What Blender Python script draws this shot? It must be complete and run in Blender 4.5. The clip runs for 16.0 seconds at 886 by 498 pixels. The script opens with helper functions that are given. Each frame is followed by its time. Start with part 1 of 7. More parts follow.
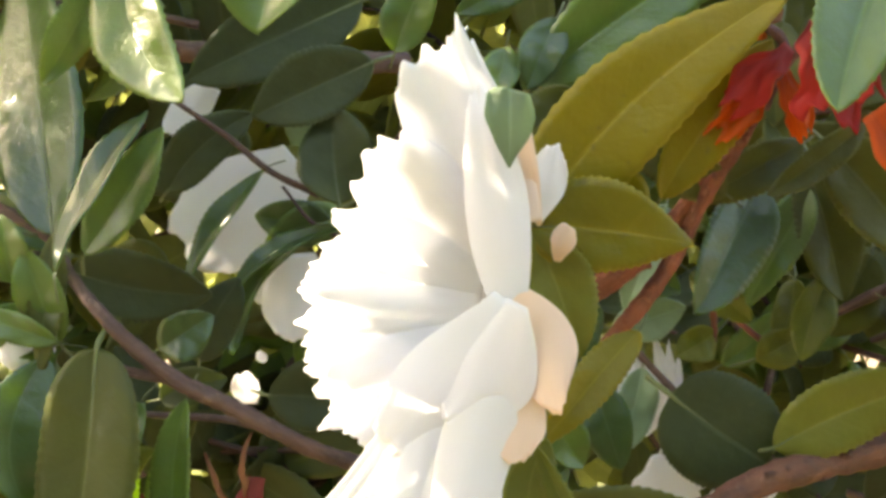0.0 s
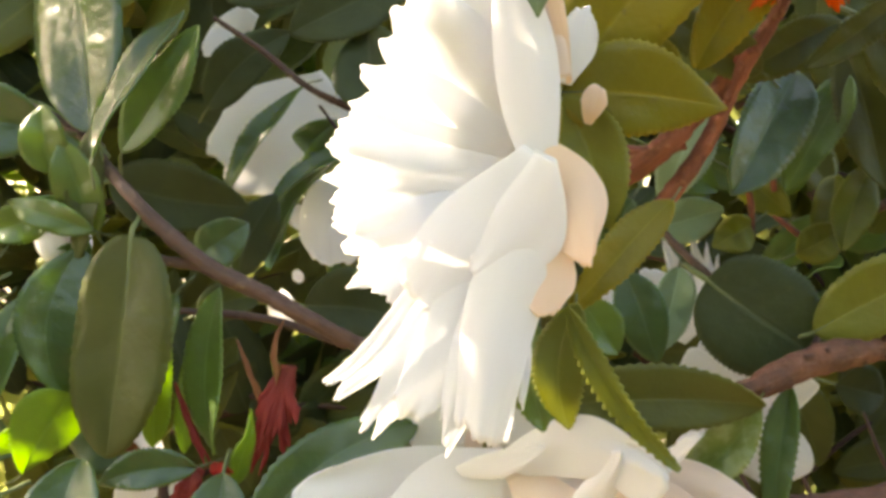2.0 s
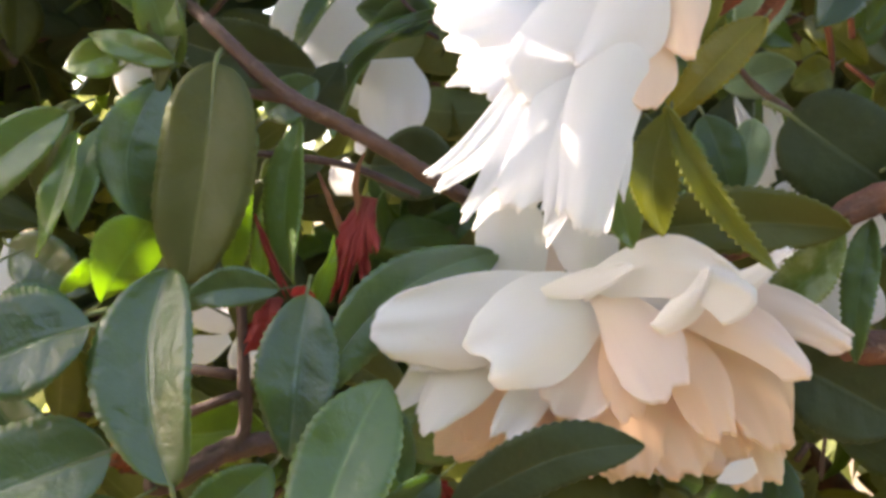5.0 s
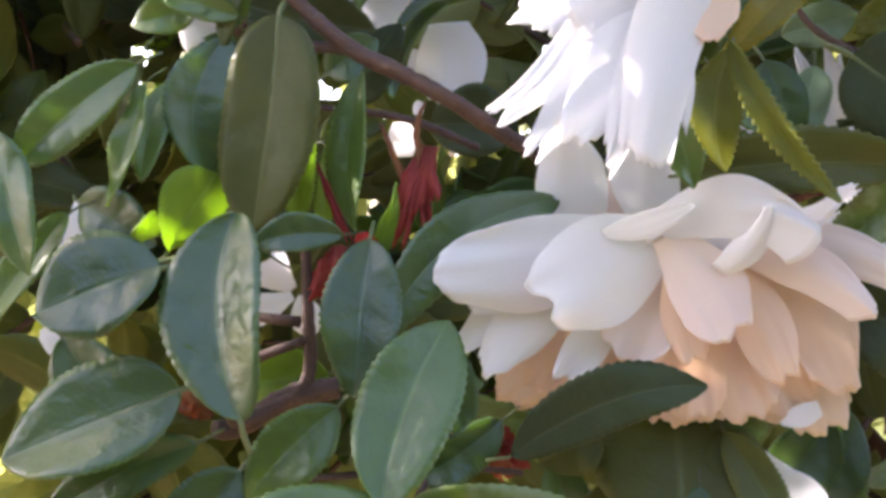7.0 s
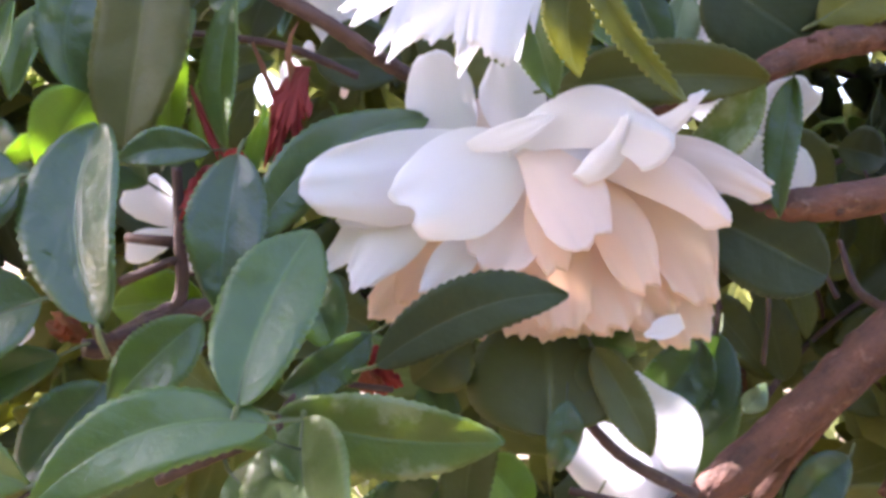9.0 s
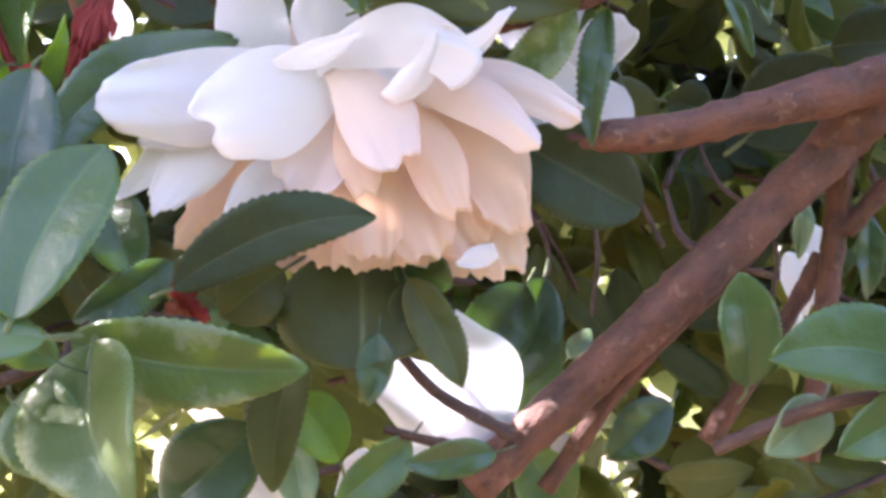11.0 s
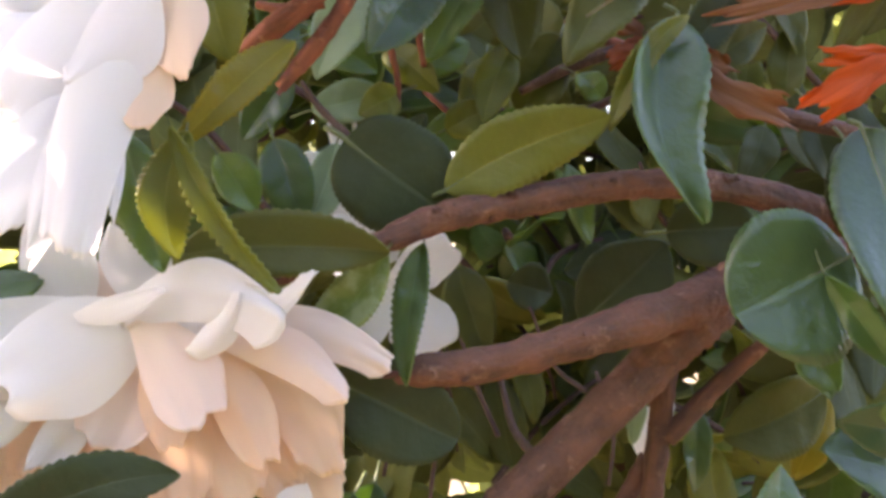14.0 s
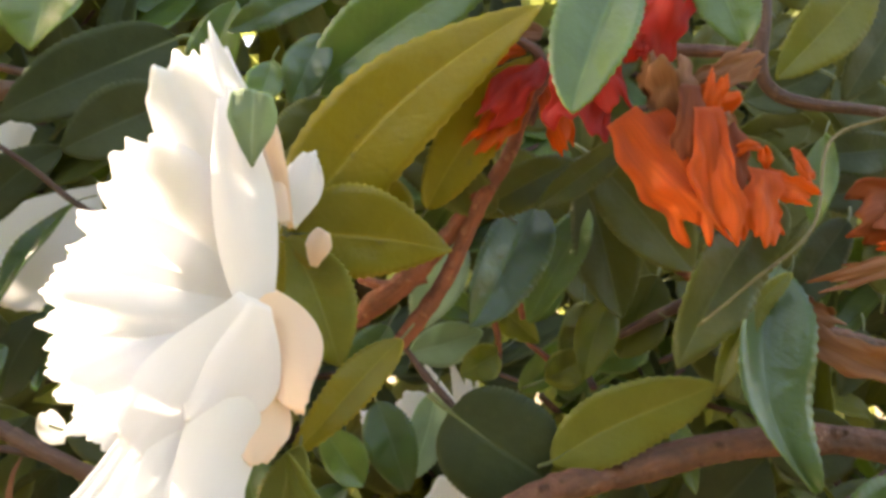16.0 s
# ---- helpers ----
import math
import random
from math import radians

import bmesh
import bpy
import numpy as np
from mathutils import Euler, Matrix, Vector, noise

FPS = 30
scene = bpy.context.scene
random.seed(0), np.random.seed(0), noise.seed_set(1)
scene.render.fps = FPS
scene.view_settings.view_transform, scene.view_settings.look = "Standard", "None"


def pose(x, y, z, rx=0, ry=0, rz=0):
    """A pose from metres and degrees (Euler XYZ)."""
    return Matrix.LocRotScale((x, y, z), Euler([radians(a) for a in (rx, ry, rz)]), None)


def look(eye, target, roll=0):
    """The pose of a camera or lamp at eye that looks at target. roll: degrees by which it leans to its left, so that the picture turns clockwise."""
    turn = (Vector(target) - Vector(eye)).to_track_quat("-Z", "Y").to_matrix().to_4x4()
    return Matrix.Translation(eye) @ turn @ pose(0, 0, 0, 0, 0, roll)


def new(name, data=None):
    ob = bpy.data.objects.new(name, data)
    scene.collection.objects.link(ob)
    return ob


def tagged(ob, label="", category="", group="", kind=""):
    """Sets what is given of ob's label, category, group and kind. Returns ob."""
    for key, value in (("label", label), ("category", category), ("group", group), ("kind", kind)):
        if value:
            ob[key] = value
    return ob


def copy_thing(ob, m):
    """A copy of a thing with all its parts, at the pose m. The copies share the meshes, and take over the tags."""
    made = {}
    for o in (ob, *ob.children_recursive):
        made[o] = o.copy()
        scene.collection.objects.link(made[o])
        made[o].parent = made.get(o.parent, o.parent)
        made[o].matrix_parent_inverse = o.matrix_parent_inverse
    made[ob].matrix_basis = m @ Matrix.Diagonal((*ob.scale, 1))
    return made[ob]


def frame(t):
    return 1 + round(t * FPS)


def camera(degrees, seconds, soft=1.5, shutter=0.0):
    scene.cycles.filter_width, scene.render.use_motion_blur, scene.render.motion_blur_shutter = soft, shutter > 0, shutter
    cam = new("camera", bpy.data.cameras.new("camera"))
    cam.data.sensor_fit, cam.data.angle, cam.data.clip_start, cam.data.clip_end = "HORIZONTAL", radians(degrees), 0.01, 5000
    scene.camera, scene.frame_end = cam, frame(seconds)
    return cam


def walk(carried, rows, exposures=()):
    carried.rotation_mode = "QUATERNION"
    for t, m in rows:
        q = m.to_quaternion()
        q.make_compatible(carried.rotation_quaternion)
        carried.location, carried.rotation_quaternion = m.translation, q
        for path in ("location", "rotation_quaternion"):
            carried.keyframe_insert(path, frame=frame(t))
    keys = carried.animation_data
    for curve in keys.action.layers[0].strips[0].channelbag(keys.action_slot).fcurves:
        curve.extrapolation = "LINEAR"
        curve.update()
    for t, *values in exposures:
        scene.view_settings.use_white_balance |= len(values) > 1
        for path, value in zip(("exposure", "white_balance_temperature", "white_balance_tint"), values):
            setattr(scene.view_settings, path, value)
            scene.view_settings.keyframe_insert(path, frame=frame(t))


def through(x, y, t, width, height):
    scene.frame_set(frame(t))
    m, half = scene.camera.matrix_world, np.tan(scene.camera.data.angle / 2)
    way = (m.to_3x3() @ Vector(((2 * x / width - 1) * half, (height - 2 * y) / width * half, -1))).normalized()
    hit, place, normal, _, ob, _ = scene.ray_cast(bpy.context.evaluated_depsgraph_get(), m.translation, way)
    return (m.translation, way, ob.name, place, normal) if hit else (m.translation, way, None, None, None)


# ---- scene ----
cam = camera(45, 16.0, 3.4)
PATH = [
    (0, pose(-0.02171, -0.00350, 1.33387, 87.732, 0.454, 0.255)),
    (0.5, pose(-0.02282, -0.00408, 1.33052, 87.187, 0.432, 0.964)),
    (1, pose(-0.02688, -0.00278, 1.32384, 87.405, 0.344, 0.720)),
    (1.5, pose(-0.02575, -0.00487, 1.30982, 89.427, -0.066, 2.196)),
    (2, pose(-0.01860, -0.00316, 1.30564, 89.296, 0.529, 2.890)),
    (2.5, pose(-0.01891, -0.00403, 1.30364, 88.880, 0.329, 3.097)),
    (3, pose(-0.02410, -0.00477, 1.30270, 88.770, 0.237, 3.370)),
    (3.5, pose(-0.02321, -0.00441, 1.29417, 88.447, 0.223, 3.667)),
    (4, pose(-0.02405, -0.00399, 1.28514, 89.142, -0.265, 3.517)),
    (4.5, pose(-0.02577, -0.00357, 1.28887, 87.003, 0.205, 3.775)),
    (4.7, pose(-0.03173, -0.00408, 1.27463, 89.228, -0.525, 2.654)),
    (6.8, pose(-0.04192, -0.01066, 1.26540, 90.049, -0.347, 3.611)),
    (7, pose(-0.03753, -0.00762, 1.26062, 89.651, -0.122, 5.321)),
    (7.5, pose(-0.03226, -0.00851, 1.25600, 89.704, -0.011, 4.610)),
    (8, pose(-0.02926, -0.00819, 1.25026, 89.528, -0.131, 5.287)),
    (8.5, pose(-0.02805, -0.00744, 1.24697, 88.910, -0.260, 4.112)),
    (8.7, pose(-0.02521, -0.00813, 1.24557, 89.330, -0.163, 3.527)),
    (10.8, pose(-0.00640, -0.00250, 1.22050, 92.500, -0.450, -1.330)),
    (11, pose(-0.00427, -0.00185, 1.22325, 91.650, -0.499, -2.683)),
    (11.5, pose(0.01041, -0.00097, 1.22567, 91.765, -0.148, -6.514)),
    (12, pose(0.02493, -0.00294, 1.23008, 91.679, -0.255, -6.323)),
    (12.5, pose(0.03279, -0.00403, 1.23281, 92.116, -0.496, -5.597)),
    (13, pose(0.03337, -0.00609, 1.24037, 92.065, -0.426, -2.617)),
    (13.5, pose(0.02123, -0.00457, 1.25700, 91.275, -0.081, -4.710)),
    (14, pose(0.01685, -0.00389, 1.27081, 91.254, -0.376, -6.599)),
    (14.5, pose(0.00897, -0.00252, 1.28632, 90.115, -0.113, -8.225)),
    (15, pose(0.00534, -0.00235, 1.29488, 91.151, 0.054, -6.752)),
    (15.5, pose(0.00650, -0.00314, 1.30408, 91.458, 0.203, -5.014)),
    (16, pose(0.00822, -0.00513, 1.31832, 92.740, 0.717, -3.390)),
]
walk(cam, PATH, [(0, 3.25, 8850, 10), (2.5, 3.15, 9150, 10), (4.5, 3.02, 8100, 15), (7, 3.05, 6800, 24), (7.5, 3.04, 7150, 23), (8.5, 3.18, 6400, 32), (11, 3.56, 6150, 31), (12.5, 3.5, 6550, 31), (13.5, 3.36, 6500, 30), (14, 3.29, 7500, 25), (14.5, 3.22, 8200, 20), (15, 3.17, 8750, 17), (16, 3.23, 9100, 14)])

# ---- light ----
SUN_TO = Vector((-0.80, 0.22, 0.56)).normalized()
world = bpy.data.worlds.new("sky")
scene.world = world
world.use_nodes = True
wn = world.node_tree.nodes
sky = wn.new("ShaderNodeTexSky")
sky.sky_type, sky.sun_disc = "NISHITA", False
sky.sun_elevation = math.asin(SUN_TO.z)
sky.sun_rotation = math.atan2(SUN_TO.x, SUN_TO.y)
sky.dust_density = 3.0
world.node_tree.links.new(sky.outputs[0], wn["Background"].inputs[0])
wn["Background"].inputs[1].default_value = 0.15
sun = new("sun", bpy.data.lights.new("sun", "SUN"))
sun.data.energy, sun.data.angle, sun.data.color = 4.2, radians(0.5), (1.0, 0.97, 0.92)
sun.matrix_world = look(SUN_TO * 3 + Vector((0, 0, 1.3)), (0, 0, 1.3))


# ---- materials ----
def material(name):
    m = bpy.data.materials.new(name)
    m.use_nodes = True
    m.node_tree.nodes.clear()
    return m, m.node_tree.nodes, m.node_tree.links


def mixed(n, l, kind, a, b, fac):
    """A colour mix; a and b are colours or sockets, fac a number or a socket."""
    x = n.new("ShaderNodeMix")
    x.data_type, x.blend_type = "RGBA", kind
    for s, v in ((x.inputs[0], fac), (x.inputs[6], a), (x.inputs[7], b)):
        if isinstance(v, bpy.types.NodeSocket):
            l.new(v, s)
        else:
            s.default_value = (*v, 1) if isinstance(v, tuple) else v
    return x.outputs[2]


def sums(n, l, op, a, b=0.0, c=0.0):
    x = n.new("ShaderNodeMath")
    x.operation = op
    for s, v in zip(x.inputs, (a, b, c)):
        if isinstance(v, bpy.types.NodeSocket):
            l.new(v, s)
        else:
            s.default_value = v
    return x.outputs[0]


def noisy(n, l, vec, scale, detail=3.0, rough=0.55):
    x = n.new("ShaderNodeTexNoise")
    x.inputs["Scale"].default_value, x.inputs["Detail"].default_value, x.inputs["Roughness"].default_value = scale, detail, rough
    if vec is not None:
        l.new(vec, x.inputs["Vector"])
    return x.outputs["Fac"]


def ramp(n, l, fac, lo, hi):
    x = n.new("ShaderNodeMapRange")
    l.new(fac, x.inputs[0])
    x.inputs[1].default_value, x.inputs[2].default_value = lo, hi
    return x.outputs[0]


def leaf_material(name, lighter, old, through, rough=0.32, clear=0.35, spots=0.35, stain=0.0):
    """Waxy camellia leaf: pale midrib, fine side veins, blotches, dust and a little light coming through."""
    m, n, l = material(name)
    uv = n.new("ShaderNodeUVMap").outputs[0]
    xyz = n.new("ShaderNodeSeparateXYZ")
    l.new(uv, xyz.inputs[0])
    obj = n.new("ShaderNodeTexCoord").outputs["Object"]
    info = n.new("ShaderNodeObjectInfo").outputs["Random"]
    off = sums(n, l, "ABSOLUTE", sums(n, l, "SUBTRACT", xyz.outputs[1], 0.5))
    rib = ramp(n, l, off, 0.035, 0.012)
    # side veins run forward from the midrib
    wave = sums(n, l, "SINE", sums(n, l, "MULTIPLY", sums(n, l, "SUBTRACT", xyz.outputs[0], sums(n, l, "MULTIPLY", off, 0.35)), 58.0))
    vein = ramp(n, l, wave, 0.86, 1.0)
    blot = noisy(n, l, obj, 95.0, 4.0)
    fine = noisy(n, l, obj, 900.0, 2.0)
    tone = sums(n, l, "ADD", sums(n, l, "MULTIPLY", blot, 0.7), sums(n, l, "MULTIPLY", info, 0.6))
    col = mixed(n, l, "MIX", lighter, old, ramp(n, l, tone, 0.3, 1.0))
    pale = tuple(min(1, c * 1.9 + 0.03) for c in lighter)
    col = mixed(n, l, "MIX", col, pale, sums(n, l, "MULTIPLY", vein, 0.04))
    col = mixed(n, l, "MIX", col, pale, sums(n, l, "MULTIPLY", rib, 0.4))
    speck = ramp(n, l, noisy(n, l, obj, 420.0, 1.0), 0.70, 0.78)
    col = mixed(n, l, "MIX", col, (0.10, 0.085, 0.03), sums(n, l, "MULTIPLY", speck, spots))
    if stain:
        blotch = ramp(n, l, sums(n, l, "ADD", noisy(n, l, obj, 70.0, 5.0, 0.7), sums(n, l, "MULTIPLY", off, 0.35)), 0.64, 0.72)
        col = mixed(n, l, "MIX", col, (0.40, 0.42, 0.27), sums(n, l, "MULTIPLY", blotch, stain))
    edge = ramp(n, l, off, 0.46, 0.5)
    col = mixed(n, l, "MIX", col, pale, sums(n, l, "MULTIPLY", edge, 0.4))
    b = n.new("ShaderNodeBsdfPrincipled")
    l.new(col, b.inputs["Base Color"])
    l.new(sums(n, l, "ADD", sums(n, l, "MULTIPLY", ramp(n, l, noisy(n, l, obj, 160.0, 3.0), 0.35, 0.7), 0.22), rough), b.inputs["Roughness"])
    b.inputs["Specular IOR Level"].default_value = 0.3
    b.inputs["Coat IOR"].default_value = 1.54
    b.inputs["Coat Weight"].default_value, b.inputs["Coat Roughness"].default_value = clear, 0.24
    h = sums(n, l, "ADD", sums(n, l, "MULTIPLY", vein, -0.14), sums(n, l, "MULTIPLY", rib, -1.0))
    h = sums(n, l, "ADD", h, sums(n, l, "MULTIPLY", noisy(n, l, obj, 260.0, 3.0, 0.6), 3.2))
    h = sums(n, l, "ADD", h, sums(n, l, "MULTIPLY", fine, 0.22))
    bump = n.new("ShaderNodeBump")
    bump.inputs["Strength"].default_value, bump.inputs["Distance"].default_value = 0.5, 0.00045
    l.new(h, bump.inputs["Height"])
    l.new(bump.outputs[0], b.inputs["Normal"])
    l.new(bump.outputs[0], b.inputs["Coat Normal"])
    t = n.new("ShaderNodeBsdfTranslucent")
    l.new(mixed(n, l, "MULTIPLY", through, ramp(n, l, blot, 0.0, 0.7), 0.5), t.inputs[0])
    mix = n.new("ShaderNodeMixShader")
    mix.inputs[0].default_value = 0.40
    l.new(b.outputs[0], mix.inputs[1])
    l.new(t.outputs[0], mix.inputs[2])
    l.new(mix.outputs[0], n.new("ShaderNodeOutputMaterial").inputs[0])
    return m


def petal_material(name, inner, outer, through, rough=0.55, share=0.58, streak=0.3):
    """Thin silky petal with faint lengthwise veins."""
    m, n, l = material(name)
    uv = n.new("ShaderNodeUVMap").outputs[0]
    xyz = n.new("ShaderNodeSeparateXYZ")
    l.new(uv, xyz.inputs[0])
    obj = n.new("ShaderNodeTexCoord").outputs["Object"]
    info = n.new("ShaderNodeObjectInfo").outputs["Random"]
    st = n.new("ShaderNodeMapping")
    st.inputs["Scale"].default_value = (1.6, 26.0, 1.0)
    l.new(uv, st.inputs[0])
    lines = noisy(n, l, st.outputs[0], 1.0, 3.0)
    col = mixed(n, l, "MIX", inner, outer, ramp(n, l, sums(n, l, "ADD", xyz.outputs[0], sums(n, l, "MULTIPLY", info, 0.2)), 0.0, 0.6))
    # Withered looks: darker streaks brown the petal and paint shade into its folds.
    col = mixed(n, l, "MULTIPLY", col, (0.90, 0.88, 0.86) if streak < 0.55 else (0.48, 0.34, 0.28), sums(n, l, "MULTIPLY", ramp(n, l, lines, 0.4, 0.7), streak))
    speck = ramp(n, l, noisy(n, l, obj, 260.0, 2.0), 0.74, 0.80)
    col = mixed(n, l, "MIX", col, (0.55, 0.40, 0.24), sums(n, l, "MULTIPLY", speck, 0.18))
    b = n.new("ShaderNodeBsdfPrincipled")
    l.new(col, b.inputs["Base Color"])
    b.inputs["Roughness"].default_value = rough
    b.inputs["Specular IOR Level"].default_value, b.inputs["Sheen Weight"].default_value = 0.25, 0.05
    bump = n.new("ShaderNodeBump")
    bump.inputs["Strength"].default_value, bump.inputs["Distance"].default_value = 0.28, 0.00022
    l.new(sums(n, l, "ADD", lines, sums(n, l, "MULTIPLY", noisy(n, l, obj, 240.0, 3.0), 0.8)), bump.inputs["Height"])
    l.new(bump.outputs[0], b.inputs["Normal"])
    t = n.new("ShaderNodeBsdfTranslucent")
    t.inputs[0].default_value = (*through, 1)
    mix = n.new("ShaderNodeMixShader")
    mix.inputs[0].default_value = share
    l.new(b.outputs[0], mix.inputs[1])
    l.new(t.outputs[0], mix.inputs[2])
    l.new(mix.outputs[0], n.new("ShaderNodeOutputMaterial").inputs[0])
    return m


def bark_material(name, light, dark, patch, rough=0.75):
    """Thin flaking bark: long streaks, pale scars, lichen dust."""
    m, n, l = material(name)
    uv = n.new("ShaderNodeUVMap").outputs[0]
    obj = n.new("ShaderNodeTexCoord").outputs["Object"]
    st = n.new("ShaderNodeMapping")
    st.inputs["Scale"].default_value = (70.0, 6.0, 1.0)
    l.new(uv, st.inputs[0])
    streak = noisy(n, l, st.outputs[0], 1.0, 5.0, 0.65)
    blot = noisy(n, l, obj, 130.0, 4.0, 0.65)
    col = mixed(n, l, "MIX", dark, light, ramp(n, l, sums(n, l, "ADD", sums(n, l, "MULTIPLY", streak, 0.5), sums(n, l, "MULTIPLY", blot, 0.5)), 0.36, 0.64))
    scar = ramp(n, l, noisy(n, l, obj, 210.0, 3.0, 0.7), 0.60, 0.70)
    col = mixed(n, l, "MIX", col, patch, sums(n, l, "MULTIPLY", scar, 0.5))
    b = n.new("ShaderNodeBsdfPrincipled")
    l.new(col, b.inputs["Base Color"])
    b.inputs["Roughness"].default_value = rough
    bump = n.new("ShaderNodeBump")
    bump.inputs["Strength"].default_value, bump.inputs["Distance"].default_value = 0.9, 0.0012
    l.new(sums(n, l, "ADD", streak, sums(n, l, "MULTIPLY", noisy(n, l, obj, 420.0, 4.0), 0.9)), bump.inputs["Height"])
    l.new(bump.outputs[0], b.inputs["Normal"])
    l.new(b.outputs[0], n.new("ShaderNodeOutputMaterial").inputs[0])
    return m


LEAF = {
    "dark": leaf_material("leaf_deep_green", (0.044, 0.088, 0.030), (0.022, 0.052, 0.022), (0.34, 0.50, 0.10), 0.46, 1.0),
    "mid": leaf_material("leaf_green", (0.084, 0.140, 0.034), (0.044, 0.090, 0.028), (0.48, 0.66, 0.12), 0.46, 0.85),
    # Dark matte leaf; shade on leaves turned from the sky is painted in.
    "shadowed": leaf_material("leaf_shadowed_dark", (0.048, 0.062, 0.026), (0.032, 0.046, 0.020), (0.20, 0.26, 0.06), 0.55, 0.06),
    # Leaf colour lightened to lift the darkness deep in the shrub.
    "under": leaf_material("leaf_lightened_deep", (0.135, 0.150, 0.055), (0.095, 0.112, 0.040), (0.50, 0.54, 0.16), 0.6, 0.05),
    "rich": leaf_material("leaf_rich_green", (0.058, 0.112, 0.032), (0.036, 0.078, 0.026), (0.40, 0.58, 0.10), 0.46, 0.85),
    # Lime of leaves with the sun behind them, put into the colour.
    "lighter": leaf_material("leaf_backlit_lime", (0.13, 0.19, 0.030), (0.09, 0.15, 0.026), (0.66, 0.95, 0.11), 0.36, 0.15),
    "olive_dark": leaf_material("leaf_shaded_olive", (0.076, 0.085, 0.019), (0.046, 0.058, 0.015), (0.36, 0.38, 0.07), 0.5, 0.14, 0.5),
    # Pale green leaf; on some leaves the paleness stands in for sheen.
    "pale": leaf_material("leaf_pale_and_sheen", (0.22, 0.30, 0.20), (0.15, 0.22, 0.14), (0.60, 0.75, 0.45), 0.4, 0.2, 0.2),
    "stained": leaf_material("leaf_stained", (0.085, 0.135, 0.030), (0.060, 0.098, 0.024), (0.48, 0.60, 0.12), 0.46, 0.40, 0.5, 0.45),
    "olive_green": leaf_material("leaf_olive_green", (0.135, 0.140, 0.022), (0.085, 0.100, 0.018), (0.50, 0.52, 0.08), 0.46, 0.2, 0.5),
    "olive": leaf_material("leaf_yellowed", (0.225, 0.175, 0.012), (0.135, 0.125, 0.010), (0.60, 0.50, 0.05), 0.42, 0.10, 0.8),
}
PETAL = {
    "petal": petal_material("petal_white", (0.79, 0.775, 0.74), (0.77, 0.765, 0.79), (0.88, 0.88, 0.90), share=0.6),
    "rose": petal_material("petal_rose_white", (0.79, 0.69, 0.60), (0.79, 0.71, 0.685), (0.90, 0.79, 0.74)),
    # Peach of light passing through stacked petals, put into the petal colour.
    "warm_lit": petal_material("petal_warm_lit", (0.79, 0.62, 0.43), (0.79, 0.665, 0.575), (0.90, 0.72, 0.57)),
    "orange": petal_material("petal_withered_orange", (0.34, 0.058, 0.008), (0.50, 0.090, 0.009), (0.90, 0.26, 0.03), 0.6, 0.45, 0.9),
    "red": petal_material("petal_red", (0.25, 0.018, 0.010), (0.37, 0.022, 0.018), (0.70, 0.11, 0.05), 0.5, 0.45, 0.6),
    "red_dark": petal_material("petal_dark_red", (0.17, 0.03, 0.015), (0.26, 0.03, 0.025), (0.5, 0.06, 0.03), 0.55, 0.35, 0.8),
    "rust": petal_material("petal_withered_rust", (0.16, 0.042, 0.016), (0.25, 0.064, 0.02), (0.5, 0.15, 0.04), 0.65, 0.35, 0.9),
    "withered": petal_material("petal_withered_brown", (0.13, 0.055, 0.026), (0.23, 0.10, 0.045), (0.38, 0.15, 0.05), 0.65, 0.3, 0.9),
}
PETAL["sepal"] = petal_material("sepal_green", (0.12, 0.16, 0.04), (0.20, 0.22, 0.07), (0.3, 0.35, 0.06), 0.5, 0.3, 0.5)
PETAL["bract"] = leaf_material("bract_grey_green", (0.13, 0.18, 0.115), (0.10, 0.15, 0.09), (0.35, 0.45, 0.25), 0.5, 0.1, 0.2)
BARK = {
    "bark": bark_material("bark_red_brown", (0.155, 0.058, 0.032), (0.048, 0.020, 0.013), (0.28, 0.16, 0.11)),
    "red_twig": bark_material("bark_red_shoot", (0.30, 0.090, 0.045), (0.11, 0.034, 0.020), (0.42, 0.22, 0.13)),
    "twig": bark_material("bark_twig", (0.105, 0.052, 0.036), (0.040, 0.021, 0.016), (0.20, 0.13, 0.09)),
    # Pale colour for the thin tube that draws a leaf's lit edge.
    "pale_edge": bark_material("pale_leaf_edge", (0.20, 0.17, 0.05), (0.12, 0.09, 0.03), (0.3, 0.24, 0.12)),
}
RIB = bark_material("leaf_rib", (0.15, 0.18, 0.065), (0.095, 0.125, 0.045), (0.12, 0.15, 0.05), 0.5)


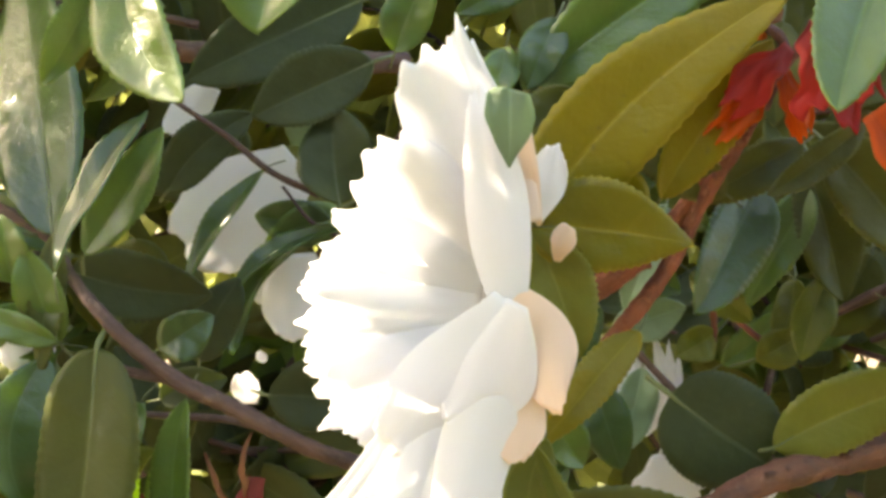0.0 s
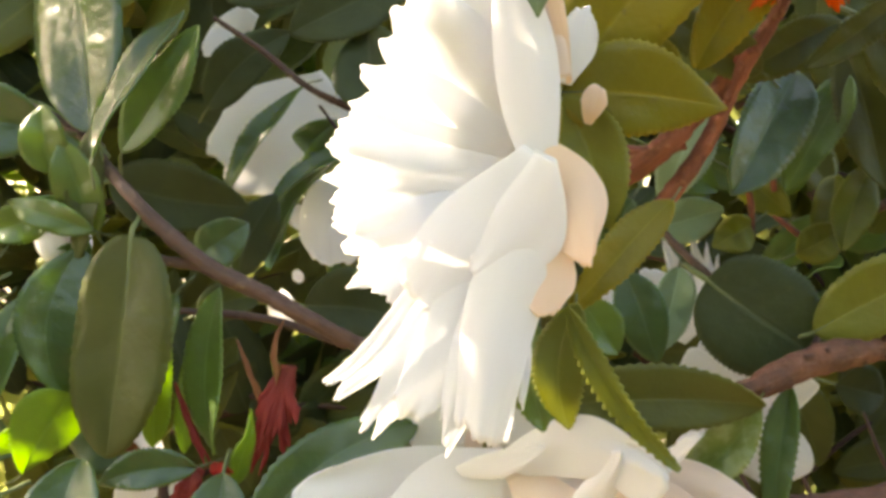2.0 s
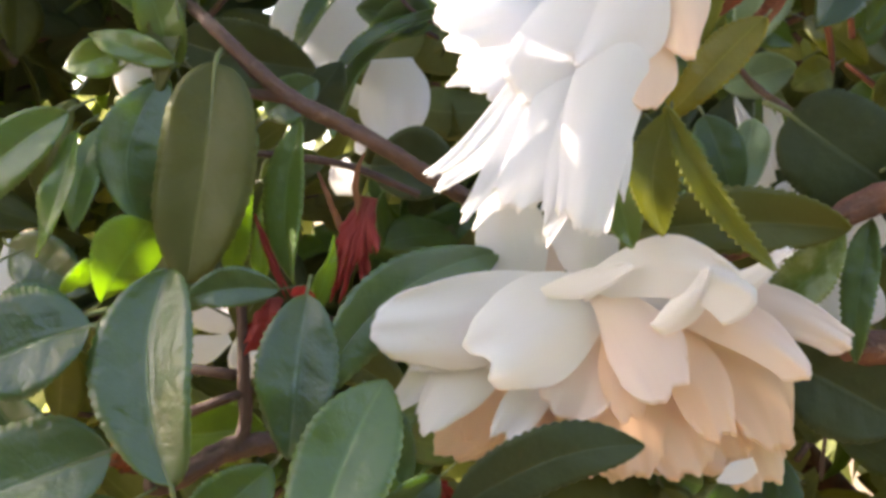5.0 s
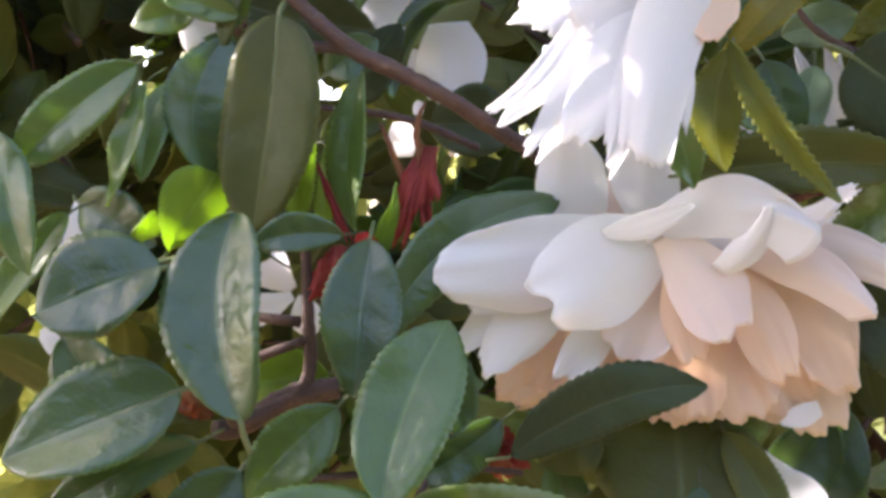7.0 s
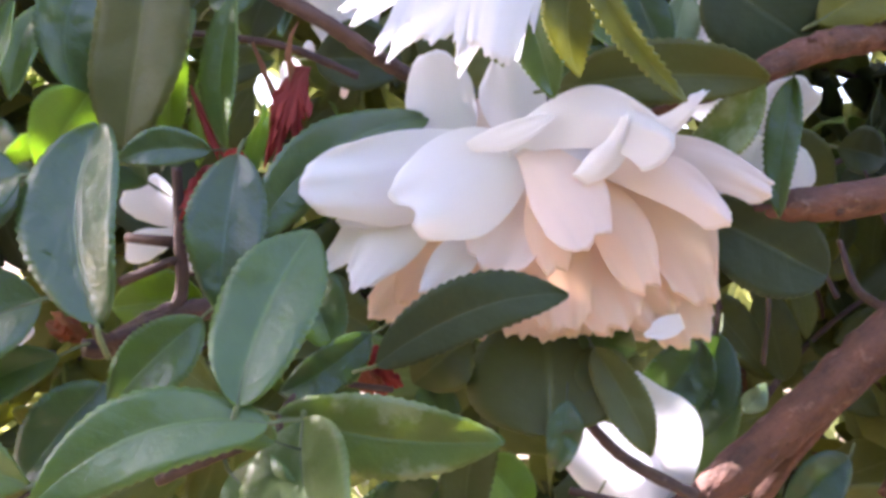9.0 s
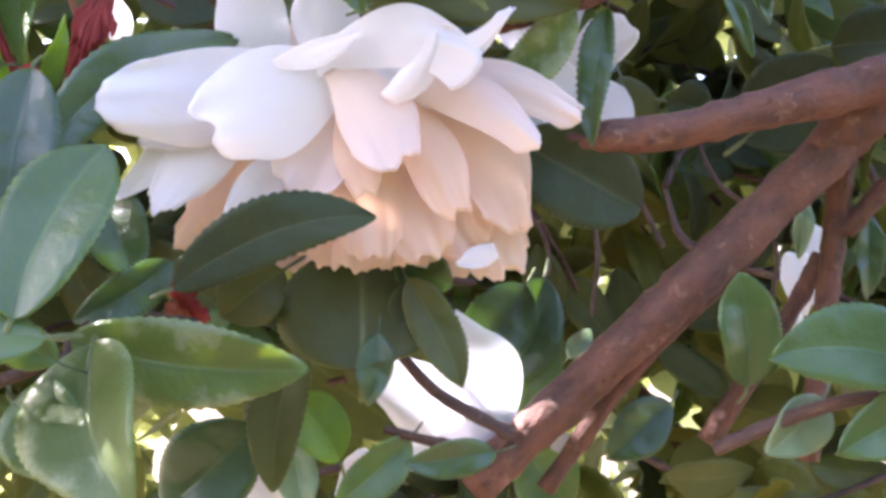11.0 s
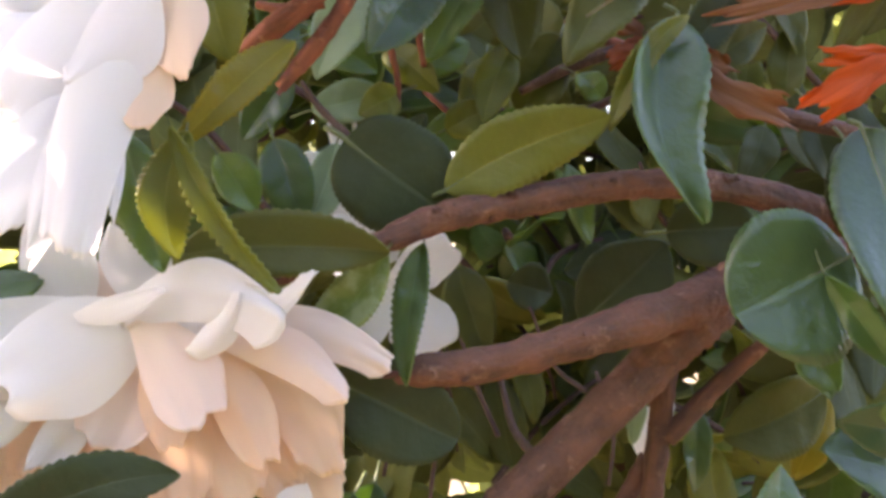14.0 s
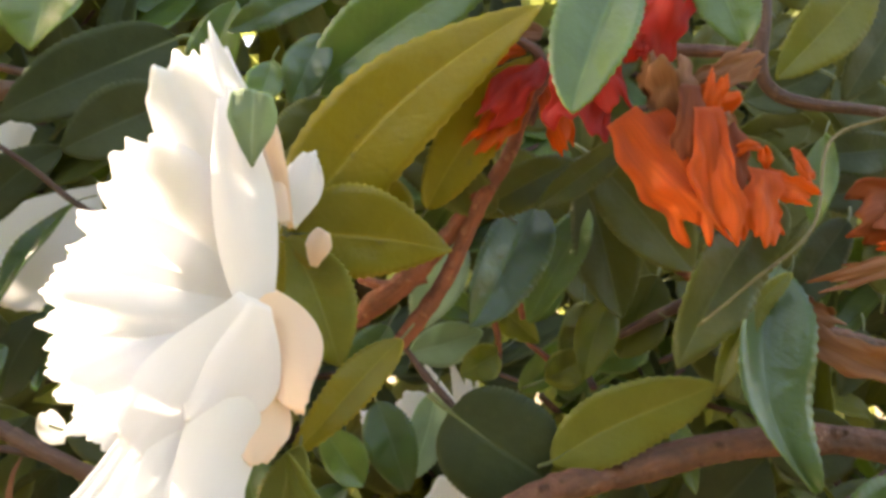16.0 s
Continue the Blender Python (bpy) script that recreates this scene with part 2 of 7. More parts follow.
# ---- builders ----
def solid(name, pts, thick, mat):
    """A closed thin shell over a grid of points; u runs along it, v across."""
    nu, nv = pts.shape[:2]
    du, dv = np.gradient(pts, axis=0), np.gradient(pts, axis=1)
    nrm = np.cross(du, dv)
    nrm /= np.maximum(np.linalg.norm(nrm, axis=2, keepdims=True), 1e-12)
    top, low = (pts + nrm * thick / 2).reshape(-1, 3), (pts - nrm * thick / 2).reshape(-1, 3)
    k = np.arange(nu * nv).reshape(nu, nv)
    a, b, c, d = k[:-1, :-1].ravel(), k[1:, :-1].ravel(), k[1:, 1:].ravel(), k[:-1, 1:].ravel()
    m = nu * nv
    faces = [np.stack([a, b, c, d], 1), np.stack([d, c, b, a], 1) + m]
    ring = np.concatenate([k[:, 0], k[-1, 1:], k[-2::-1, -1], k[0, -2:0:-1]])
    nxt = np.roll(ring, -1)
    faces.append(np.stack([ring, ring + m, nxt + m, nxt], 1))
    faces = np.concatenate(faces)
    me = bpy.data.meshes.new(name)
    me.from_pydata(np.concatenate([top, low]).tolist(), [], faces.tolist())
    u, v = np.meshgrid(np.linspace(0, 1, nu), np.linspace(0, 1, nv), indexing="ij")
    uv = np.tile(np.stack([u.ravel(), v.ravel()], 1), (2, 1))
    me.uv_layers.new(name="UVMap").data.foreach_set("uv", uv[faces.ravel()].ravel())
    me.polygons.foreach_set("use_smooth", [True] * len(faces))
    me.materials.append(mat)
    me.update()
    return me


def tube(name, points, radii, mat, sides=10, rough=0.0, rng=None, steps=6):
    """A tapered, slightly uneven tube along a smooth line."""
    p, r = np.array(points, float), np.array(radii, float)
    if len(p) > 2:
        q, rr = [], []
        ext = np.vstack([2 * p[0] - p[1], p, 2 * p[-1] - p[-2]])
        for i in range(len(p) - 1):
            for s in np.linspace(0, 1, steps, endpoint=False):
                a, b, c, d = ext[i:i + 4]
                q.append(0.5 * (2 * b + (c - a) * s + (2 * a - 5 * b + 4 * c - d) * s * s + (3 * b - a - 3 * c + d) * s ** 3))
                rr.append(r[i] * (1 - s) + r[i + 1] * s)
        p, r = np.vstack([q, p[-1:]]), np.array(rr + [r[-1]])
    tan = np.gradient(p, axis=0)
    tan /= np.linalg.norm(tan, axis=1, keepdims=True)
    ref = np.array((0.31, 0.9, 0.12))
    e1 = np.cross(tan, ref)
    e1 /= np.linalg.norm(e1, axis=1, keepdims=True)
    e2 = np.cross(tan, e1)
    ang = np.linspace(0, 2 * np.pi, sides, endpoint=False)
    wob = np.ones((len(p), sides))
    if rough and rng is not None:
        wob += rough * rng.normal(size=wob.shape)
        wob += rough * 1.6 * np.repeat(rng.normal(size=(len(p), 1)), sides, 1)
    v = p[:, None] + (e1[:, None] * np.cos(ang)[None, :, None] + e2[:, None] * np.sin(ang)[None, :, None]) * (r[:, None] * wob)[..., None]
    verts = np.vstack([v.reshape(-1, 3), p[:1], p[-1:]])
    f = []
    n = len(p)
    for i in range(n - 1):
        for j in range(sides):
            k = (j + 1) % sides
            f.append((i * sides + j, i * sides + k, (i + 1) * sides + k, (i + 1) * sides + j))
    for j in range(sides):
        k = (j + 1) % sides
        f.append((n * sides, k, j))
        f.append((n * sides + 1, (n - 1) * sides + j, (n - 1) * sides + k))
    me = bpy.data.meshes.new(name)
    me.from_pydata(verts.tolist(), [], f)
    run = np.concatenate([[0], np.cumsum(np.linalg.norm(np.diff(p, axis=0), axis=1))])
    uvs = []
    for face in f:
        for q in face:
            uvs += [(q % sides) / sides * 0.1, run[min(q // sides, n - 1)] * 10] if q < n * sides else [0, 0]
    me.uv_layers.new(name="UVMap").data.foreach_set("uv", uvs)
    me.polygons.foreach_set("use_smooth", [True] * len(f))
    me.materials.append(mat)
    me.update()
    return me


def part(name, me, parent, at=(0, 0, 0), label=""):
    ob = new(name, me)
    ob.parent = parent
    ob.location = at
    return tagged(ob, label)


def thing(name, at, label, category, group="", kind=""):
    ob = new(name)
    ob.empty_display_size = 0.01
    ob.location = at
    return tagged(ob, label, category, group, kind)


def frame_of(base, tip, face):
    """Length, axis, side and normal of a blade that runs from base to tip and faces -y, turned about its axis."""
    run = np.array(tip, float) - np.array(base, float)
    size = np.linalg.norm(run)
    a = run / size
    s = np.cross(a, (0, 1, 0))
    s /= np.linalg.norm(s)
    n = np.cross(a, s)
    c, d = math.cos(radians(face)), math.sin(radians(face))
    return size, a, s * c + n * d, n * c - s * d


def leaf_mesh(axis, width, bow, curl, fold, grow, fade, teeth, wave, mat, seed, nu=61, nv=11):
    """A toothed blade, folded along its midrib, drawn out to a point, with a wavy and slightly twisted margin."""
    size, a, s, n = axis
    rng = np.random.default_rng(seed)
    u = np.linspace(0, 1, nu)[:, None]
    v = np.linspace(-1, 1, nv)[None]
    w = np.maximum(u, 1e-6) ** grow * np.maximum(1 - u, 1e-6) ** fade
    w = w / w.max() * width / 2 * (1 + 0.05 * np.sin(u * 5 + rng.uniform(0, 6)))
    w = w * np.where(v > 0, 1 + rng.uniform(-0.10, 0.10), 1 + rng.uniform(-0.10, 0.10))
    saw = (np.arange(nu)[:, None] % 3) / 2.0
    w = w + teeth * 0.00042 * (saw - 0.4) * np.sin(np.pi * np.clip(u * 1.1 - 0.08, 0, 1)) ** 0.4 * np.abs(v) ** 3
    w = np.maximum(w, 0.00015)
    arch = 4 * u * (1 - u)
    skew = rng.uniform(-0.10, 0.10)
    turn = rng.uniform(-0.35, 0.35)
    droop = rng.uniform(0.1, 0.7) * 0.05 * size
    spine = curl * arch - curl * 0.4 * u ** 4 - droop * u ** 3
    lift = spine + (fold * 1.25 + 0.05) * np.abs(v) ** 1.2 * w - 0.10 * np.abs(v) ** 4 * w
    lift = lift + wave * 0.0016 * np.sin(u * rng.uniform(7, 13) + np.sign(v) * 1.1 + rng.uniform(0, 6)) * v * np.abs(v)
    lift = lift + 0.00012 * np.sin(u * 24 - np.abs(v) * 4) * np.abs(v) * (1 - np.abs(v)) * 4 * arch
    lift = lift + turn * (u - 0.4) * v * w * 2 + 0.0006 * np.sin(u * rng.uniform(4, 9) + rng.uniform(0, 6)) * v
    way = bow * arch + rng.uniform(-0.012, 0.012) * size * np.sin(u * 5.0)
    side = way + v * w + skew * w * v ** 2
    pts = a * (u * size + 0 * v)[..., None] + s * side[..., None] + n * lift[..., None]
    rib = a * (u * size)[..., None] + s * way[..., None] + n * spine[..., None]
    return solid("leaf", pts, 0.00035, mat), rib[:, 0]


DRY = ("orange", "red", "red_dark", "rust", "withered")
count = [0]
STEMS = {}


def leaf(twig, base, tip, width, face=0, bow=0.0, curl=0.0, fold=0.18, look_of="mid", grow=0.62, fade=0.75, teeth=1.0, wave=0.3):
    """One camellia leaf with a raised midrib that runs on into its stalk."""
    count[0] += 1
    axis = frame_of(base, tip, face)
    me, rib = leaf_mesh(axis, width, bow, curl, fold, grow, fade, teeth, wave, LEAF[look_of], count[0])
    ob = part("leaf", me, twig, Vector(base) - twig.location)
    size, a, s, n = axis
    stalk = [-a * 0.005 - n * 0.004, -a * 0.002 - n * 0.001] + [rib[i] - n * 0.00015 for i in (0, 11, 23, 36, 47, 57)]
    r = min(0.0005, width * 0.022)
    part("midrib", tube("midrib", stalk, [r * 1.3, r * 1.3, r * 1.2, r, r * .8, r * .6, r * .4, r * .2], RIB, 6, steps=3), ob)
    return ob


def petal(flower, base, tip, width, face=0, bow=0.0, curl=0.0, cup=0.15, notch=0.0, jag=0.03, rnd=0.25, neck=0.3, ruffle=0.05, look_of="petal", nu=20, nv=33):
    """One petal: narrow at the base, wide and unevenly cut at the end, cupped and ruffled."""
    count[0] += 1
    rng = np.random.default_rng(count[0])
    size, a, s, n = frame_of(base, tip, face)
    u = np.linspace(0, 1, nu)[:, None]
    v = np.sin(np.linspace(-np.pi / 2, np.pi / 2, nv))[None]
    wide = neck + (1 - neck) * np.sin(np.pi / 2 * np.clip(u / 0.72, 0, 1)) ** 1.1
    wide = wide * (1 - 0.10 * np.clip((u - 0.6) / 0.4, 0, 1) ** 2)
    teeth = sum((1 - np.abs(np.sin(v * f + rng.uniform(0, 6))) ** 0.7) * g for f, g in ((1.7, 0.55), (3.9, 0.6), (8.3, 0.24), (15.0, 0.10)))
    blunt = min(1.2 * rnd / 0.36, 0.92 + 0.3 * rnd)
    reach = 1 - blunt * width / 2 / size * (1 - np.sqrt(1 - np.minimum(np.abs(v), 0.999) ** 2.9)) - notch * 1.6 * np.exp(-np.abs(v - rng.uniform(-.25, .25)) / 0.13) - jag * teeth * 0.9
    reach = reach + rng.uniform(-0.035, 0.035) * v + 0.045 * width / size * np.sin(v * rng.uniform(2.5, 5) + rng.uniform(0, 6))
    reach = 1 + (reach - 1) * u ** 1.5
    arch = 4 * u * (1 - u)
    w = wide * width / 2 * (1 + 0.05 * np.sin(u * 7 + np.sign(v) * 2 + rng.uniform(0, 6)) + 0.025 * np.sin(u * 15 + np.sign(v) + rng.uniform(0, 6)))
    lift = curl * arch - cup * w * v ** 2 * u
    lift = lift + ruffle * width * np.sin(v * rng.uniform(2, 4) + rng.uniform(0, 6)) * u ** 2
    lift = lift + 0.010 * width * np.sin(v * rng.uniform(4, 7) + u * rng.uniform(-3, 3) + rng.uniform(0, 6)) * u
    lift = lift + 0.022 * width * np.sin(v * rng.uniform(5, 9) + rng.uniform(0, 6)) * u ** 5
    lift = lift + 0.003 * width * np.sin(v * rng.uniform(11, 17) + u * rng.uniform(-2, 5) + rng.uniform(0, 6)) * u
    lift = lift + 0.014 * width * np.sin(u * rng.uniform(6, 10) + v * 2 + rng.uniform(0, 6)) * np.abs(v)
    lift = lift + rng.uniform(-0.10, 0.10, (1, 2))[:, (v[0] > 0).astype(int)] * width * np.abs(v) ** 4 * u ** 2
    if look_of in DRY:
        reach = 1 + (reach - 1) * 0.6
        # dried petals crumple into creases and shrink unevenly
        for k in range(7):
            f, g = rng.uniform(1, 4 + k), rng.uniform(-2.5 - k * 0.6, 2.5 + k * 0.6)
            lift = lift + 0.11 * width * (np.abs(np.sin(f * u + g * v + rng.uniform(0, 6))) - 0.6) * np.minimum(1, 3 * u) / (1 + k * 0.4)
        w = w * (1 + 0.14 * np.sin(u * rng.uniform(5, 9) + np.sign(v) * 2 + rng.uniform(0, 6)) + 0.10 * np.sin(u * rng.uniform(14, 22) + np.sign(v) + rng.uniform(0, 6)))
        reach = reach * (1 + u ** 3 * (0.10 * np.sin(v * rng.uniform(3, 6) + rng.uniform(0, 6)) + 0.05 * np.sin(v * rng.uniform(9, 14))))
    pts = a * (u * reach * size)[..., None] + s * (bow * arch + v * w)[..., None] + n * lift[..., None]
    return part("petal", solid("petal", pts, 0.00016, PETAL[look_of]), flower, Vector(base) - flower.location)


def broad_petal(flower, base, tip, width, sides, ends, bow=0.0, cup=0.15, ruffle=0.04, look_of="petal", nu=22, nv=37, rounding=0.45):
    """One large petal. sides: how wide it is from base to end; ends: how far it reaches from its clockwise to its other side."""
    count[0] += 1
    rng = np.random.default_rng(count[0])
    size, a, s, n = frame_of(base, tip, 0)
    u = np.linspace(0, 1, nu)[:, None]
    v = np.sin(np.linspace(-np.pi / 2, np.pi / 2, nv))[None]
    k = np.linspace(0, 1, len(sides))
    wide = np.mean([np.interp(np.clip(u + d, 0, 1), k, sides) for d in (-0.1, -0.05, 0, 0.05, 0.1)], axis=0)
    fine = np.interp(v, np.linspace(-1, 1, len(ends)), ends) + 0.45 / rounding * (0.018 * np.sin(v * rng.uniform(5, 9) + rng.uniform(0, 6)) + 0.010 * np.sin(v * rng.uniform(14, 22)))
    blunt = 0.5 * wide[-1, 0] * width / size * (1 - np.sqrt(1 - np.minimum(np.abs(v), 0.999) ** 2.2)) * rounding
    reach = 1 + (fine - blunt - 1) * u ** 2
    arch = 4 * u * (1 - u)
    w = wide * width / 2 * (1 + 0.03 * np.sin(u * 7 + np.sign(v) * 2 + rng.uniform(0, 6)))
    lift = -cup * w * v ** 2 * (0.4 + 0.6 * arch) + 0.02 * size * arch
    lift = lift + ruffle * width * np.sin(v * rng.uniform(2, 4) + rng.uniform(0, 6)) * u ** 2
    lift = lift + 0.012 * width * np.sin(v * rng.uniform(5, 8) + u * rng.uniform(-2, 2) + rng.uniform(0, 6)) * u
    lift = lift + 0.35 * ruffle * width * np.sin(v * rng.uniform(5, 9) + rng.uniform(0, 6)) * u ** 5
    lift = lift + 0.09 / rounding * ruffle * width * np.sin(v * rng.uniform(12, 18) + rng.uniform(0, 6)) * u ** 4
    for k in range(3):
        lift = lift + 0.006 * width * np.sin(u * rng.uniform(4, 12) + v * rng.uniform(-9, 9) + rng.uniform(0, 6)) * u
    lift = lift + rng.uniform(-0.06, 0.06, (1, 2))[:, (v[0] > 0).astype(int)] * width * np.abs(v) ** 4 * u ** 2
    pts = a * (u * reach * size)[..., None] + s * (bow * arch + v * w)[..., None] + n * lift[..., None]
    return part("petal", solid("petal", pts, 0.00016, PETAL[look_of]), flower, Vector(base) - flower.location)


def flake(branch, at, out, along, size, look_of="bark"):
    """A curled scale of bark that lifts off a branch."""
    count[0] += 1
    rng = np.random.default_rng(count[0])
    at, out, along = (np.array(q, float) for q in (at, out, along))
    out, along = out / np.linalg.norm(out), along / np.linalg.norm(along)
    side = np.cross(out, along)
    u, v = np.linspace(-1, 1, 9)[:, None], np.linspace(-1, 1, 6)[None]
    edge = 1 - 0.35 * np.abs(np.sin(u * 4 + rng.uniform(0, 6)))
    pts = along * (u * size + 0 * v)[..., None] + side * (v * size * 0.35 * edge)[..., None] + out * (0.25 * size * u ** 2 - 0.15 * size * v ** 2)[..., None]
    return part("bark_flake", solid("bark_flake", pts, 0.0003, BARK[look_of]), branch, Vector(at) - branch.location)


def knot(branch, at, size, look_of="bark"):
    """A scarred bump where a shoot broke off."""
    count[0] += 1
    rng = np.random.default_rng(count[0])
    turn, rise = np.meshgrid(np.linspace(0, 2 * np.pi, 16), np.linspace(0.04, 0.96, 9))
    r = size * np.sin(np.pi * rise) ** 0.7 * (1 + 0.12 * np.sin(3 * turn + rng.uniform(0, 6)) + 0.08 * np.sin(5 * turn + 7 * rise))
    pts = np.stack([r * np.cos(turn), r * np.sin(turn), (rise - 0.5) * size * 1.7], 2)
    return part("knot", solid("knot", pts, 0.0004, BARK[look_of]), branch, Vector(at) - branch.location)


def stem(twig, points, radii, look_of="twig", name="stem"):
    count[0] += 1
    o = np.array(twig.location)
    me = tube(name, np.array(points) - o, radii, BARK[look_of], 18, 0.03, np.random.default_rng(count[0]), 10)
    if twig.name not in STEMS:
        p = np.array(points)
        STEMS[twig.name] = lambda t: np.array([np.interp(t * (len(p) - 1), range(len(p)), p[:, k]) for k in range(3)])
    return part(name, me, twig)



# ---- branches and leafy twigs ----

main_a = thing("camellia_branch", (0.0327, 0.2040, 1.2508), "thick red-brown camellia branch with flaking scarred bark", "branch", "branches of the shrub")
stem(main_a, [(0.0129, 0.2165, 1.2465), (0.0254, 0.2115, 1.2484), (0.0327, 0.2065, 1.2508), (0.0504, 0.2050, 1.2529), (0.0720, 0.2060, 1.2585), (0.0933, 0.2120, 1.2643), (0.1049, 0.2180, 1.2678), (0.1259, 0.2300, 1.2759), (0.1467, 0.2400, 1.2823)], [0.00270, 0.00305, 0.00340, 0.00367, 0.00406, 0.00492, 0.00545, 0.00514, 0.00473], "bark")
stem(main_a, [(0.0837, 0.2170, 1.2510), (0.0910, 0.2170, 1.2571), (0.0987, 0.2180, 1.2634), (0.1074, 0.2220, 1.2691)], [0.00298, 0.00598, 0.00724, 0.00493], "bark")
main_b = thing("camellia_branch", (0.0127, 0.2220, 1.1801), "thick slanting camellia branch with a thinner stem alongside", "branch", "branches of the shrub")
stem(main_b, [(0.0127, 0.2220, 1.1801), (0.0334, 0.2190, 1.2001), (0.0519, 0.2180, 1.2176), (0.0719, 0.2180, 1.2366), (0.0916, 0.2190, 1.2549), (0.1036, 0.2220, 1.2665)], [0.00467, 0.00478, 0.00493, 0.00499, 0.00519, 0.00492], "bark")
stem(main_b, [(0.0288, 0.2280, 1.1784), (0.0478, 0.2260, 1.2050), (0.0694, 0.2240, 1.2270), (0.0817, 0.2240, 1.2405)], [0.00205, 0.00218, 0.00207, 0.00184], "bark")
main_c = thing("camellia_branch", (0.0058, 0.2000, 1.2677), "curved reddish camellia branch behind the round leaf", "branch", "branches of the shrub")
stem(main_c, [(0.0058, 0.2000, 1.2677), (0.0142, 0.1990, 1.2709), (0.0269, 0.1990, 1.2756), (0.0400, 0.2000, 1.2814), (0.0585, 0.2030, 1.2852), (0.0779, 0.2060, 1.2887), (0.1013, 0.2100, 1.2888), (0.1261, 0.2140, 1.2834), (0.1458, 0.2160, 1.2796)], [0.00074, 0.00137, 0.00235, 0.00303, 0.00311, 0.00308, 0.00319, 0.00366, 0.00374], "bark")
upper_left = thing("leafy_twig", (-0.1296, 0.2360, 1.3380), "leafy camellia twig with dark glossy leaves and thin brown stems", "twig", "leafy twigs of the shrub")
stem(upper_left, [(-0.1296, 0.2360, 1.3380), (-0.1143, 0.2320, 1.3310), (-0.1054, 0.2280, 1.3255)], [0.00127, 0.00137, 0.00135], "twig")
stem(upper_left, [(-0.1045, 0.2260, 1.3237), (-0.0981, 0.2140, 1.3194), (-0.0896, 0.2080, 1.3118), (-0.0834, 0.2080, 1.3057), (-0.0755, 0.2080, 1.2995), (-0.0648, 0.2080, 1.2942), (-0.0554, 0.2080, 1.2890), (-0.0470, 0.2120, 1.2838), (-0.0383, 0.2200, 1.2793)], [0.00102, 0.00124, 0.00147, 0.00170, 0.00181, 0.00170, 0.00170, 0.00170, 0.00170], "twig")
stem(upper_left, [(-0.0879, 0.2580, 1.3600), (-0.0759, 0.2590, 1.3517), (-0.0649, 0.2590, 1.3427), (-0.0536, 0.2620, 1.3371)], [0.00062, 0.00076, 0.00083, 0.00098], "twig")
stem(upper_left, [(-0.0976, 0.2140, 1.3033), (-0.0872, 0.2100, 1.3015), (-0.0755, 0.2080, 1.2995)], [0.00090, 0.00102, 0.00113], "twig")
stem(upper_left, [(-0.0958, 0.2900, 1.3770), (-0.0511, 0.2900, 1.3735), (-0.0329, 0.3000, 1.3747)], [0.00308, 0.00308, 0.00319], "twig")
stem(upper_left, [(-0.0173, 0.2750, 1.3785), (-0.0262, 0.2720, 1.3637), (-0.0349, 0.2700, 1.3507)], [0.00051, 0.00065, 0.00058], "twig")
stem(upper_left, [(-0.0639, 0.2700, 1.3394), (-0.0551, 0.2680, 1.3293), (-0.0407, 0.2660, 1.3235)], [0.00043, 0.00057, 0.00064], "twig")
leaf(upper_left, (-0.1057, 0.2240, 1.3286), (-0.1279, 0.2620, 1.4008), 0.0245, -22, -0.0013, 0.0008, 0.2, "dark")
leaf(upper_left, (-0.0989, 0.2060, 1.3218), (-0.0863, 0.2240, 1.3552), 0.0092, -38, 0.0014, 0.0007, 0.25, "dark")
leaf(upper_left, (-0.0992, 0.2240, 1.3244), (-0.0819, 0.2220, 1.3511), 0.0118, -15, -0.0014, 0.0007, 0.26, "mid")
leaf(upper_left, (-0.0859, 0.2140, 1.3874), (-0.0699, 0.1900, 1.3532), 0.0182, 12, -0.0041, 0.0006, 0.22, "mid")
leaf(upper_left, (-0.0894, 0.2120, 1.3802), (-0.1040, 0.2140, 1.3592), 0.0085, -20, 0.0000, 0.0007, 0.26, "mid")
leaf(upper_left, (-0.0532, 0.2050, 1.3871), (-0.0575, 0.2000, 1.3672), 0.0208, 10, 0.0000, 0.0006, 0.26, "mid")
leaf(upper_left, (-0.0837, 0.2620, 1.2960), (-0.0740, 0.2620, 1.3165), 0.0129, 0, 0.0010, 0.0008, 0.26, "shadowed")
leaf(upper_left, (-0.0938, 0.2620, 1.2864), (-0.0773, 0.2620, 1.2913), 0.0104, 0, 0.0010, 0.0008, 0.26, "shadowed")
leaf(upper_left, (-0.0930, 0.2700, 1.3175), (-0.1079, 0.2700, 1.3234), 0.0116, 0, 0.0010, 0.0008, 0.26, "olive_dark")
leaf(upper_left, (-0.0433, 0.2720, 1.3868), (-0.0880, 0.2700, 1.3669), 0.0231, 5, 0.0000, 0.0009, 0.26, "shadowed")
leaf(upper_left, (-0.0399, 0.2620, 1.3697), (-0.0701, 0.2620, 1.3567), 0.0182, 0, 0.0000, 0.0008, 0.26, "shadowed")
leaf(upper_left, (-0.0923, 0.2680, 1.3389), (-0.0708, 0.2660, 1.3578), 0.0136, 0, 0.0021, 0.0009, 0.26, "shadowed")
leaf(upper_left, (-0.0483, 0.2580, 1.3349), (-0.0505, 0.2620, 1.3587), 0.0208, 0, 0.0000, 0.0008, 0.26, "shadowed")
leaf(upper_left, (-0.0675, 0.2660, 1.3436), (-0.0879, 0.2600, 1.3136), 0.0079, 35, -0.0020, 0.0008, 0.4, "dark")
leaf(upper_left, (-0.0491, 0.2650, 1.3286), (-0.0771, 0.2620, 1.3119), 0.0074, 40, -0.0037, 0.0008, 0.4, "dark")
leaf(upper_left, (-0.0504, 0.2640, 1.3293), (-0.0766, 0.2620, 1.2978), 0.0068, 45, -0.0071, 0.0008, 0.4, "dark")
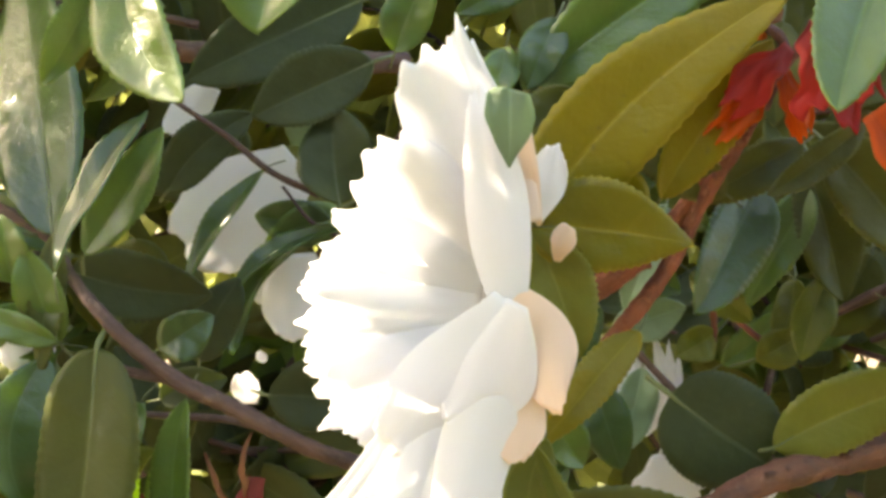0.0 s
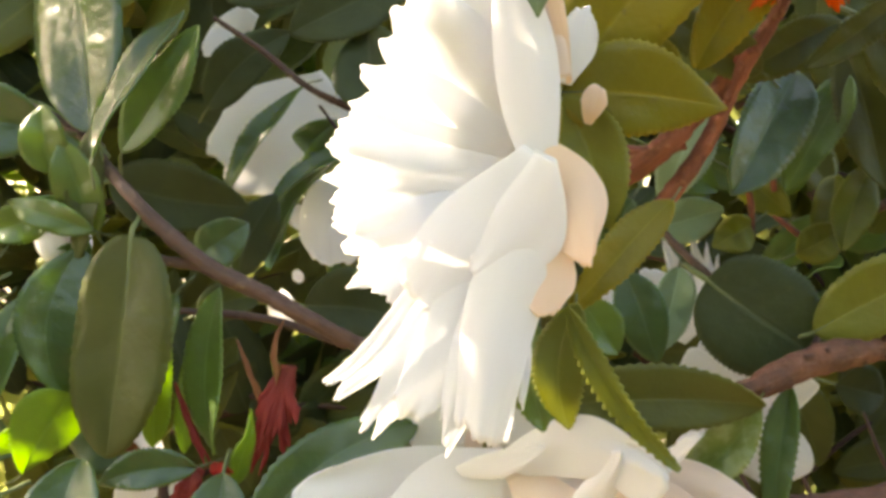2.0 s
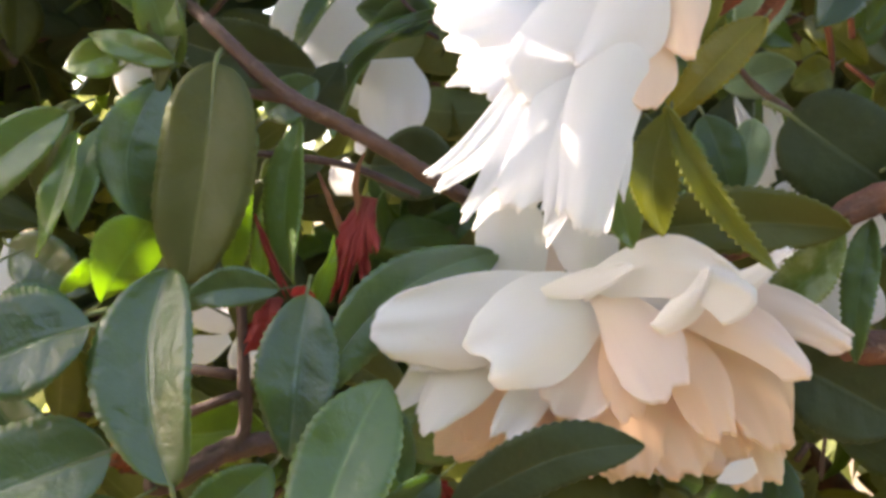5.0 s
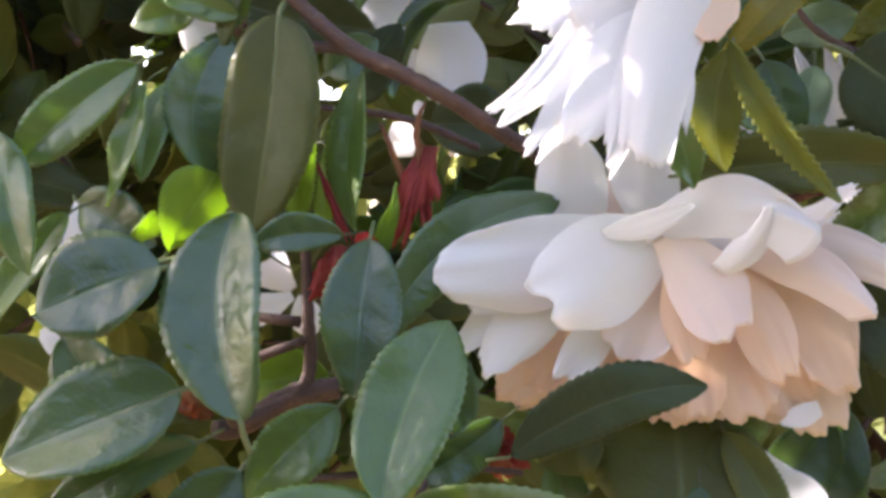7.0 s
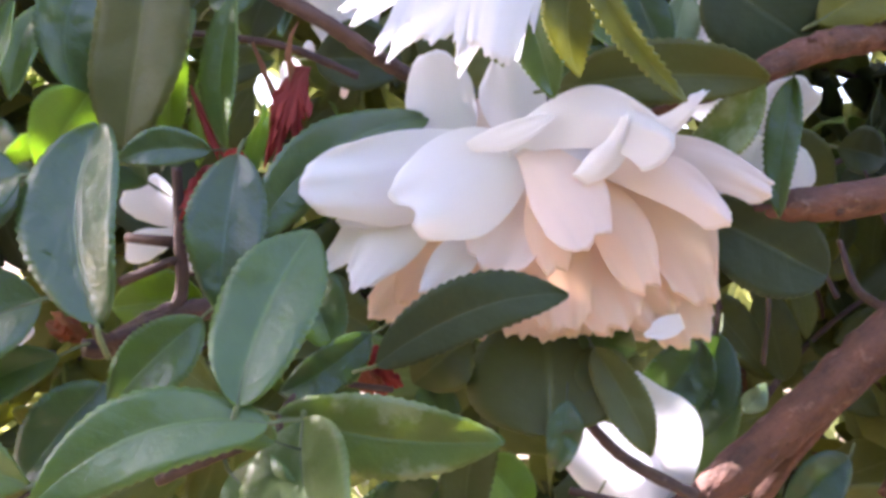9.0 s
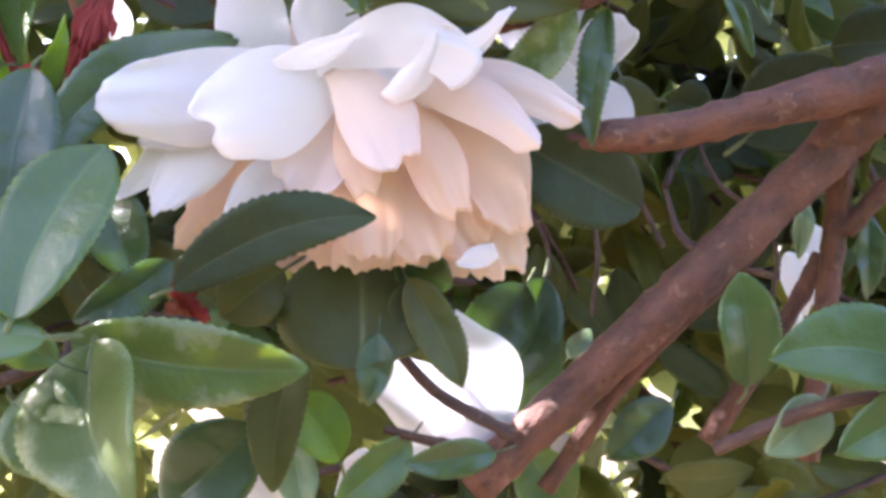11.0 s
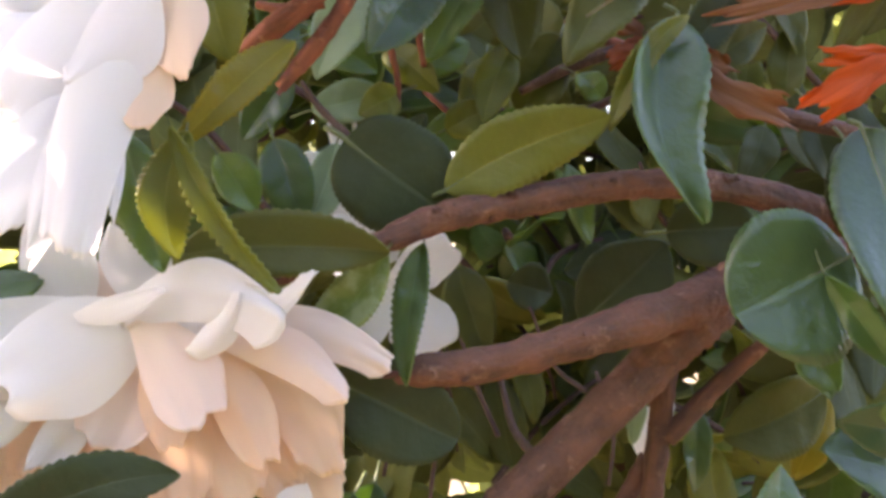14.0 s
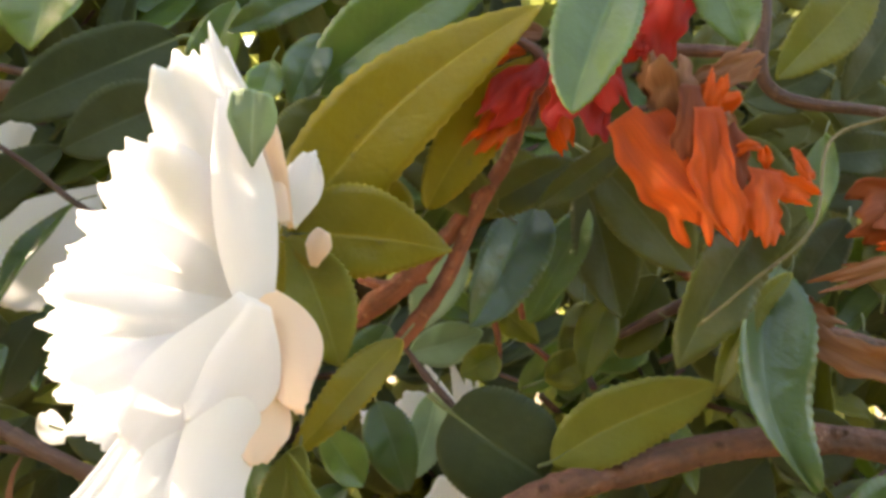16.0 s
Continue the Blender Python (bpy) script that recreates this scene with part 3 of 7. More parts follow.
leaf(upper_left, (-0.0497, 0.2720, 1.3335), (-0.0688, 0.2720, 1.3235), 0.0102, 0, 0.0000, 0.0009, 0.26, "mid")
leaf(upper_left, (-0.1115, 0.2500, 1.3193), (-0.0788, 0.2520, 1.3128), 0.0182, 0, -0.0011, 0.0008, 0.26, "shadowed")
leaf(upper_left, (-0.1014, 0.2140, 1.3069), (-0.1069, 0.2100, 1.3262), 0.0097, 0, 0.0000, 0.0007, 0.26, "mid")
leaf(upper_left, (-0.1005, 0.2100, 1.3074), (-0.1194, 0.2120, 1.3136), 0.0063, 0, 0.0000, 0.0007, 0.26, "mid")
leaf(upper_left, (-0.1035, 0.2150, 1.3050), (-0.1128, 0.2200, 1.2925), 0.0082, 0, 0.0000, 0.0007, 0.26, "mid")
leaf(upper_left, (-0.1134, 0.2500, 1.3247), (-0.1332, 0.2500, 1.3396), 0.0080, 0, 0.0000, 0.0008, 0.26, "dark")
leaf(upper_left, (-0.0340, 0.2550, 1.3714), (-0.0256, 0.2500, 1.3904), 0.0121, 0, 0.0000, 0.0008, 0.26, "mid")
leaf(upper_left, (-0.0512, 0.2720, 1.3276), (-0.0715, 0.2720, 1.3321), 0.0116, 0, 0.0000, 0.0009, 0.26, "dark")
mid_left = thing("leafy_twig", (-0.0853, 0.2050, 1.2594), "leafy camellia twig with broad deep green leaves beside the pink-white flower", "twig", "leafy twigs of the shrub")
stem(mid_left, [(-0.0853, 0.2050, 1.2594), (-0.0847, 0.2050, 1.2457), (-0.0855, 0.2060, 1.2318), (-0.0967, 0.2000, 1.2251), (-0.0971, 0.1900, 1.2284)], [0.00103, 0.00126, 0.00149, 0.00157, 0.00053], "twig")
stem(mid_left, [(-0.0789, 0.2080, 1.2310), (-0.0890, 0.2060, 1.2289), (-0.0987, 0.2030, 1.2234), (-0.1024, 0.2000, 1.2233)], [0.00231, 0.00253, 0.00228, 0.00169], "twig")
stem(mid_left, [(-0.0847, 0.2050, 1.2411), (-0.0972, 0.2060, 1.2362)], [0.00091, 0.00104], "twig")
stem(mid_left, [(-0.0966, 0.2080, 1.2453), (-0.0867, 0.2060, 1.2444)], [0.00105, 0.00115], "twig")
stem(mid_left, [(-0.0908, 0.2220, 1.2905), (-0.0684, 0.2260, 1.2880), (-0.0517, 0.2300, 1.2817)], [0.00067, 0.00092, 0.00087], "twig")
stem(mid_left, [(-0.0836, 0.1880, 1.1998), (-0.0745, 0.1860, 1.2041), (-0.0621, 0.1870, 1.2089), (-0.0607, 0.1880, 1.2119)], [0.00116, 0.00125, 0.00104, 0.00052], "twig")
stem(mid_left, [(-0.0616, 0.1900, 1.2115), (-0.0566, 0.2000, 1.2165), (-0.0414, 0.2050, 1.2149)], [0.00074, 0.00066, 0.00068], "twig")
leaf(mid_left, (-0.1040, 0.2120, 1.3038), (-0.1055, 0.2080, 1.2733), 0.0145, -18, -0.0051, 0.0007, 0.25, "dark")
leaf(mid_left, (-0.0908, 0.2050, 1.3065), (-0.0952, 0.2000, 1.2631), 0.0212, 10, 0.0009, 0.0007, 0.1, "olive_dark", grow=0.5, fade=0.6)
leaf(mid_left, (-0.0852, 0.2150, 1.2939), (-0.0943, 0.2120, 1.2654), 0.0090, 25, 0.0000, 0.0007, 0.26, "mid")
leaf(mid_left, (-0.0746, 0.2100, 1.2955), (-0.0750, 0.2060, 1.2627), 0.0087, 20, -0.0023, 0.0007, 0.25, "mid")
leaf(mid_left, (-0.0881, 0.2090, 1.2635), (-0.0834, 0.2060, 1.2881), 0.0066, 30, 0.0016, 0.0007, 0.26, "lighter")
leaf(mid_left, (-0.0844, 0.2170, 1.2607), (-0.0830, 0.2150, 1.2813), 0.0052, 40, 0.0000, 0.0007, 0.26, "lighter")
leaf(mid_left, (-0.1143, 0.2070, 1.2586), (-0.1044, 0.2070, 1.2747), 0.0129, 45, 0.0005, 0.0002, 0.05, "lighter", grow=0.7, fade=0.32, wave=0.1)
leaf(mid_left, (-0.0703, 0.2020, 1.2574), (-0.0659, 0.2000, 1.2723), 0.0040, 45, 0.0000, 0.0007, 0.1, "lighter")
leaf(mid_left, (-0.1246, 0.2120, 1.2602), (-0.1180, 0.2100, 1.2659), 0.0046, 40, 0.0000, 0.0007, 0.05, "lighter", fade=0.4)
leaf(mid_left, (-0.0969, 0.2220, 1.2576), (-0.1117, 0.2220, 1.2686), 0.0110, 0, 0.0000, 0.0007, 0.26, "dark")
leaf(mid_left, (-0.0345, 0.2040, 1.2693), (-0.0680, 0.1900, 1.2416), 0.0136, 8, -0.0062, 0.0006, 0.15, "dark")
leaf(mid_left, (-0.0706, 0.1960, 1.2611), (-0.0721, 0.1860, 1.2320), 0.0144, -4, 0.0000, 0.0006, 0.26, "dark")
leaf(mid_left, (-0.0892, 0.1720, 1.2299), (-0.0939, 0.1850, 1.2662), 0.0196, -8, 0.0042, 0.0008, 0.34, "dark", grow=0.55, fade=0.55)
leaf(mid_left, (-0.1062, 0.1800, 1.2559), (-0.1288, 0.1770, 1.2477), 0.0197, 25, 0.0000, 0.0006, 0.15, "dark")
leaf(mid_left, (-0.1032, 0.1820, 1.2337), (-0.1355, 0.1780, 1.2209), 0.0221, 25, 0.0000, 0.0006, 0.26, "dark")
leaf(mid_left, (-0.1187, 0.2000, 1.2960), (-0.1441, 0.2000, 1.2758), 0.0131, 0, -0.0009, 0.0007, 0.26, "mid")
leaf(mid_left, (-0.1484, 0.1980, 1.2825), (-0.1371, 0.1920, 1.2543), 0.0140, 0, 0.0000, 0.0007, 0.26, "mid")
leaf(mid_left, (-0.1328, 0.2000, 1.2661), (-0.1532, 0.1980, 1.2399), 0.0097, 20, 0.0000, 0.0007, 0.26, "mid")
leaf(mid_left, (-0.0644, 0.1700, 1.2164), (-0.0548, 0.1860, 1.2471), 0.0171, -6, 0.0014, 0.0006, 0.2, "mid")
leaf(mid_left, (-0.0591, 0.1700, 1.2136), (-0.0977, 0.1640, 1.2005), 0.0152, 22, -0.0055, 0.0006, 0.15, "mid")
leaf(mid_left, (-0.0616, 0.1900, 1.2120), (-0.0192, 0.1920, 1.2068), 0.0158, 0, -0.0017, 0.0006, 0.15, "stained")
leaf(mid_left, (-0.0562, 0.1870, 1.2115), (-0.0448, 0.1660, 1.1876), 0.0223, 6, -0.0030, 0.0006, 0.3, "stained")
leaf(mid_left, (-0.0756, 0.1880, 1.2300), (-0.0914, 0.1840, 1.2133), 0.0125, 0, -0.0010, 0.0006, 0.26, "mid")
leaf(mid_left, (-0.1017, 0.1860, 1.2231), (-0.1306, 0.1840, 1.2087), 0.0110, 0, -0.0011, 0.0006, 0.26, "dark")
leaf(mid_left, (-0.0945, 0.1900, 1.2174), (-0.1090, 0.1840, 1.1992), 0.0137, 0, 0.0000, 0.0006, 0.26, "dark")
leaf(mid_left, (-0.1295, 0.1780, 1.2104), (-0.1022, 0.1740, 1.2022), 0.0141, 0, 0.0000, 0.0006, 0.26, "mid")
leaf(mid_left, (-0.0455, 0.2000, 1.2260), (-0.0626, 0.1960, 1.2153), 0.0093, 0, 0.0011, 0.0007, 0.26, "dark")
leaf(mid_left, (-0.0596, 0.2050, 1.2395), (-0.0522, 0.2000, 1.2232), 0.0123, 0, 0.0000, 0.0007, 0.26, "dark")
leaf(mid_left, (-0.0762, 0.1970, 1.2621), (-0.0936, 0.1930, 1.2594), 0.0078, 0, -0.0015, 0.0007, 0.26, "dark")
leaf(mid_left, (-0.0431, 0.1900, 1.2213), (-0.0073, 0.1910, 1.2341), 0.0130, 0, 0.0040, 0.0010, 0.12, "shadowed")
leaf(mid_left, (-0.0820, 0.2120, 1.2333), (-0.1013, 0.2120, 1.2307), 0.0130, 0, 0.0000, 0.0007, 0.26, "lighter")
leaf(mid_left, (-0.1167, 0.2000, 1.2921), (-0.1245, 0.1980, 1.2678), 0.0074, 25, 0.0016, 0.0007, 0.26, "mid")
leaf(mid_left, (-0.1150, 0.2100, 1.2942), (-0.1179, 0.2000, 1.2730), 0.0069, 0, -0.0011, 0.0007, 0.26, "mid")
leaf(mid_left, (-0.1302, 0.1920, 1.2417), (-0.1148, 0.1900, 1.2214), 0.0162, 0, 0.0000, 0.0006, 0.26, "dark")
leaf(mid_left, (-0.0693, 0.1860, 1.2016), (-0.0558, 0.1800, 1.1912), 0.0163, 0, 0.0000, 0.0006, 0.26, "mid")
leaf(mid_left, (-0.1213, 0.2100, 1.2998), (-0.1278, 0.2100, 1.2778), 0.0070, 0, -0.0014, 0.0007, 0.26, "olive_dark")
leaf(mid_left, (-0.1087, 0.2150, 1.3139), (-0.1258, 0.2150, 1.3071), 0.0094, 0, 0.0012, 0.0007, 0.26, "mid")
leaf(mid_left, (-0.1102, 0.2130, 1.3195), (-0.1111, 0.2100, 1.3327), 0.0104, 0, 0.0000, 0.0007, 0.26, "mid")
leaf(mid_left, (-0.1028, 0.2160, 1.3291), (-0.1042, 0.2100, 1.3008), 0.0070, 0, 0.0000, 0.0007, 0.26, "olive_dark")
leaf(mid_left, (-0.0892, 0.2450, 1.3012), (-0.0770, 0.2450, 1.3090), 0.0119, 0, 0.0000, 0.0008, 0.26, "dark")
leaf(mid_left, (-0.0647, 0.2500, 1.2892), (-0.0431, 0.2500, 1.2864), 0.0161, 0, 0.0013, 0.0008, 0.26, "shadowed")
leaf(mid_left, (-0.1148, 0.2220, 1.3292), (-0.1398, 0.2200, 1.3328), 0.0157, 0, 0.0000, 0.0007, 0.26, "dark")
leaf(mid_left, (-0.1156, 0.2000, 1.2560), (-0.1315, 0.1950, 1.2501), 0.0187, 0, 0.0000, 0.0007, 0.26, "dark")
leaf(mid_left, (-0.1416, 0.2250, 1.2695), (-0.1217, 0.2200, 1.2602), 0.0136, 0, 0.0000, 0.0007, 0.26, "dark")
leaf(mid_left, (-0.0596, 0.1780, 1.2092), (-0.0718, 0.1760, 1.2167), 0.0074, 0, 0.0000, 0.0006, 0.26, "mid")
lower_centre = thing("leafy_twig", (-0.0036, 0.2120, 1.2092), "leafy camellia twig with shaded olive leaves under the pink-white flower", "twig", "leafy twigs of the shrub")
stem(lower_centre, [(-0.0036, 0.2120, 1.2092), (0.0055, 0.2120, 1.2002), (0.0199, 0.2140, 1.1923)], [0.00101, 0.00124, 0.00148], "twig")
stem(lower_centre, [(-0.0057, 0.2140, 1.1932), (0.0034, 0.2140, 1.1909), (0.0149, 0.2150, 1.1885)], [0.00091, 0.00114, 0.00137], "twig")
leaf(lower_centre, (-0.0101, 0.2040, 1.2059), (-0.0106, 0.2150, 1.2294), 0.0334, 0, 0.0000, 0.0004, 0.05, "olive_dark")
leaf(lower_centre, (-0.0013, 0.2070, 1.2232), (0.0088, 0.2000, 1.2030), 0.0098, 0, 0.0011, 0.0007, 0.26, "olive_dark")
leaf(lower_centre, (-0.0069, 0.2050, 1.2129), (-0.0084, 0.2030, 1.1992), 0.0067, 0, 0.0000, 0.0006, 0.26, "dark")
leaf(lower_centre, (-0.0229, 0.2140, 1.2123), (-0.0274, 0.2100, 1.1814), 0.0112, 0, -0.0013, 0.0007, 0.26, "olive_dark")
leaf(lower_centre, (-0.0148, 0.2170, 1.1865), (-0.0239, 0.2150, 1.1992), 0.0125, 30, -0.0005, 0.0007, 0.26, "lighter", fade=0.5)
leaf(lower_centre, (0.0248, 0.2320, 1.2222), (0.0118, 0.2300, 1.2038), 0.0148, 0, 0.0000, 0.0007, 0.26, "dark")
leaf(lower_centre, (0.0293, 0.2370, 1.2184), (0.0239, 0.2350, 1.1897), 0.0120, 0, 0.0000, 0.0008, 0.26, "mid")
leaf(lower_centre, (0.0157, 0.2050, 1.1901), (-0.0015, 0.2030, 1.1881), 0.0074, 0, 0.0000, 0.0007, 0.26, "dark")
leaf(lower_centre, (-0.0006, 0.2150, 1.1913), (-0.0149, 0.2100, 1.1783), 0.0096, 0, 0.0000, 0.0007, 0.26, "mid")
leaf(lower_centre, (-0.0326, 0.2220, 1.1926), (-0.0504, 0.2200, 1.1750), 0.0186, 0, 0.0000, 0.0007, 0.26, "dark")
leaf(lower_centre, (0.0185, 0.2050, 1.2504), (0.0446, 0.2060, 1.2378), 0.0183, 0, 0.0000, 0.0007, 0.2, "shadowed", fade=0.55)
leaf(lower_centre, (-0.0242, 0.2200, 1.1888), (-0.0214, 0.2160, 1.1759), 0.0086, 0, 0.0000, 0.0007, 0.26, "pale")
leaf(lower_centre, (-0.0354, 0.2150, 1.2156), (-0.0296, 0.2150, 1.1998), 0.0102, 0, 0.0000, 0.0007, 0.26, "dark")
leaf(lower_centre, (-0.0260, 0.2100, 1.2247), (-0.0380, 0.2100, 1.2157), 0.0133, 0, 0.0000, 0.0007, 0.26, "olive_dark")
leaf(lower_centre, (0.0219, 0.2100, 1.2454), (0.0127, 0.2080, 1.2518), 0.0090, 0, 0.0000, 0.0007, 0.26, "dark")
leaf(lower_centre, (-0.0015, 0.2120, 1.2227), (0.0029, 0.2060, 1.2118), 0.0111, 0, 0.0000, 0.0007, 0.26, "olive_dark")
leaf(lower_centre, (-0.0038, 0.2140, 1.2261), (0.0077, 0.2140, 1.2222), 0.0103, 0, 0.0000, 0.0007, 0.26, "dark")
leaf(lower_centre, (0.0273, 0.2500, 1.1829), (0.0373, 0.2450, 1.1708), 0.0158, 0, 0.0000, 0.0008, 0.26, "mid")
lower_right = thing("leafy_twig", (0.0911, 0.2220, 1.2564), "leafy camellia twig with large oval sky-lit green leaves", "twig", "leafy twigs of the shrub")
stem(lower_right, [(0.0911, 0.2220, 1.2564), (0.0922, 0.2260, 1.2407), (0.0908, 0.2280, 1.2220), (0.0870, 0.2300, 1.1845)], [0.00367, 0.00273, 0.00249, 0.00250], "bark")
stem(lower_right, [(0.0912, 0.2320, 1.2294), (0.0839, 0.2340, 1.2153), (0.0664, 0.2360, 1.1873)], [0.00229, 0.00204, 0.00254], "bark")
stem(lower_right, [(0.0935, 0.2260, 1.2345), (0.1055, 0.2200, 1.2492), (0.1191, 0.2100, 1.2640)], [0.00236, 0.00195, 0.00141], "bark")
stem(lower_right, [(0.1044, 0.1960, 1.2020), (0.0878, 0.2000, 1.2015), (0.0757, 0.2060, 1.1973), (0.0608, 0.2120, 1.1896)], [0.00087, 0.00131, 0.00145, 0.00148], "twig")
stem(lower_right, [(0.0559, 0.2350, 1.2165), (0.0460, 0.2360, 1.2001), (0.0386, 0.2380, 1.1860)], [0.00101, 0.00139, 0.00152], "twig")
stem(lower_right, [(0.0384, 0.2620, 1.2510), (0.0454, 0.2580, 1.2342), (0.0441, 0.2560, 1.2150)], [0.00049, 0.00062, 0.00055], "twig")
stem(lower_right, [(0.0512, 0.2550, 1.2549), (0.0552, 0.2520, 1.2424), (0.0599, 0.2500, 1.2316)], [0.00048, 0.00061, 0.00067], "twig")
stem(lower_right, [(0.0689, 0.2580, 1.2624), (0.0744, 0.2560, 1.2484), (0.0827, 0.2550, 1.2415)], [0.00042, 0.00056, 0.00062], "twig")
stem(lower_right, [(0.0272, 0.2660, 1.2454), (0.0344, 0.2640, 1.2313), (0.0332, 0.2620, 1.2202)], [0.00043, 0.00056, 0.00049], "twig")
stem(lower_right, [(0.0869, 0.2620, 1.2460), (0.0909, 0.2600, 1.2318), (0.0891, 0.2580, 1.2178)], [0.00043, 0.00057, 0.00056], "twig")
stem(lower_right, [(0.0604, 0.2500, 1.2451), (0.0626, 0.2450, 1.2343), (0.0656, 0.2320, 1.2292)], [0.00068, 0.00093, 0.00126], "twig")
leaf(lower_right, (0.0676, 0.2120, 1.2023), (0.0645, 0.2060, 1.2250), 0.0140, 10, 0.0000, 0.0007, 0.26, "rich", fade=0.6)
leaf(lower_right, (0.1034, 0.1980, 1.2044), (0.0656, 0.1920, 1.2096), 0.0168, 18, -0.0041, 0.0006, 0.15, "rich")
leaf(lower_right, (0.0999, 0.1840, 1.2044), (0.1052, 0.1920, 1.2344), 0.0148, 0, 0.0006, 0.0006, 0.15, "rich")
leaf(lower_right, (0.1021, 0.1880, 1.2089), (0.1441, 0.1860, 1.2043), 0.0296, -30, 0.0017, 0.0006, 0.14, "rich", fade=0.6)
leaf(lower_right, (0.1227, 0.2000, 1.2746), (0.0978, 0.1970, 1.2629), 0.0286, 8, 0.0000, 0.0007, 0.12, "dark", grow=0.5, fade=0.5)
leaf(lower_right, (0.1285, 0.2060, 1.3012), (0.1287, 0.1800, 1.2538), 0.0235, 0, 0.0000, 0.0007, 0.15, "dark")
leaf(lower_right, (0.1152, 0.1950, 1.2707), (0.1287, 0.1920, 1.2518), 0.0065, 40, 0.0000, 0.0007, 0.26, "rich")
leaf(lower_right, (0.1423, 0.1900, 1.2488), (0.1228, 0.1880, 1.2446), 0.0192, 0, 0.0000, 0.0006, 0.26, "rich")
leaf(lower_right, (0.1253, 0.2220, 1.2643), (0.1280, 0.2180, 1.2439), 0.0086, 0, -0.0010, 0.0007, 0.26, "mid")
leaf(lower_right, (0.1367, 0.2400, 1.2430), (0.1114, 0.2380, 1.2327), 0.0192, 0, 0.0013, 0.0008, 0.26, "olive_dark")
leaf(lower_right, (0.1545, 0.2120, 1.2242), (0.1213, 0.2080, 1.2347), 0.0245, 30, 0.0000, 0.0007, 0.26, "dark")
leaf(lower_right, (0.1465, 0.2040, 1.2372), (0.1209, 0.2000, 1.2413), 0.0125, 0, 0.0000, 0.0007, 0.26, "dark")
leaf(lower_right, (0.1006, 0.1980, 1.2044), (0.0792, 0.1940, 1.1914), 0.0123, 0, 0.0000, 0.0006, 0.26, "rich")
leaf(lower_right, (0.1029, 0.1950, 1.1915), (0.1242, 0.1950, 1.1988), 0.0119, 0, 0.0000, 0.0006, 0.26, "dark")
leaf(lower_right, (0.0823, 0.2100, 1.2000), (0.0705, 0.2080, 1.1892), 0.0108, 0, 0.0000, 0.0007, 0.26, "pale")
leaf(lower_right, (0.1058, 0.2420, 1.2400), (0.1050, 0.2400, 1.2195), 0.0069, 0, 0.0000, 0.0008, 0.26, "dark")
leaf(lower_right, (0.0942, 0.2500, 1.2442), (0.0928, 0.2500, 1.2291), 0.0049, 0, 0.0000, 0.0008, 0.26, "pale")
leaf(lower_right, (0.0747, 0.2530, 1.2960), (0.0826, 0.2520, 1.2781), 0.0047, 0, 0.0000, 0.0008, 0.26, "mid")
leaf(lower_right, (0.1403, 0.2450, 1.2405), (0.1318, 0.2450, 1.2214), 0.0082, 0, 0.0000, 0.0008, 0.26, "olive")
leaf(lower_right, (0.1385, 0.2150, 1.2276), (0.1508, 0.2100, 1.2113), 0.0143, 0, 0.0000, 0.0007, 0.26, "dark")
leaf(lower_right, (0.0591, 0.2400, 1.1956), (0.0436, 0.2350, 1.1840), 0.0114, 0, 0.0000, 0.0008, 0.26, "dark")
leaf(lower_right, (0.0294, 0.2350, 1.2239), (0.0212, 0.2320, 1.1995), 0.0136, 0, 0.0000, 0.0007, 0.26, "dark")
leaf(lower_right, (0.0359, 0.2400, 1.2059), (0.0409, 0.2400, 1.2123), 0.0051, 0, 0.0000, 0.0008, 0.26, "pale")
right_middle = thing("leafy_twig", (0.0128, 0.2150, 1.3096), "leafy camellia twig with a round dark leaf and serrated yellowish leaves", "twig", "leafy twigs of the shrub")
stem(right_middle, [(0.0128, 0.2150, 1.3096), (0.0168, 0.2140, 1.3039), (0.0231, 0.2060, 1.2967)], [0.00046, 0.00080, 0.00077], "twig")
stem(right_middle, [(0.0920, 0.2150, 1.3152), (0.1069, 0.2200, 1.3093), (0.1239, 0.2250, 1.3056), (0.1517, 0.2300, 1.3017)], [0.00060, 0.00210, 0.00192, 0.00199], "bark")
stem(right_middle, [(0.0303, 0.2120, 1.3181), (0.0323, 0.2140, 1.3110), (0.0328, 0.2160, 1.3043)], [0.00080, 0.00069, 0.00058], "red_twig")
stem(right_middle, [(0.0422, 0.2150, 1.3311), (0.0372, 0.2170, 1.3231), (0.0384, 0.2200, 1.3142)], [0.00105, 0.00082, 0.00059], "red_twig")
stem(right_middle, [(0.0597, 0.2240, 1.3102), (0.0755, 0.2220, 1.3176), (0.0939, 0.2200, 1.3226)], [0.00098, 0.00147, 0.00123], "twig")
stem(right_middle, [(0.0697, 0.2240, 1.3263), (0.0806, 0.2220, 1.3208), (0.0978, 0.2200, 1.3159)], [0.00086, 0.00135, 0.00111], "red_twig")
stem(right_middle, [(0.0690, 0.2260, 1.3043), (0.0838, 0.2240, 1.3106), (0.0908, 0.2220, 1.3167)], [0.00062, 0.00099, 0.00074], "twig")
stem(right_middle, [(0.0390, 0.2260, 1.3100), (0.0461, 0.2240, 1.3039)], [0.00049, 0.00085], "red_twig")
leaf(right_middle, (0.0217, 0.2050, 1.2967), (0.0401, 0.2040, 1.2830), 0.0233, 0, 0.0000, 0.0007, 0.05, "shadowed", grow=0.42, fade=0.45)
leaf(right_middle, (0.0412, 0.2020, 1.2868), (0.0726, 0.1970, 1.3016), 0.0153, 0, 0.0011, 0.0007, 0.1, "olive_green")
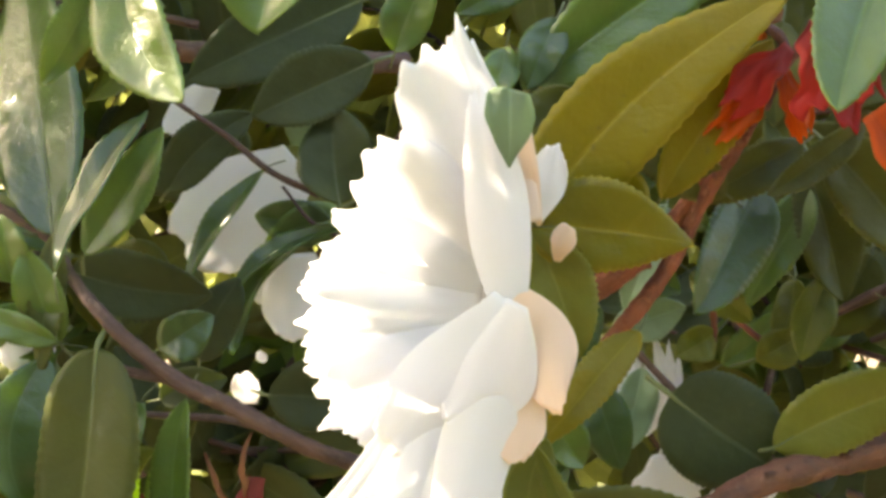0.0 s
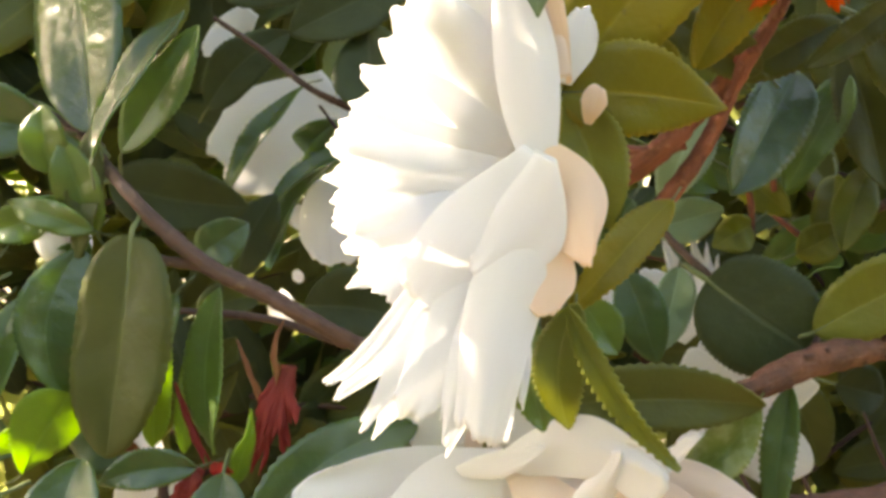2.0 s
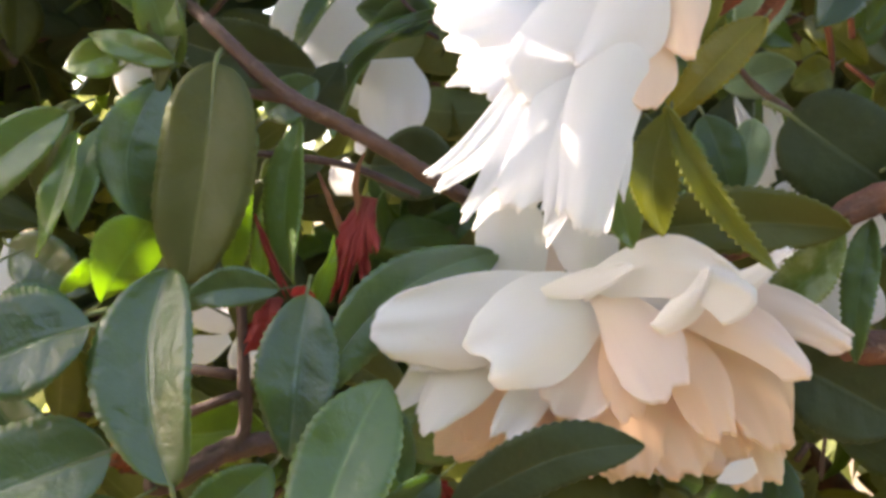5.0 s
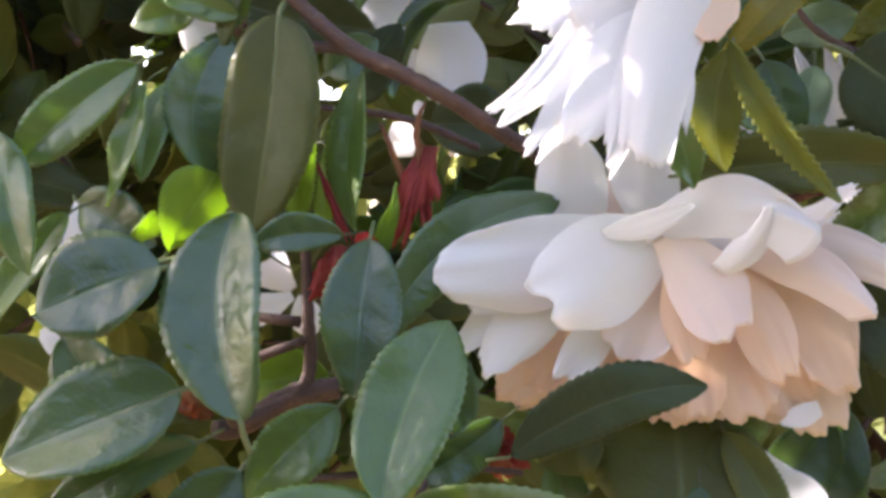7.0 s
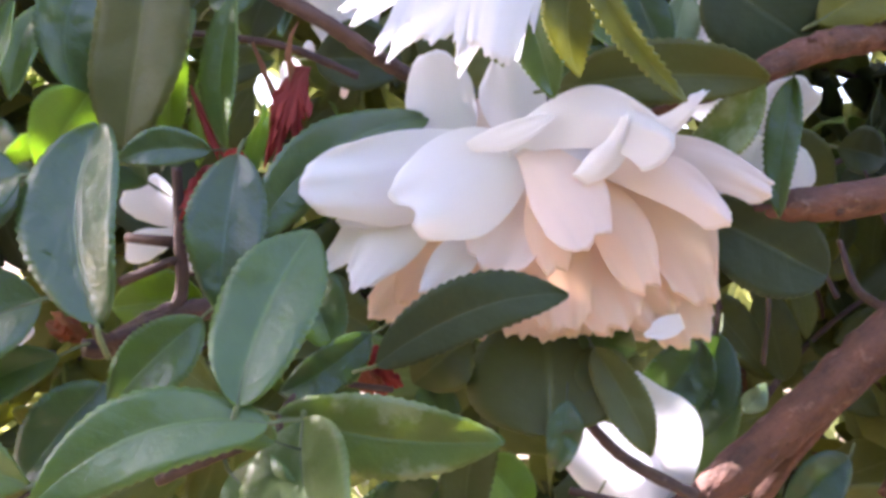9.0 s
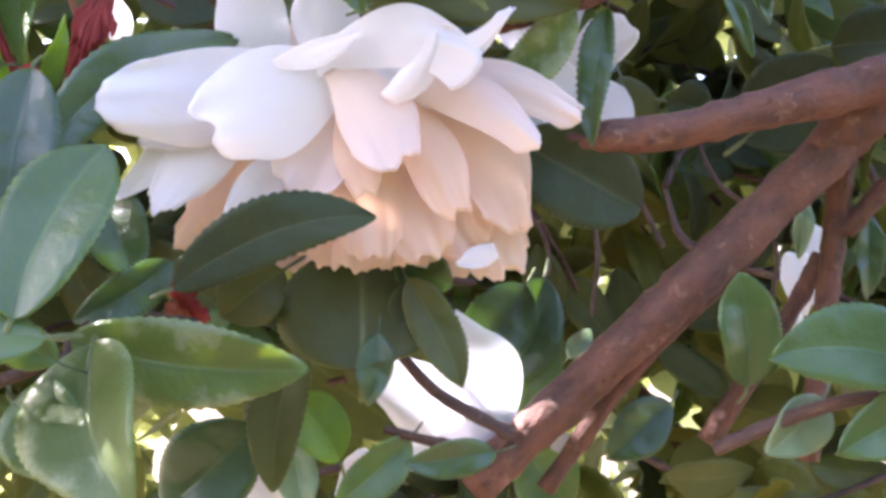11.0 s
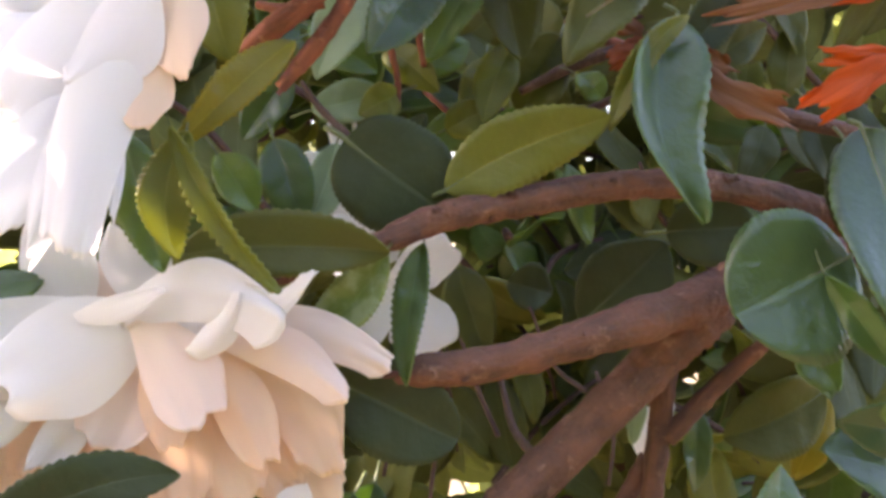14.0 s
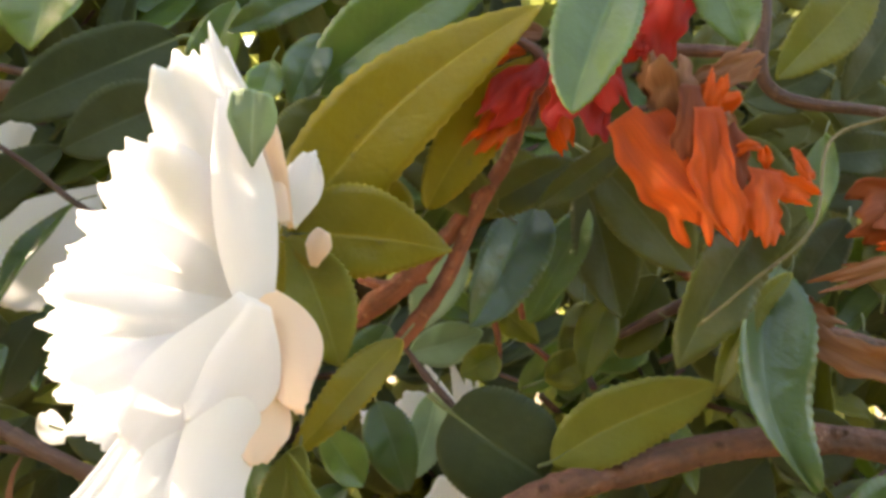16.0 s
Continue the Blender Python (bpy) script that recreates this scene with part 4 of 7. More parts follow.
leaf(right_middle, (0.0903, 0.2100, 1.3245), (0.0918, 0.1950, 1.2810), 0.0165, -14, -0.0093, 0.0011, 0.42, "dark", wave=0.9)
leaf(right_middle, (0.0902, 0.2040, 1.3229), (0.0734, 0.2000, 1.2989), 0.0056, 0, -0.0027, 0.0007, 0.26, "olive_green")
leaf(right_middle, (0.0406, 0.2120, 1.3373), (0.0261, 0.2010, 1.3131), 0.0139, 0, 0.0000, 0.0007, 0.26, "dark")
leaf(right_middle, (0.0513, 0.2130, 1.3368), (0.0383, 0.2100, 1.3138), 0.0104, 20, 0.0000, 0.0007, 0.26, "mid")
leaf(right_middle, (0.0528, 0.2180, 1.3439), (0.0592, 0.2140, 1.3170), 0.0141, 0, 0.0000, 0.0007, 0.26, "olive_dark")
leaf(right_middle, (0.0249, 0.2250, 1.3337), (0.0159, 0.2220, 1.3118), 0.0107, 0, 0.0000, 0.0007, 0.26, "pale")
leaf(right_middle, (0.0150, 0.2350, 1.3068), (0.0313, 0.2350, 1.3108), 0.0094, 0, 0.0000, 0.0008, 0.26, "pale")
leaf(right_middle, (0.0774, 0.2220, 1.3422), (0.0526, 0.2200, 1.3360), 0.0145, 0, 0.0000, 0.0007, 0.26, "dark")
leaf(right_middle, (0.0704, 0.2150, 1.3124), (0.0753, 0.2130, 1.3076), 0.0059, 0, 0.0000, 0.0007, 0.26, "mid", fade=0.5)
leaf(right_middle, (-0.0072, 0.1720, 1.2940), (0.0099, 0.1700, 1.2669), 0.0046, 25, -0.0011, 0.0005, 0.45, "olive_green", teeth=1.6)
leaf(right_middle, (-0.0054, 0.1780, 1.2941), (-0.0066, 0.1770, 1.2728), 0.0091, 0, -0.0025, 0.0006, 0.2, "olive_green", teeth=1.6)
leaf(right_middle, (0.0119, 0.1860, 1.3114), (-0.0072, 0.1780, 1.2923), 0.0077, 0, 0.0000, 0.0006, 0.26, "olive")
leaf(right_middle, (-0.0089, 0.1960, 1.2735), (0.0296, 0.1920, 1.2746), 0.0126, 0, 0.0014, 0.0006, 0.26, "olive_dark")
leaf(right_middle, (0.0293, 0.1960, 1.2749), (0.0145, 0.1990, 1.2587), 0.0094, 0, 0.0021, 0.0006, 0.26, "stained")
leaf(right_middle, (0.0369, 0.2030, 1.2764), (0.0335, 0.2000, 1.2491), 0.0065, 20, -0.0009, 0.0007, 0.26, "dark")
leaf(right_middle, (0.0075, 0.2160, 1.2976), (0.0137, 0.2140, 1.2798), 0.0108, 0, 0.0000, 0.0007, 0.26, "dark")
leaf(right_middle, (0.0203, 0.2280, 1.2984), (0.0151, 0.2250, 1.2803), 0.0090, 0, 0.0000, 0.0007, 0.26, "pale")
leaf(right_middle, (-0.0028, 0.2050, 1.2932), (0.0047, 0.2050, 1.2824), 0.0076, 0, 0.0000, 0.0006, 0.26, "mid")
leaf(right_middle, (-0.0172, 0.1880, 1.2945), (-0.0105, 0.1880, 1.2705), 0.0098, 0, 0.0000, 0.0006, 0.26, "mid")
leaf(right_middle, (0.0497, 0.2500, 1.2721), (0.0562, 0.2500, 1.2511), 0.0115, 0, 0.0000, 0.0008, 0.26, "olive_dark")
leaf(right_middle, (0.1316, 0.2620, 1.3093), (0.1245, 0.2600, 1.2930), 0.0103, 0, 0.0000, 0.0009, 0.26, "shadowed")
leaf(right_middle, (0.1329, 0.2400, 1.3117), (0.1384, 0.2380, 1.2909), 0.0095, 0, 0.0000, 0.0008, 0.26, "shadowed")
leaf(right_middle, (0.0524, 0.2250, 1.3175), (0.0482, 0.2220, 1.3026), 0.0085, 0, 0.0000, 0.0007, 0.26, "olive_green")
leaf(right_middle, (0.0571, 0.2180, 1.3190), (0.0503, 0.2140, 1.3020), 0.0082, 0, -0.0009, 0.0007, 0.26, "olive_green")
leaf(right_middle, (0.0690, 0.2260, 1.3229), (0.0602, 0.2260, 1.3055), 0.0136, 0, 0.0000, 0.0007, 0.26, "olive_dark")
leaf(right_middle, (0.0639, 0.2620, 1.2685), (0.0756, 0.2620, 1.2656), 0.0129, 0, 0.0000, 0.0009, 0.26, "shadowed")
leaf(right_middle, (0.0825, 0.2600, 1.2585), (0.1033, 0.2560, 1.2786), 0.0214, 0, 0.0000, 0.0009, 0.26, "shadowed")
leaf(right_middle, (0.1029, 0.2550, 1.2814), (0.1246, 0.2500, 1.2829), 0.0184, 0, 0.0000, 0.0008, 0.26, "shadowed")
leaf(right_middle, (0.1293, 0.2150, 1.2994), (0.1291, 0.2100, 1.2775), 0.0134, 0, 0.0000, 0.0007, 0.26, "shadowed")
leaf(right_middle, (0.1186, 0.2120, 1.2557), (0.1242, 0.2080, 1.2467), 0.0096, 0, 0.0000, 0.0007, 0.26, "mid")
leaf(right_middle, (0.0303, 0.2250, 1.3194), (0.0418, 0.2200, 1.3095), 0.0072, 0, 0.0000, 0.0007, 0.26, "olive_green")
leaf(right_middle, (0.0329, 0.2150, 1.3077), (0.0247, 0.2140, 1.3029), 0.0069, 0, 0.0000, 0.0007, 0.26, "olive_green")
leaf(right_middle, (0.0433, 0.2220, 1.3013), (0.0531, 0.2220, 1.3062), 0.0084, 0, 0.0000, 0.0007, 0.26, "olive_green")
leaf(right_middle, (0.0693, 0.2200, 1.2942), (0.0738, 0.2160, 1.2774), 0.0048, 0, 0.0000, 0.0007, 0.26, "mid")
leaf(right_middle, (0.0100, 0.2250, 1.3130), (0.0007, 0.2250, 1.2986), 0.0095, 0, 0.0000, 0.0007, 0.26, "dark")
leaf(right_middle, (-0.0005, 0.2000, 1.3288), (0.0115, 0.2000, 1.3255), 0.0042, 0, 0.0000, 0.0006, 0.26, "olive_dark")
leaf(right_middle, (0.0015, 0.2050, 1.2824), (-0.0101, 0.2050, 1.2760), 0.0064, 0, 0.0000, 0.0006, 0.26, "dark")
upper_right = thing("leafy_twig", (0.0089, 0.2060, 1.3065), "leafy camellia twig with large yellowed leaves and rough red-brown stem", "twig", "leafy twigs of the shrub")
stem(upper_right, [(0.0089, 0.2060, 1.3065), (0.0152, 0.2040, 1.3139), (0.0216, 0.2030, 1.3233), (0.0274, 0.2000, 1.3363), (0.0330, 0.1970, 1.3457), (0.0367, 0.1920, 1.3556), (0.0411, 0.1900, 1.3613)], [0.00122, 0.00187, 0.00164, 0.00161, 0.00137, 0.00123, 0.00101], "red_twig")
stem(upper_right, [(0.0013, 0.2070, 1.3129), (0.0078, 0.2040, 1.3181), (0.0142, 0.2030, 1.3229), (0.0227, 0.2020, 1.3322), (0.0279, 0.2000, 1.3405)], [0.00142, 0.00248, 0.00237, 0.00162, 0.00129], "red_twig")
stem(upper_right, [(0.0045, 0.2060, 1.3227), (0.0099, 0.2030, 1.3212), (0.0174, 0.2030, 1.3225)], [0.00087, 0.00129, 0.00087], "red_twig")
stem(upper_right, [(0.0326, 0.1900, 1.3675), (0.0388, 0.1900, 1.3622), (0.0367, 0.1950, 1.3515)], [0.00094, 0.00105, 0.00118], "bark")
stem(upper_right, [(0.0505, 0.1950, 1.3634), (0.0650, 0.2000, 1.3668), (0.0850, 0.2050, 1.3674)], [0.00076, 0.00144, 0.00103], "bark")
stem(upper_right, [(0.0865, 0.2050, 1.3784), (0.0881, 0.2060, 1.3601), (0.1138, 0.2100, 1.3561)], [0.00172, 0.00138, 0.00118], "twig")
# Thin pale tube added as the lit right edge of the dark leaf.
stem(upper_right, [(0.0606, 0.1690, 1.3135), (0.0709, 0.1720, 1.3207), (0.0852, 0.1800, 1.3307), (0.0975, 0.2000, 1.3488), (0.1128, 0.2050, 1.3547)], [0.00023, 0.00029, 0.00035, 0.00039, 0.00040], "pale_edge")
leaf(upper_right, (-0.0084, 0.1860, 1.3263), (0.0369, 0.1800, 1.3709), 0.0168, 0, 0.0046, 0.0008, 0.12, "olive", grow=0.42)
leaf(upper_right, (-0.0071, 0.1830, 1.3302), (0.0209, 0.1810, 1.3271), 0.0165, 0, 0.0008, 0.0006, 0.1, "olive", grow=0.45, fade=0.95)
leaf(upper_right, (0.0170, 0.1910, 1.3351), (0.0364, 0.1880, 1.3633), 0.0116, 0, 0.0006, 0.0006, 0.26, "olive")
leaf(upper_right, (0.0051, 0.1920, 1.3405), (0.0133, 0.1900, 1.3299), 0.0114, 0, 0.0000, 0.0006, 0.26, "olive")
leaf(upper_right, (-0.0053, 0.1940, 1.3562), (0.0323, 0.1860, 1.3801), 0.0146, 0, 0.0017, 0.0006, 0.26, "mid")
leaf(upper_right, (0.0013, 0.1870, 1.3538), (-0.0107, 0.1850, 1.3419), 0.0101, 0, -0.0008, 0.0006, 0.26, "olive_dark")
leaf(upper_right, (-0.0001, 0.2000, 1.3788), (-0.0201, 0.1960, 1.3698), 0.0071, 0, 0.0000, 0.0006, 0.26, "dark")
leaf(upper_right, (-0.0017, 0.1920, 1.3676), (-0.0076, 0.1900, 1.3549), 0.0082, 0, 0.0000, 0.0006, 0.26, "dark")
leaf(upper_right, (0.0039, 0.1960, 1.3667), (-0.0042, 0.1940, 1.3530), 0.0063, 0, 0.0000, 0.0006, 0.26, "olive")
leaf(upper_right, (0.0527, 0.1800, 1.3783), (0.0398, 0.1650, 1.3485), 0.0131, 10, -0.0008, 0.0006, 0.35, "mid", fade=0.65)
leaf(upper_right, (0.0709, 0.1920, 1.3822), (0.0767, 0.1880, 1.3650), 0.0128, 0, 0.0000, 0.0006, 0.26, "mid")
leaf(upper_right, (0.0999, 0.1860, 1.3773), (0.0812, 0.1840, 1.3580), 0.0114, 0, 0.0000, 0.0006, 0.26, "olive_green")
leaf(upper_right, (0.1134, 0.2000, 1.3782), (0.0989, 0.1950, 1.3562), 0.0111, 0, 0.0000, 0.0007, 0.26, "shadowed")
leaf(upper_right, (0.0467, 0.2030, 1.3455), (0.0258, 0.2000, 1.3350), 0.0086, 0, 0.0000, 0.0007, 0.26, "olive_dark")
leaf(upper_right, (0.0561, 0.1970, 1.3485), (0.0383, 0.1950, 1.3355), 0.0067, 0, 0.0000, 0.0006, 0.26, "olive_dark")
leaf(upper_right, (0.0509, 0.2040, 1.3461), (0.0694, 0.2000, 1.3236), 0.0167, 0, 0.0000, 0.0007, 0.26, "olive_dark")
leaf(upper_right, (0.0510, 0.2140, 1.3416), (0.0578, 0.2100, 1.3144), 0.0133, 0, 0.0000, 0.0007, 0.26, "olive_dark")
leaf(upper_right, (0.1200, 0.2150, 1.3497), (0.0934, 0.2100, 1.3467), 0.0095, 0, 0.0000, 0.0007, 0.26, "shadowed")
leaf(upper_right, (0.1248, 0.2250, 1.3423), (0.1008, 0.2200, 1.3395), 0.0111, 0, 0.0000, 0.0007, 0.26, "shadowed")
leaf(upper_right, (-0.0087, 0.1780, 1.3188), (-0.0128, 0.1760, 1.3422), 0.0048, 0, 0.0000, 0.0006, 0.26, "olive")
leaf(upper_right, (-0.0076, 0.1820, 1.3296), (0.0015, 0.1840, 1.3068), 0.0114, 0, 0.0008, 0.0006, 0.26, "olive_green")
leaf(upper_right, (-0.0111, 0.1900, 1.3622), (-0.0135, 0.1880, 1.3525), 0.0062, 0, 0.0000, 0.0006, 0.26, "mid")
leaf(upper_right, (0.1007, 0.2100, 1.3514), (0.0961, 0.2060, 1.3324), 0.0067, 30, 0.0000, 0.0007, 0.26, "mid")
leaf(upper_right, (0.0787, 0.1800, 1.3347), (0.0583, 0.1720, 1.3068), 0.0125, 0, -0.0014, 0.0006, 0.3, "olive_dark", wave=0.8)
leaf(upper_right, (0.1072, 0.2150, 1.3341), (0.0901, 0.2100, 1.3142), 0.0106, 0, 0.0000, 0.0007, 0.26, "shadowed")
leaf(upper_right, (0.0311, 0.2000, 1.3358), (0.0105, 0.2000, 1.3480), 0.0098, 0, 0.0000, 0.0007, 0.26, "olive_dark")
leaf(upper_right, (0.0947, 0.2400, 1.3641), (0.1168, 0.2400, 1.3722), 0.0120, 0, 0.0000, 0.0008, 0.26, "shadowed")
leaf(upper_right, (0.1145, 0.2350, 1.3685), (0.1260, 0.2350, 1.3565), 0.0144, 0, 0.0000, 0.0008, 0.26, "shadowed")
leaf(upper_right, (0.0143, 0.2320, 1.3249), (0.0291, 0.2300, 1.3147), 0.0087, 0, 0.0000, 0.0007, 0.26, "mid")
leaf(upper_right, (0.0366, 0.2300, 1.3146), (0.0493, 0.2300, 1.3219), 0.0087, 0, 0.0000, 0.0007, 0.26, "mid")
leaf(upper_right, (0.0396, 0.2360, 1.2979), (0.0540, 0.2360, 1.3092), 0.0090, 0, 0.0000, 0.0008, 0.26, "mid")
leaf(upper_right, (0.0552, 0.2360, 1.3040), (0.0695, 0.2360, 1.3064), 0.0077, 0, 0.0000, 0.0008, 0.26, "mid")
leaf(upper_right, (0.0566, 0.2640, 1.4074), (0.0403, 0.2640, 1.3948), 0.0097, 20, 0.0000, 0.0009, 0.26, "olive_dark")
leaf(upper_right, (0.0552, 0.2781, 1.3683), (0.0577, 0.2781, 1.3901), 0.0104, -20, 0.0000, 0.0009, 0.26, "olive_dark")
leaf(upper_right, (0.0463, 0.2812, 1.3651), (0.0655, 0.2812, 1.3722), 0.0091, 0, 0.0000, 0.0009, 0.26, "olive_dark")
leaf(upper_right, (0.0600, 0.2876, 1.3413), (0.0413, 0.2876, 1.3608), 0.0130, -20, 0.0000, 0.0009, 0.26, "olive_dark")
leaf(upper_right, (0.0618, 0.2694, 1.3386), (0.0453, 0.2694, 1.3250), 0.0101, -20, 0.0000, 0.0009, 0.26, "olive_dark")
leaf(upper_right, (0.0528, 0.2622, 1.3875), (0.0776, 0.2622, 1.3971), 0.0125, 20, 0.0000, 0.0009, 0.26, "olive_dark")
leaf(upper_right, (0.0643, 0.2747, 1.3737), (0.0667, 0.2747, 1.3952), 0.0097, 0, 0.0000, 0.0009, 0.26, "olive_dark")
leaf(upper_right, (0.0618, 0.2644, 1.3790), (0.0598, 0.2644, 1.3532), 0.0123, 20, 0.0000, 0.0009, 0.26, "olive_dark")
leaf(upper_right, (0.0729, 0.2664, 1.3361), (0.0582, 0.2664, 1.3562), 0.0119, -20, 0.0000, 0.0009, 0.26, "olive_dark")
leaf(upper_right, (0.0647, 0.2675, 1.3163), (0.0498, 0.2675, 1.3336), 0.0108, 20, 0.0000, 0.0009, 0.26, "olive_dark")
leaf(upper_right, (0.0756, 0.2872, 1.4129), (0.0827, 0.2872, 1.3902), 0.0113, -20, 0.0000, 0.0009, 0.26, "olive_dark")
leaf(upper_right, (0.0691, 0.2900, 1.3761), (0.0838, 0.2900, 1.3930), 0.0099, 0, 0.0000, 0.0010, 0.26, "olive_dark")
leaf(upper_right, (0.0573, 0.2706, 1.3726), (0.0815, 0.2706, 1.3587), 0.0126, 0, 0.0000, 0.0009, 0.26, "olive_dark")
leaf(upper_right, (0.0567, 0.2743, 1.3470), (0.0829, 0.2743, 1.3525), 0.0126, 20, 0.0000, 0.0009, 0.26, "olive_dark")
leaf(upper_right, (0.0708, 0.2661, 1.3427), (0.0786, 0.2661, 1.3212), 0.0108, 20, 0.0000, 0.0009, 0.26, "olive_dark")
leaf(upper_right, (0.0789, 0.2671, 1.4000), (0.0989, 0.2671, 1.3991), 0.0089, 0, 0.0000, 0.0009, 0.26, "olive_dark")
leaf(upper_right, (0.0812, 0.2654, 1.3939), (0.0879, 0.2654, 1.3676), 0.0129, -20, 0.0000, 0.0009, 0.26, "olive_dark")
leaf(upper_right, (0.0765, 0.2784, 1.3617), (0.1021, 0.2784, 1.3664), 0.0122, -20, 0.0000, 0.0009, 0.26, "olive_dark")
leaf(upper_right, (0.0826, 0.2919, 1.3448), (0.0952, 0.2919, 1.3651), 0.0112, -20, 0.0000, 0.0010, 0.26, "olive_dark")
leaf(upper_right, (0.0938, 0.2746, 1.3381), (0.0765, 0.2746, 1.3276), 0.0094, 20, 0.0000, 0.0009, 0.26, "olive_dark")
leaf(upper_right, (0.1103, 0.2696, 1.3944), (0.0902, 0.2696, 1.3942), 0.0094, 20, 0.0000, 0.0009, 0.26, "olive_dark")
leaf(upper_right, (0.0847, 0.2635, 1.3753), (0.0992, 0.2635, 1.3902), 0.0096, 20, 0.0000, 0.0009, 0.26, "olive_dark")
leaf(upper_right, (0.0849, 0.2881, 1.3628), (0.1115, 0.2881, 1.3690), 0.0128, 20, 0.0000, 0.0010, 0.26, "olive_dark")
leaf(upper_right, (0.1075, 0.2792, 1.3550), (0.0811, 0.2792, 1.3429), 0.0129, 0, 0.0000, 0.0009, 0.26, "olive_dark")
leaf(upper_right, (0.0854, 0.2746, 1.3236), (0.1042, 0.2746, 1.3365), 0.0107, 20, 0.0000, 0.0009, 0.26, "olive_dark")
leaf(upper_right, (0.1204, 0.2769, 1.4069), (0.1071, 0.2769, 1.3866), 0.0113, 20, 0.0000, 0.0009, 0.26, "olive_dark")
leaf(upper_right, (0.1082, 0.2911, 1.3850), (0.1266, 0.2911, 1.3984), 0.0106, -20, 0.0000, 0.0010, 0.26, "olive_dark")
leaf(upper_right, (0.1243, 0.2741, 1.3648), (0.1003, 0.2741, 1.3594), 0.0114, -20, 0.0000, 0.0009, 0.26, "olive_dark")
leaf(upper_right, (0.1030, 0.2697, 1.3602), (0.1164, 0.2697, 1.3395), 0.0112, 0, 0.0000, 0.0009, 0.26, "olive_dark")
leaf(upper_right, (0.1061, 0.2821, 1.3217), (0.1228, 0.2821, 1.3367), 0.0106, 20, 0.0000, 0.0009, 0.26, "olive_dark")
leaf(upper_right, (0.1292, 0.2630, 1.3954), (0.1099, 0.2630, 1.3984), 0.0092, -20, 0.0000, 0.0009, 0.26, "olive_dark")
leaf(upper_right, (0.1284, 0.2729, 1.3706), (0.1121, 0.2729, 1.3838), 0.0100, -20, 0.0000, 0.0009, 0.26, "olive_dark")
leaf(upper_right, (0.1064, 0.2756, 1.3731), (0.1321, 0.2756, 1.3600), 0.0128, 0, 0.0000, 0.0009, 0.26, "olive_dark")
leaf(upper_right, (0.1077, 0.2643, 1.3339), (0.1224, 0.2643, 1.3517), 0.0101, 0, 0.0000, 0.0009, 0.26, "olive_dark")
leaf(upper_right, (0.1072, 0.2640, 1.3198), (0.1242, 0.2640, 1.3398), 0.0122, 20, 0.0000, 0.0009, 0.26, "olive_dark")
leaf(upper_right, (0.1405, 0.2670, 1.4000), (0.1161, 0.2670, 1.3873), 0.0127, -20, 0.0000, 0.0009, 0.26, "olive_dark")
leaf(upper_right, (0.1345, 0.2912, 1.3790), (0.1506, 0.2912, 1.3974), 0.0112, 20, 0.0000, 0.0010, 0.26, "olive_dark")
leaf(upper_right, (0.1263, 0.2856, 1.3718), (0.1419, 0.2856, 1.3568), 0.0097, 0, 0.0000, 0.0009, 0.26, "olive_dark")
leaf(upper_right, (0.1393, 0.2689, 1.3519), (0.1199, 0.2689, 1.3402), 0.0105, 20, 0.0000, 0.0009, 0.26, "olive_dark")
leaf(upper_right, (0.1218, 0.2893, 1.3286), (0.1444, 0.2893, 1.3428), 0.0116, 0, 0.0000, 0.0010, 0.26, "olive_dark")
leaf(upper_right, (0.1615, 0.2738, 1.4045), (0.1366, 0.2738, 1.3949), 0.0122, 20, 0.0000, 0.0009, 0.26, "olive_dark")
leaf(upper_right, (0.1328, 0.2663, 1.3858), (0.1460, 0.2663, 1.3708), 0.0096, -20, 0.0000, 0.0009, 0.26, "olive_dark")
leaf(upper_right, (0.1414, 0.2822, 1.3734), (0.1498, 0.2822, 1.3469), 0.0133, -20, 0.0000, 0.0009, 0.26, "olive_dark")
leaf(upper_right, (0.1359, 0.2718, 1.3529), (0.1463, 0.2718, 1.3297), 0.0122, -20, 0.0000, 0.0009, 0.26, "olive_dark")
leaf(upper_right, (0.1424, 0.2728, 1.3186), (0.1437, 0.2728, 1.3391), 0.0098, -20, 0.0000, 0.0009, 0.26, "olive_dark")

# ---- flowers ----

flower_one = thing("camellia_flower", (-0.0123, 0.1820, 1.3155), "large white camellia flower in side view, lit by sun", "flower", "camellia flowers")
broad_petal(flower_one, (-0.0107, 0.1820, 1.3236), (-0.0197, 0.1760, 1.3645), 0.0108, (0.5, 0.8, 1, 0.85, 0.5), (0.84, 0.93, 1.02, 0.97, 0.92), cup=0.1)
broad_petal(flower_one, (-0.0132, 0.1820, 1.3236), (-0.0262, 0.1730, 1.3587), 0.0136, (0.4, 0.8, 1, 1.0, 0.9), (0.95, 1.04, 0.98, 1.05, 0.96, 1.0, 0.99, 0.9), cup=0.08, ruffle=0.02)
broad_petal(flower_one, (-0.0141, 0.1830, 1.3226), (-0.0337, 0.1720, 1.3433), 0.0170, (0.4, 0.8, 1, 1, 0.95), (0.91, 0.98, 0.95, 1.06, 0.99, 1.03, 0.95, 1.0, 0.92), cup=0.08, ruffle=0.02)
broad_petal(flower_one, (-0.0152, 0.1820, 1.3207), (-0.0402, 0.1710, 1.3318), 0.0112, (0.4, 0.7, 0.9, 1, 0.92), (0.84, 0.9, 1.05, 1.0, 0.94, 1.0, 0.96), cup=0.08, ruffle=0.02)
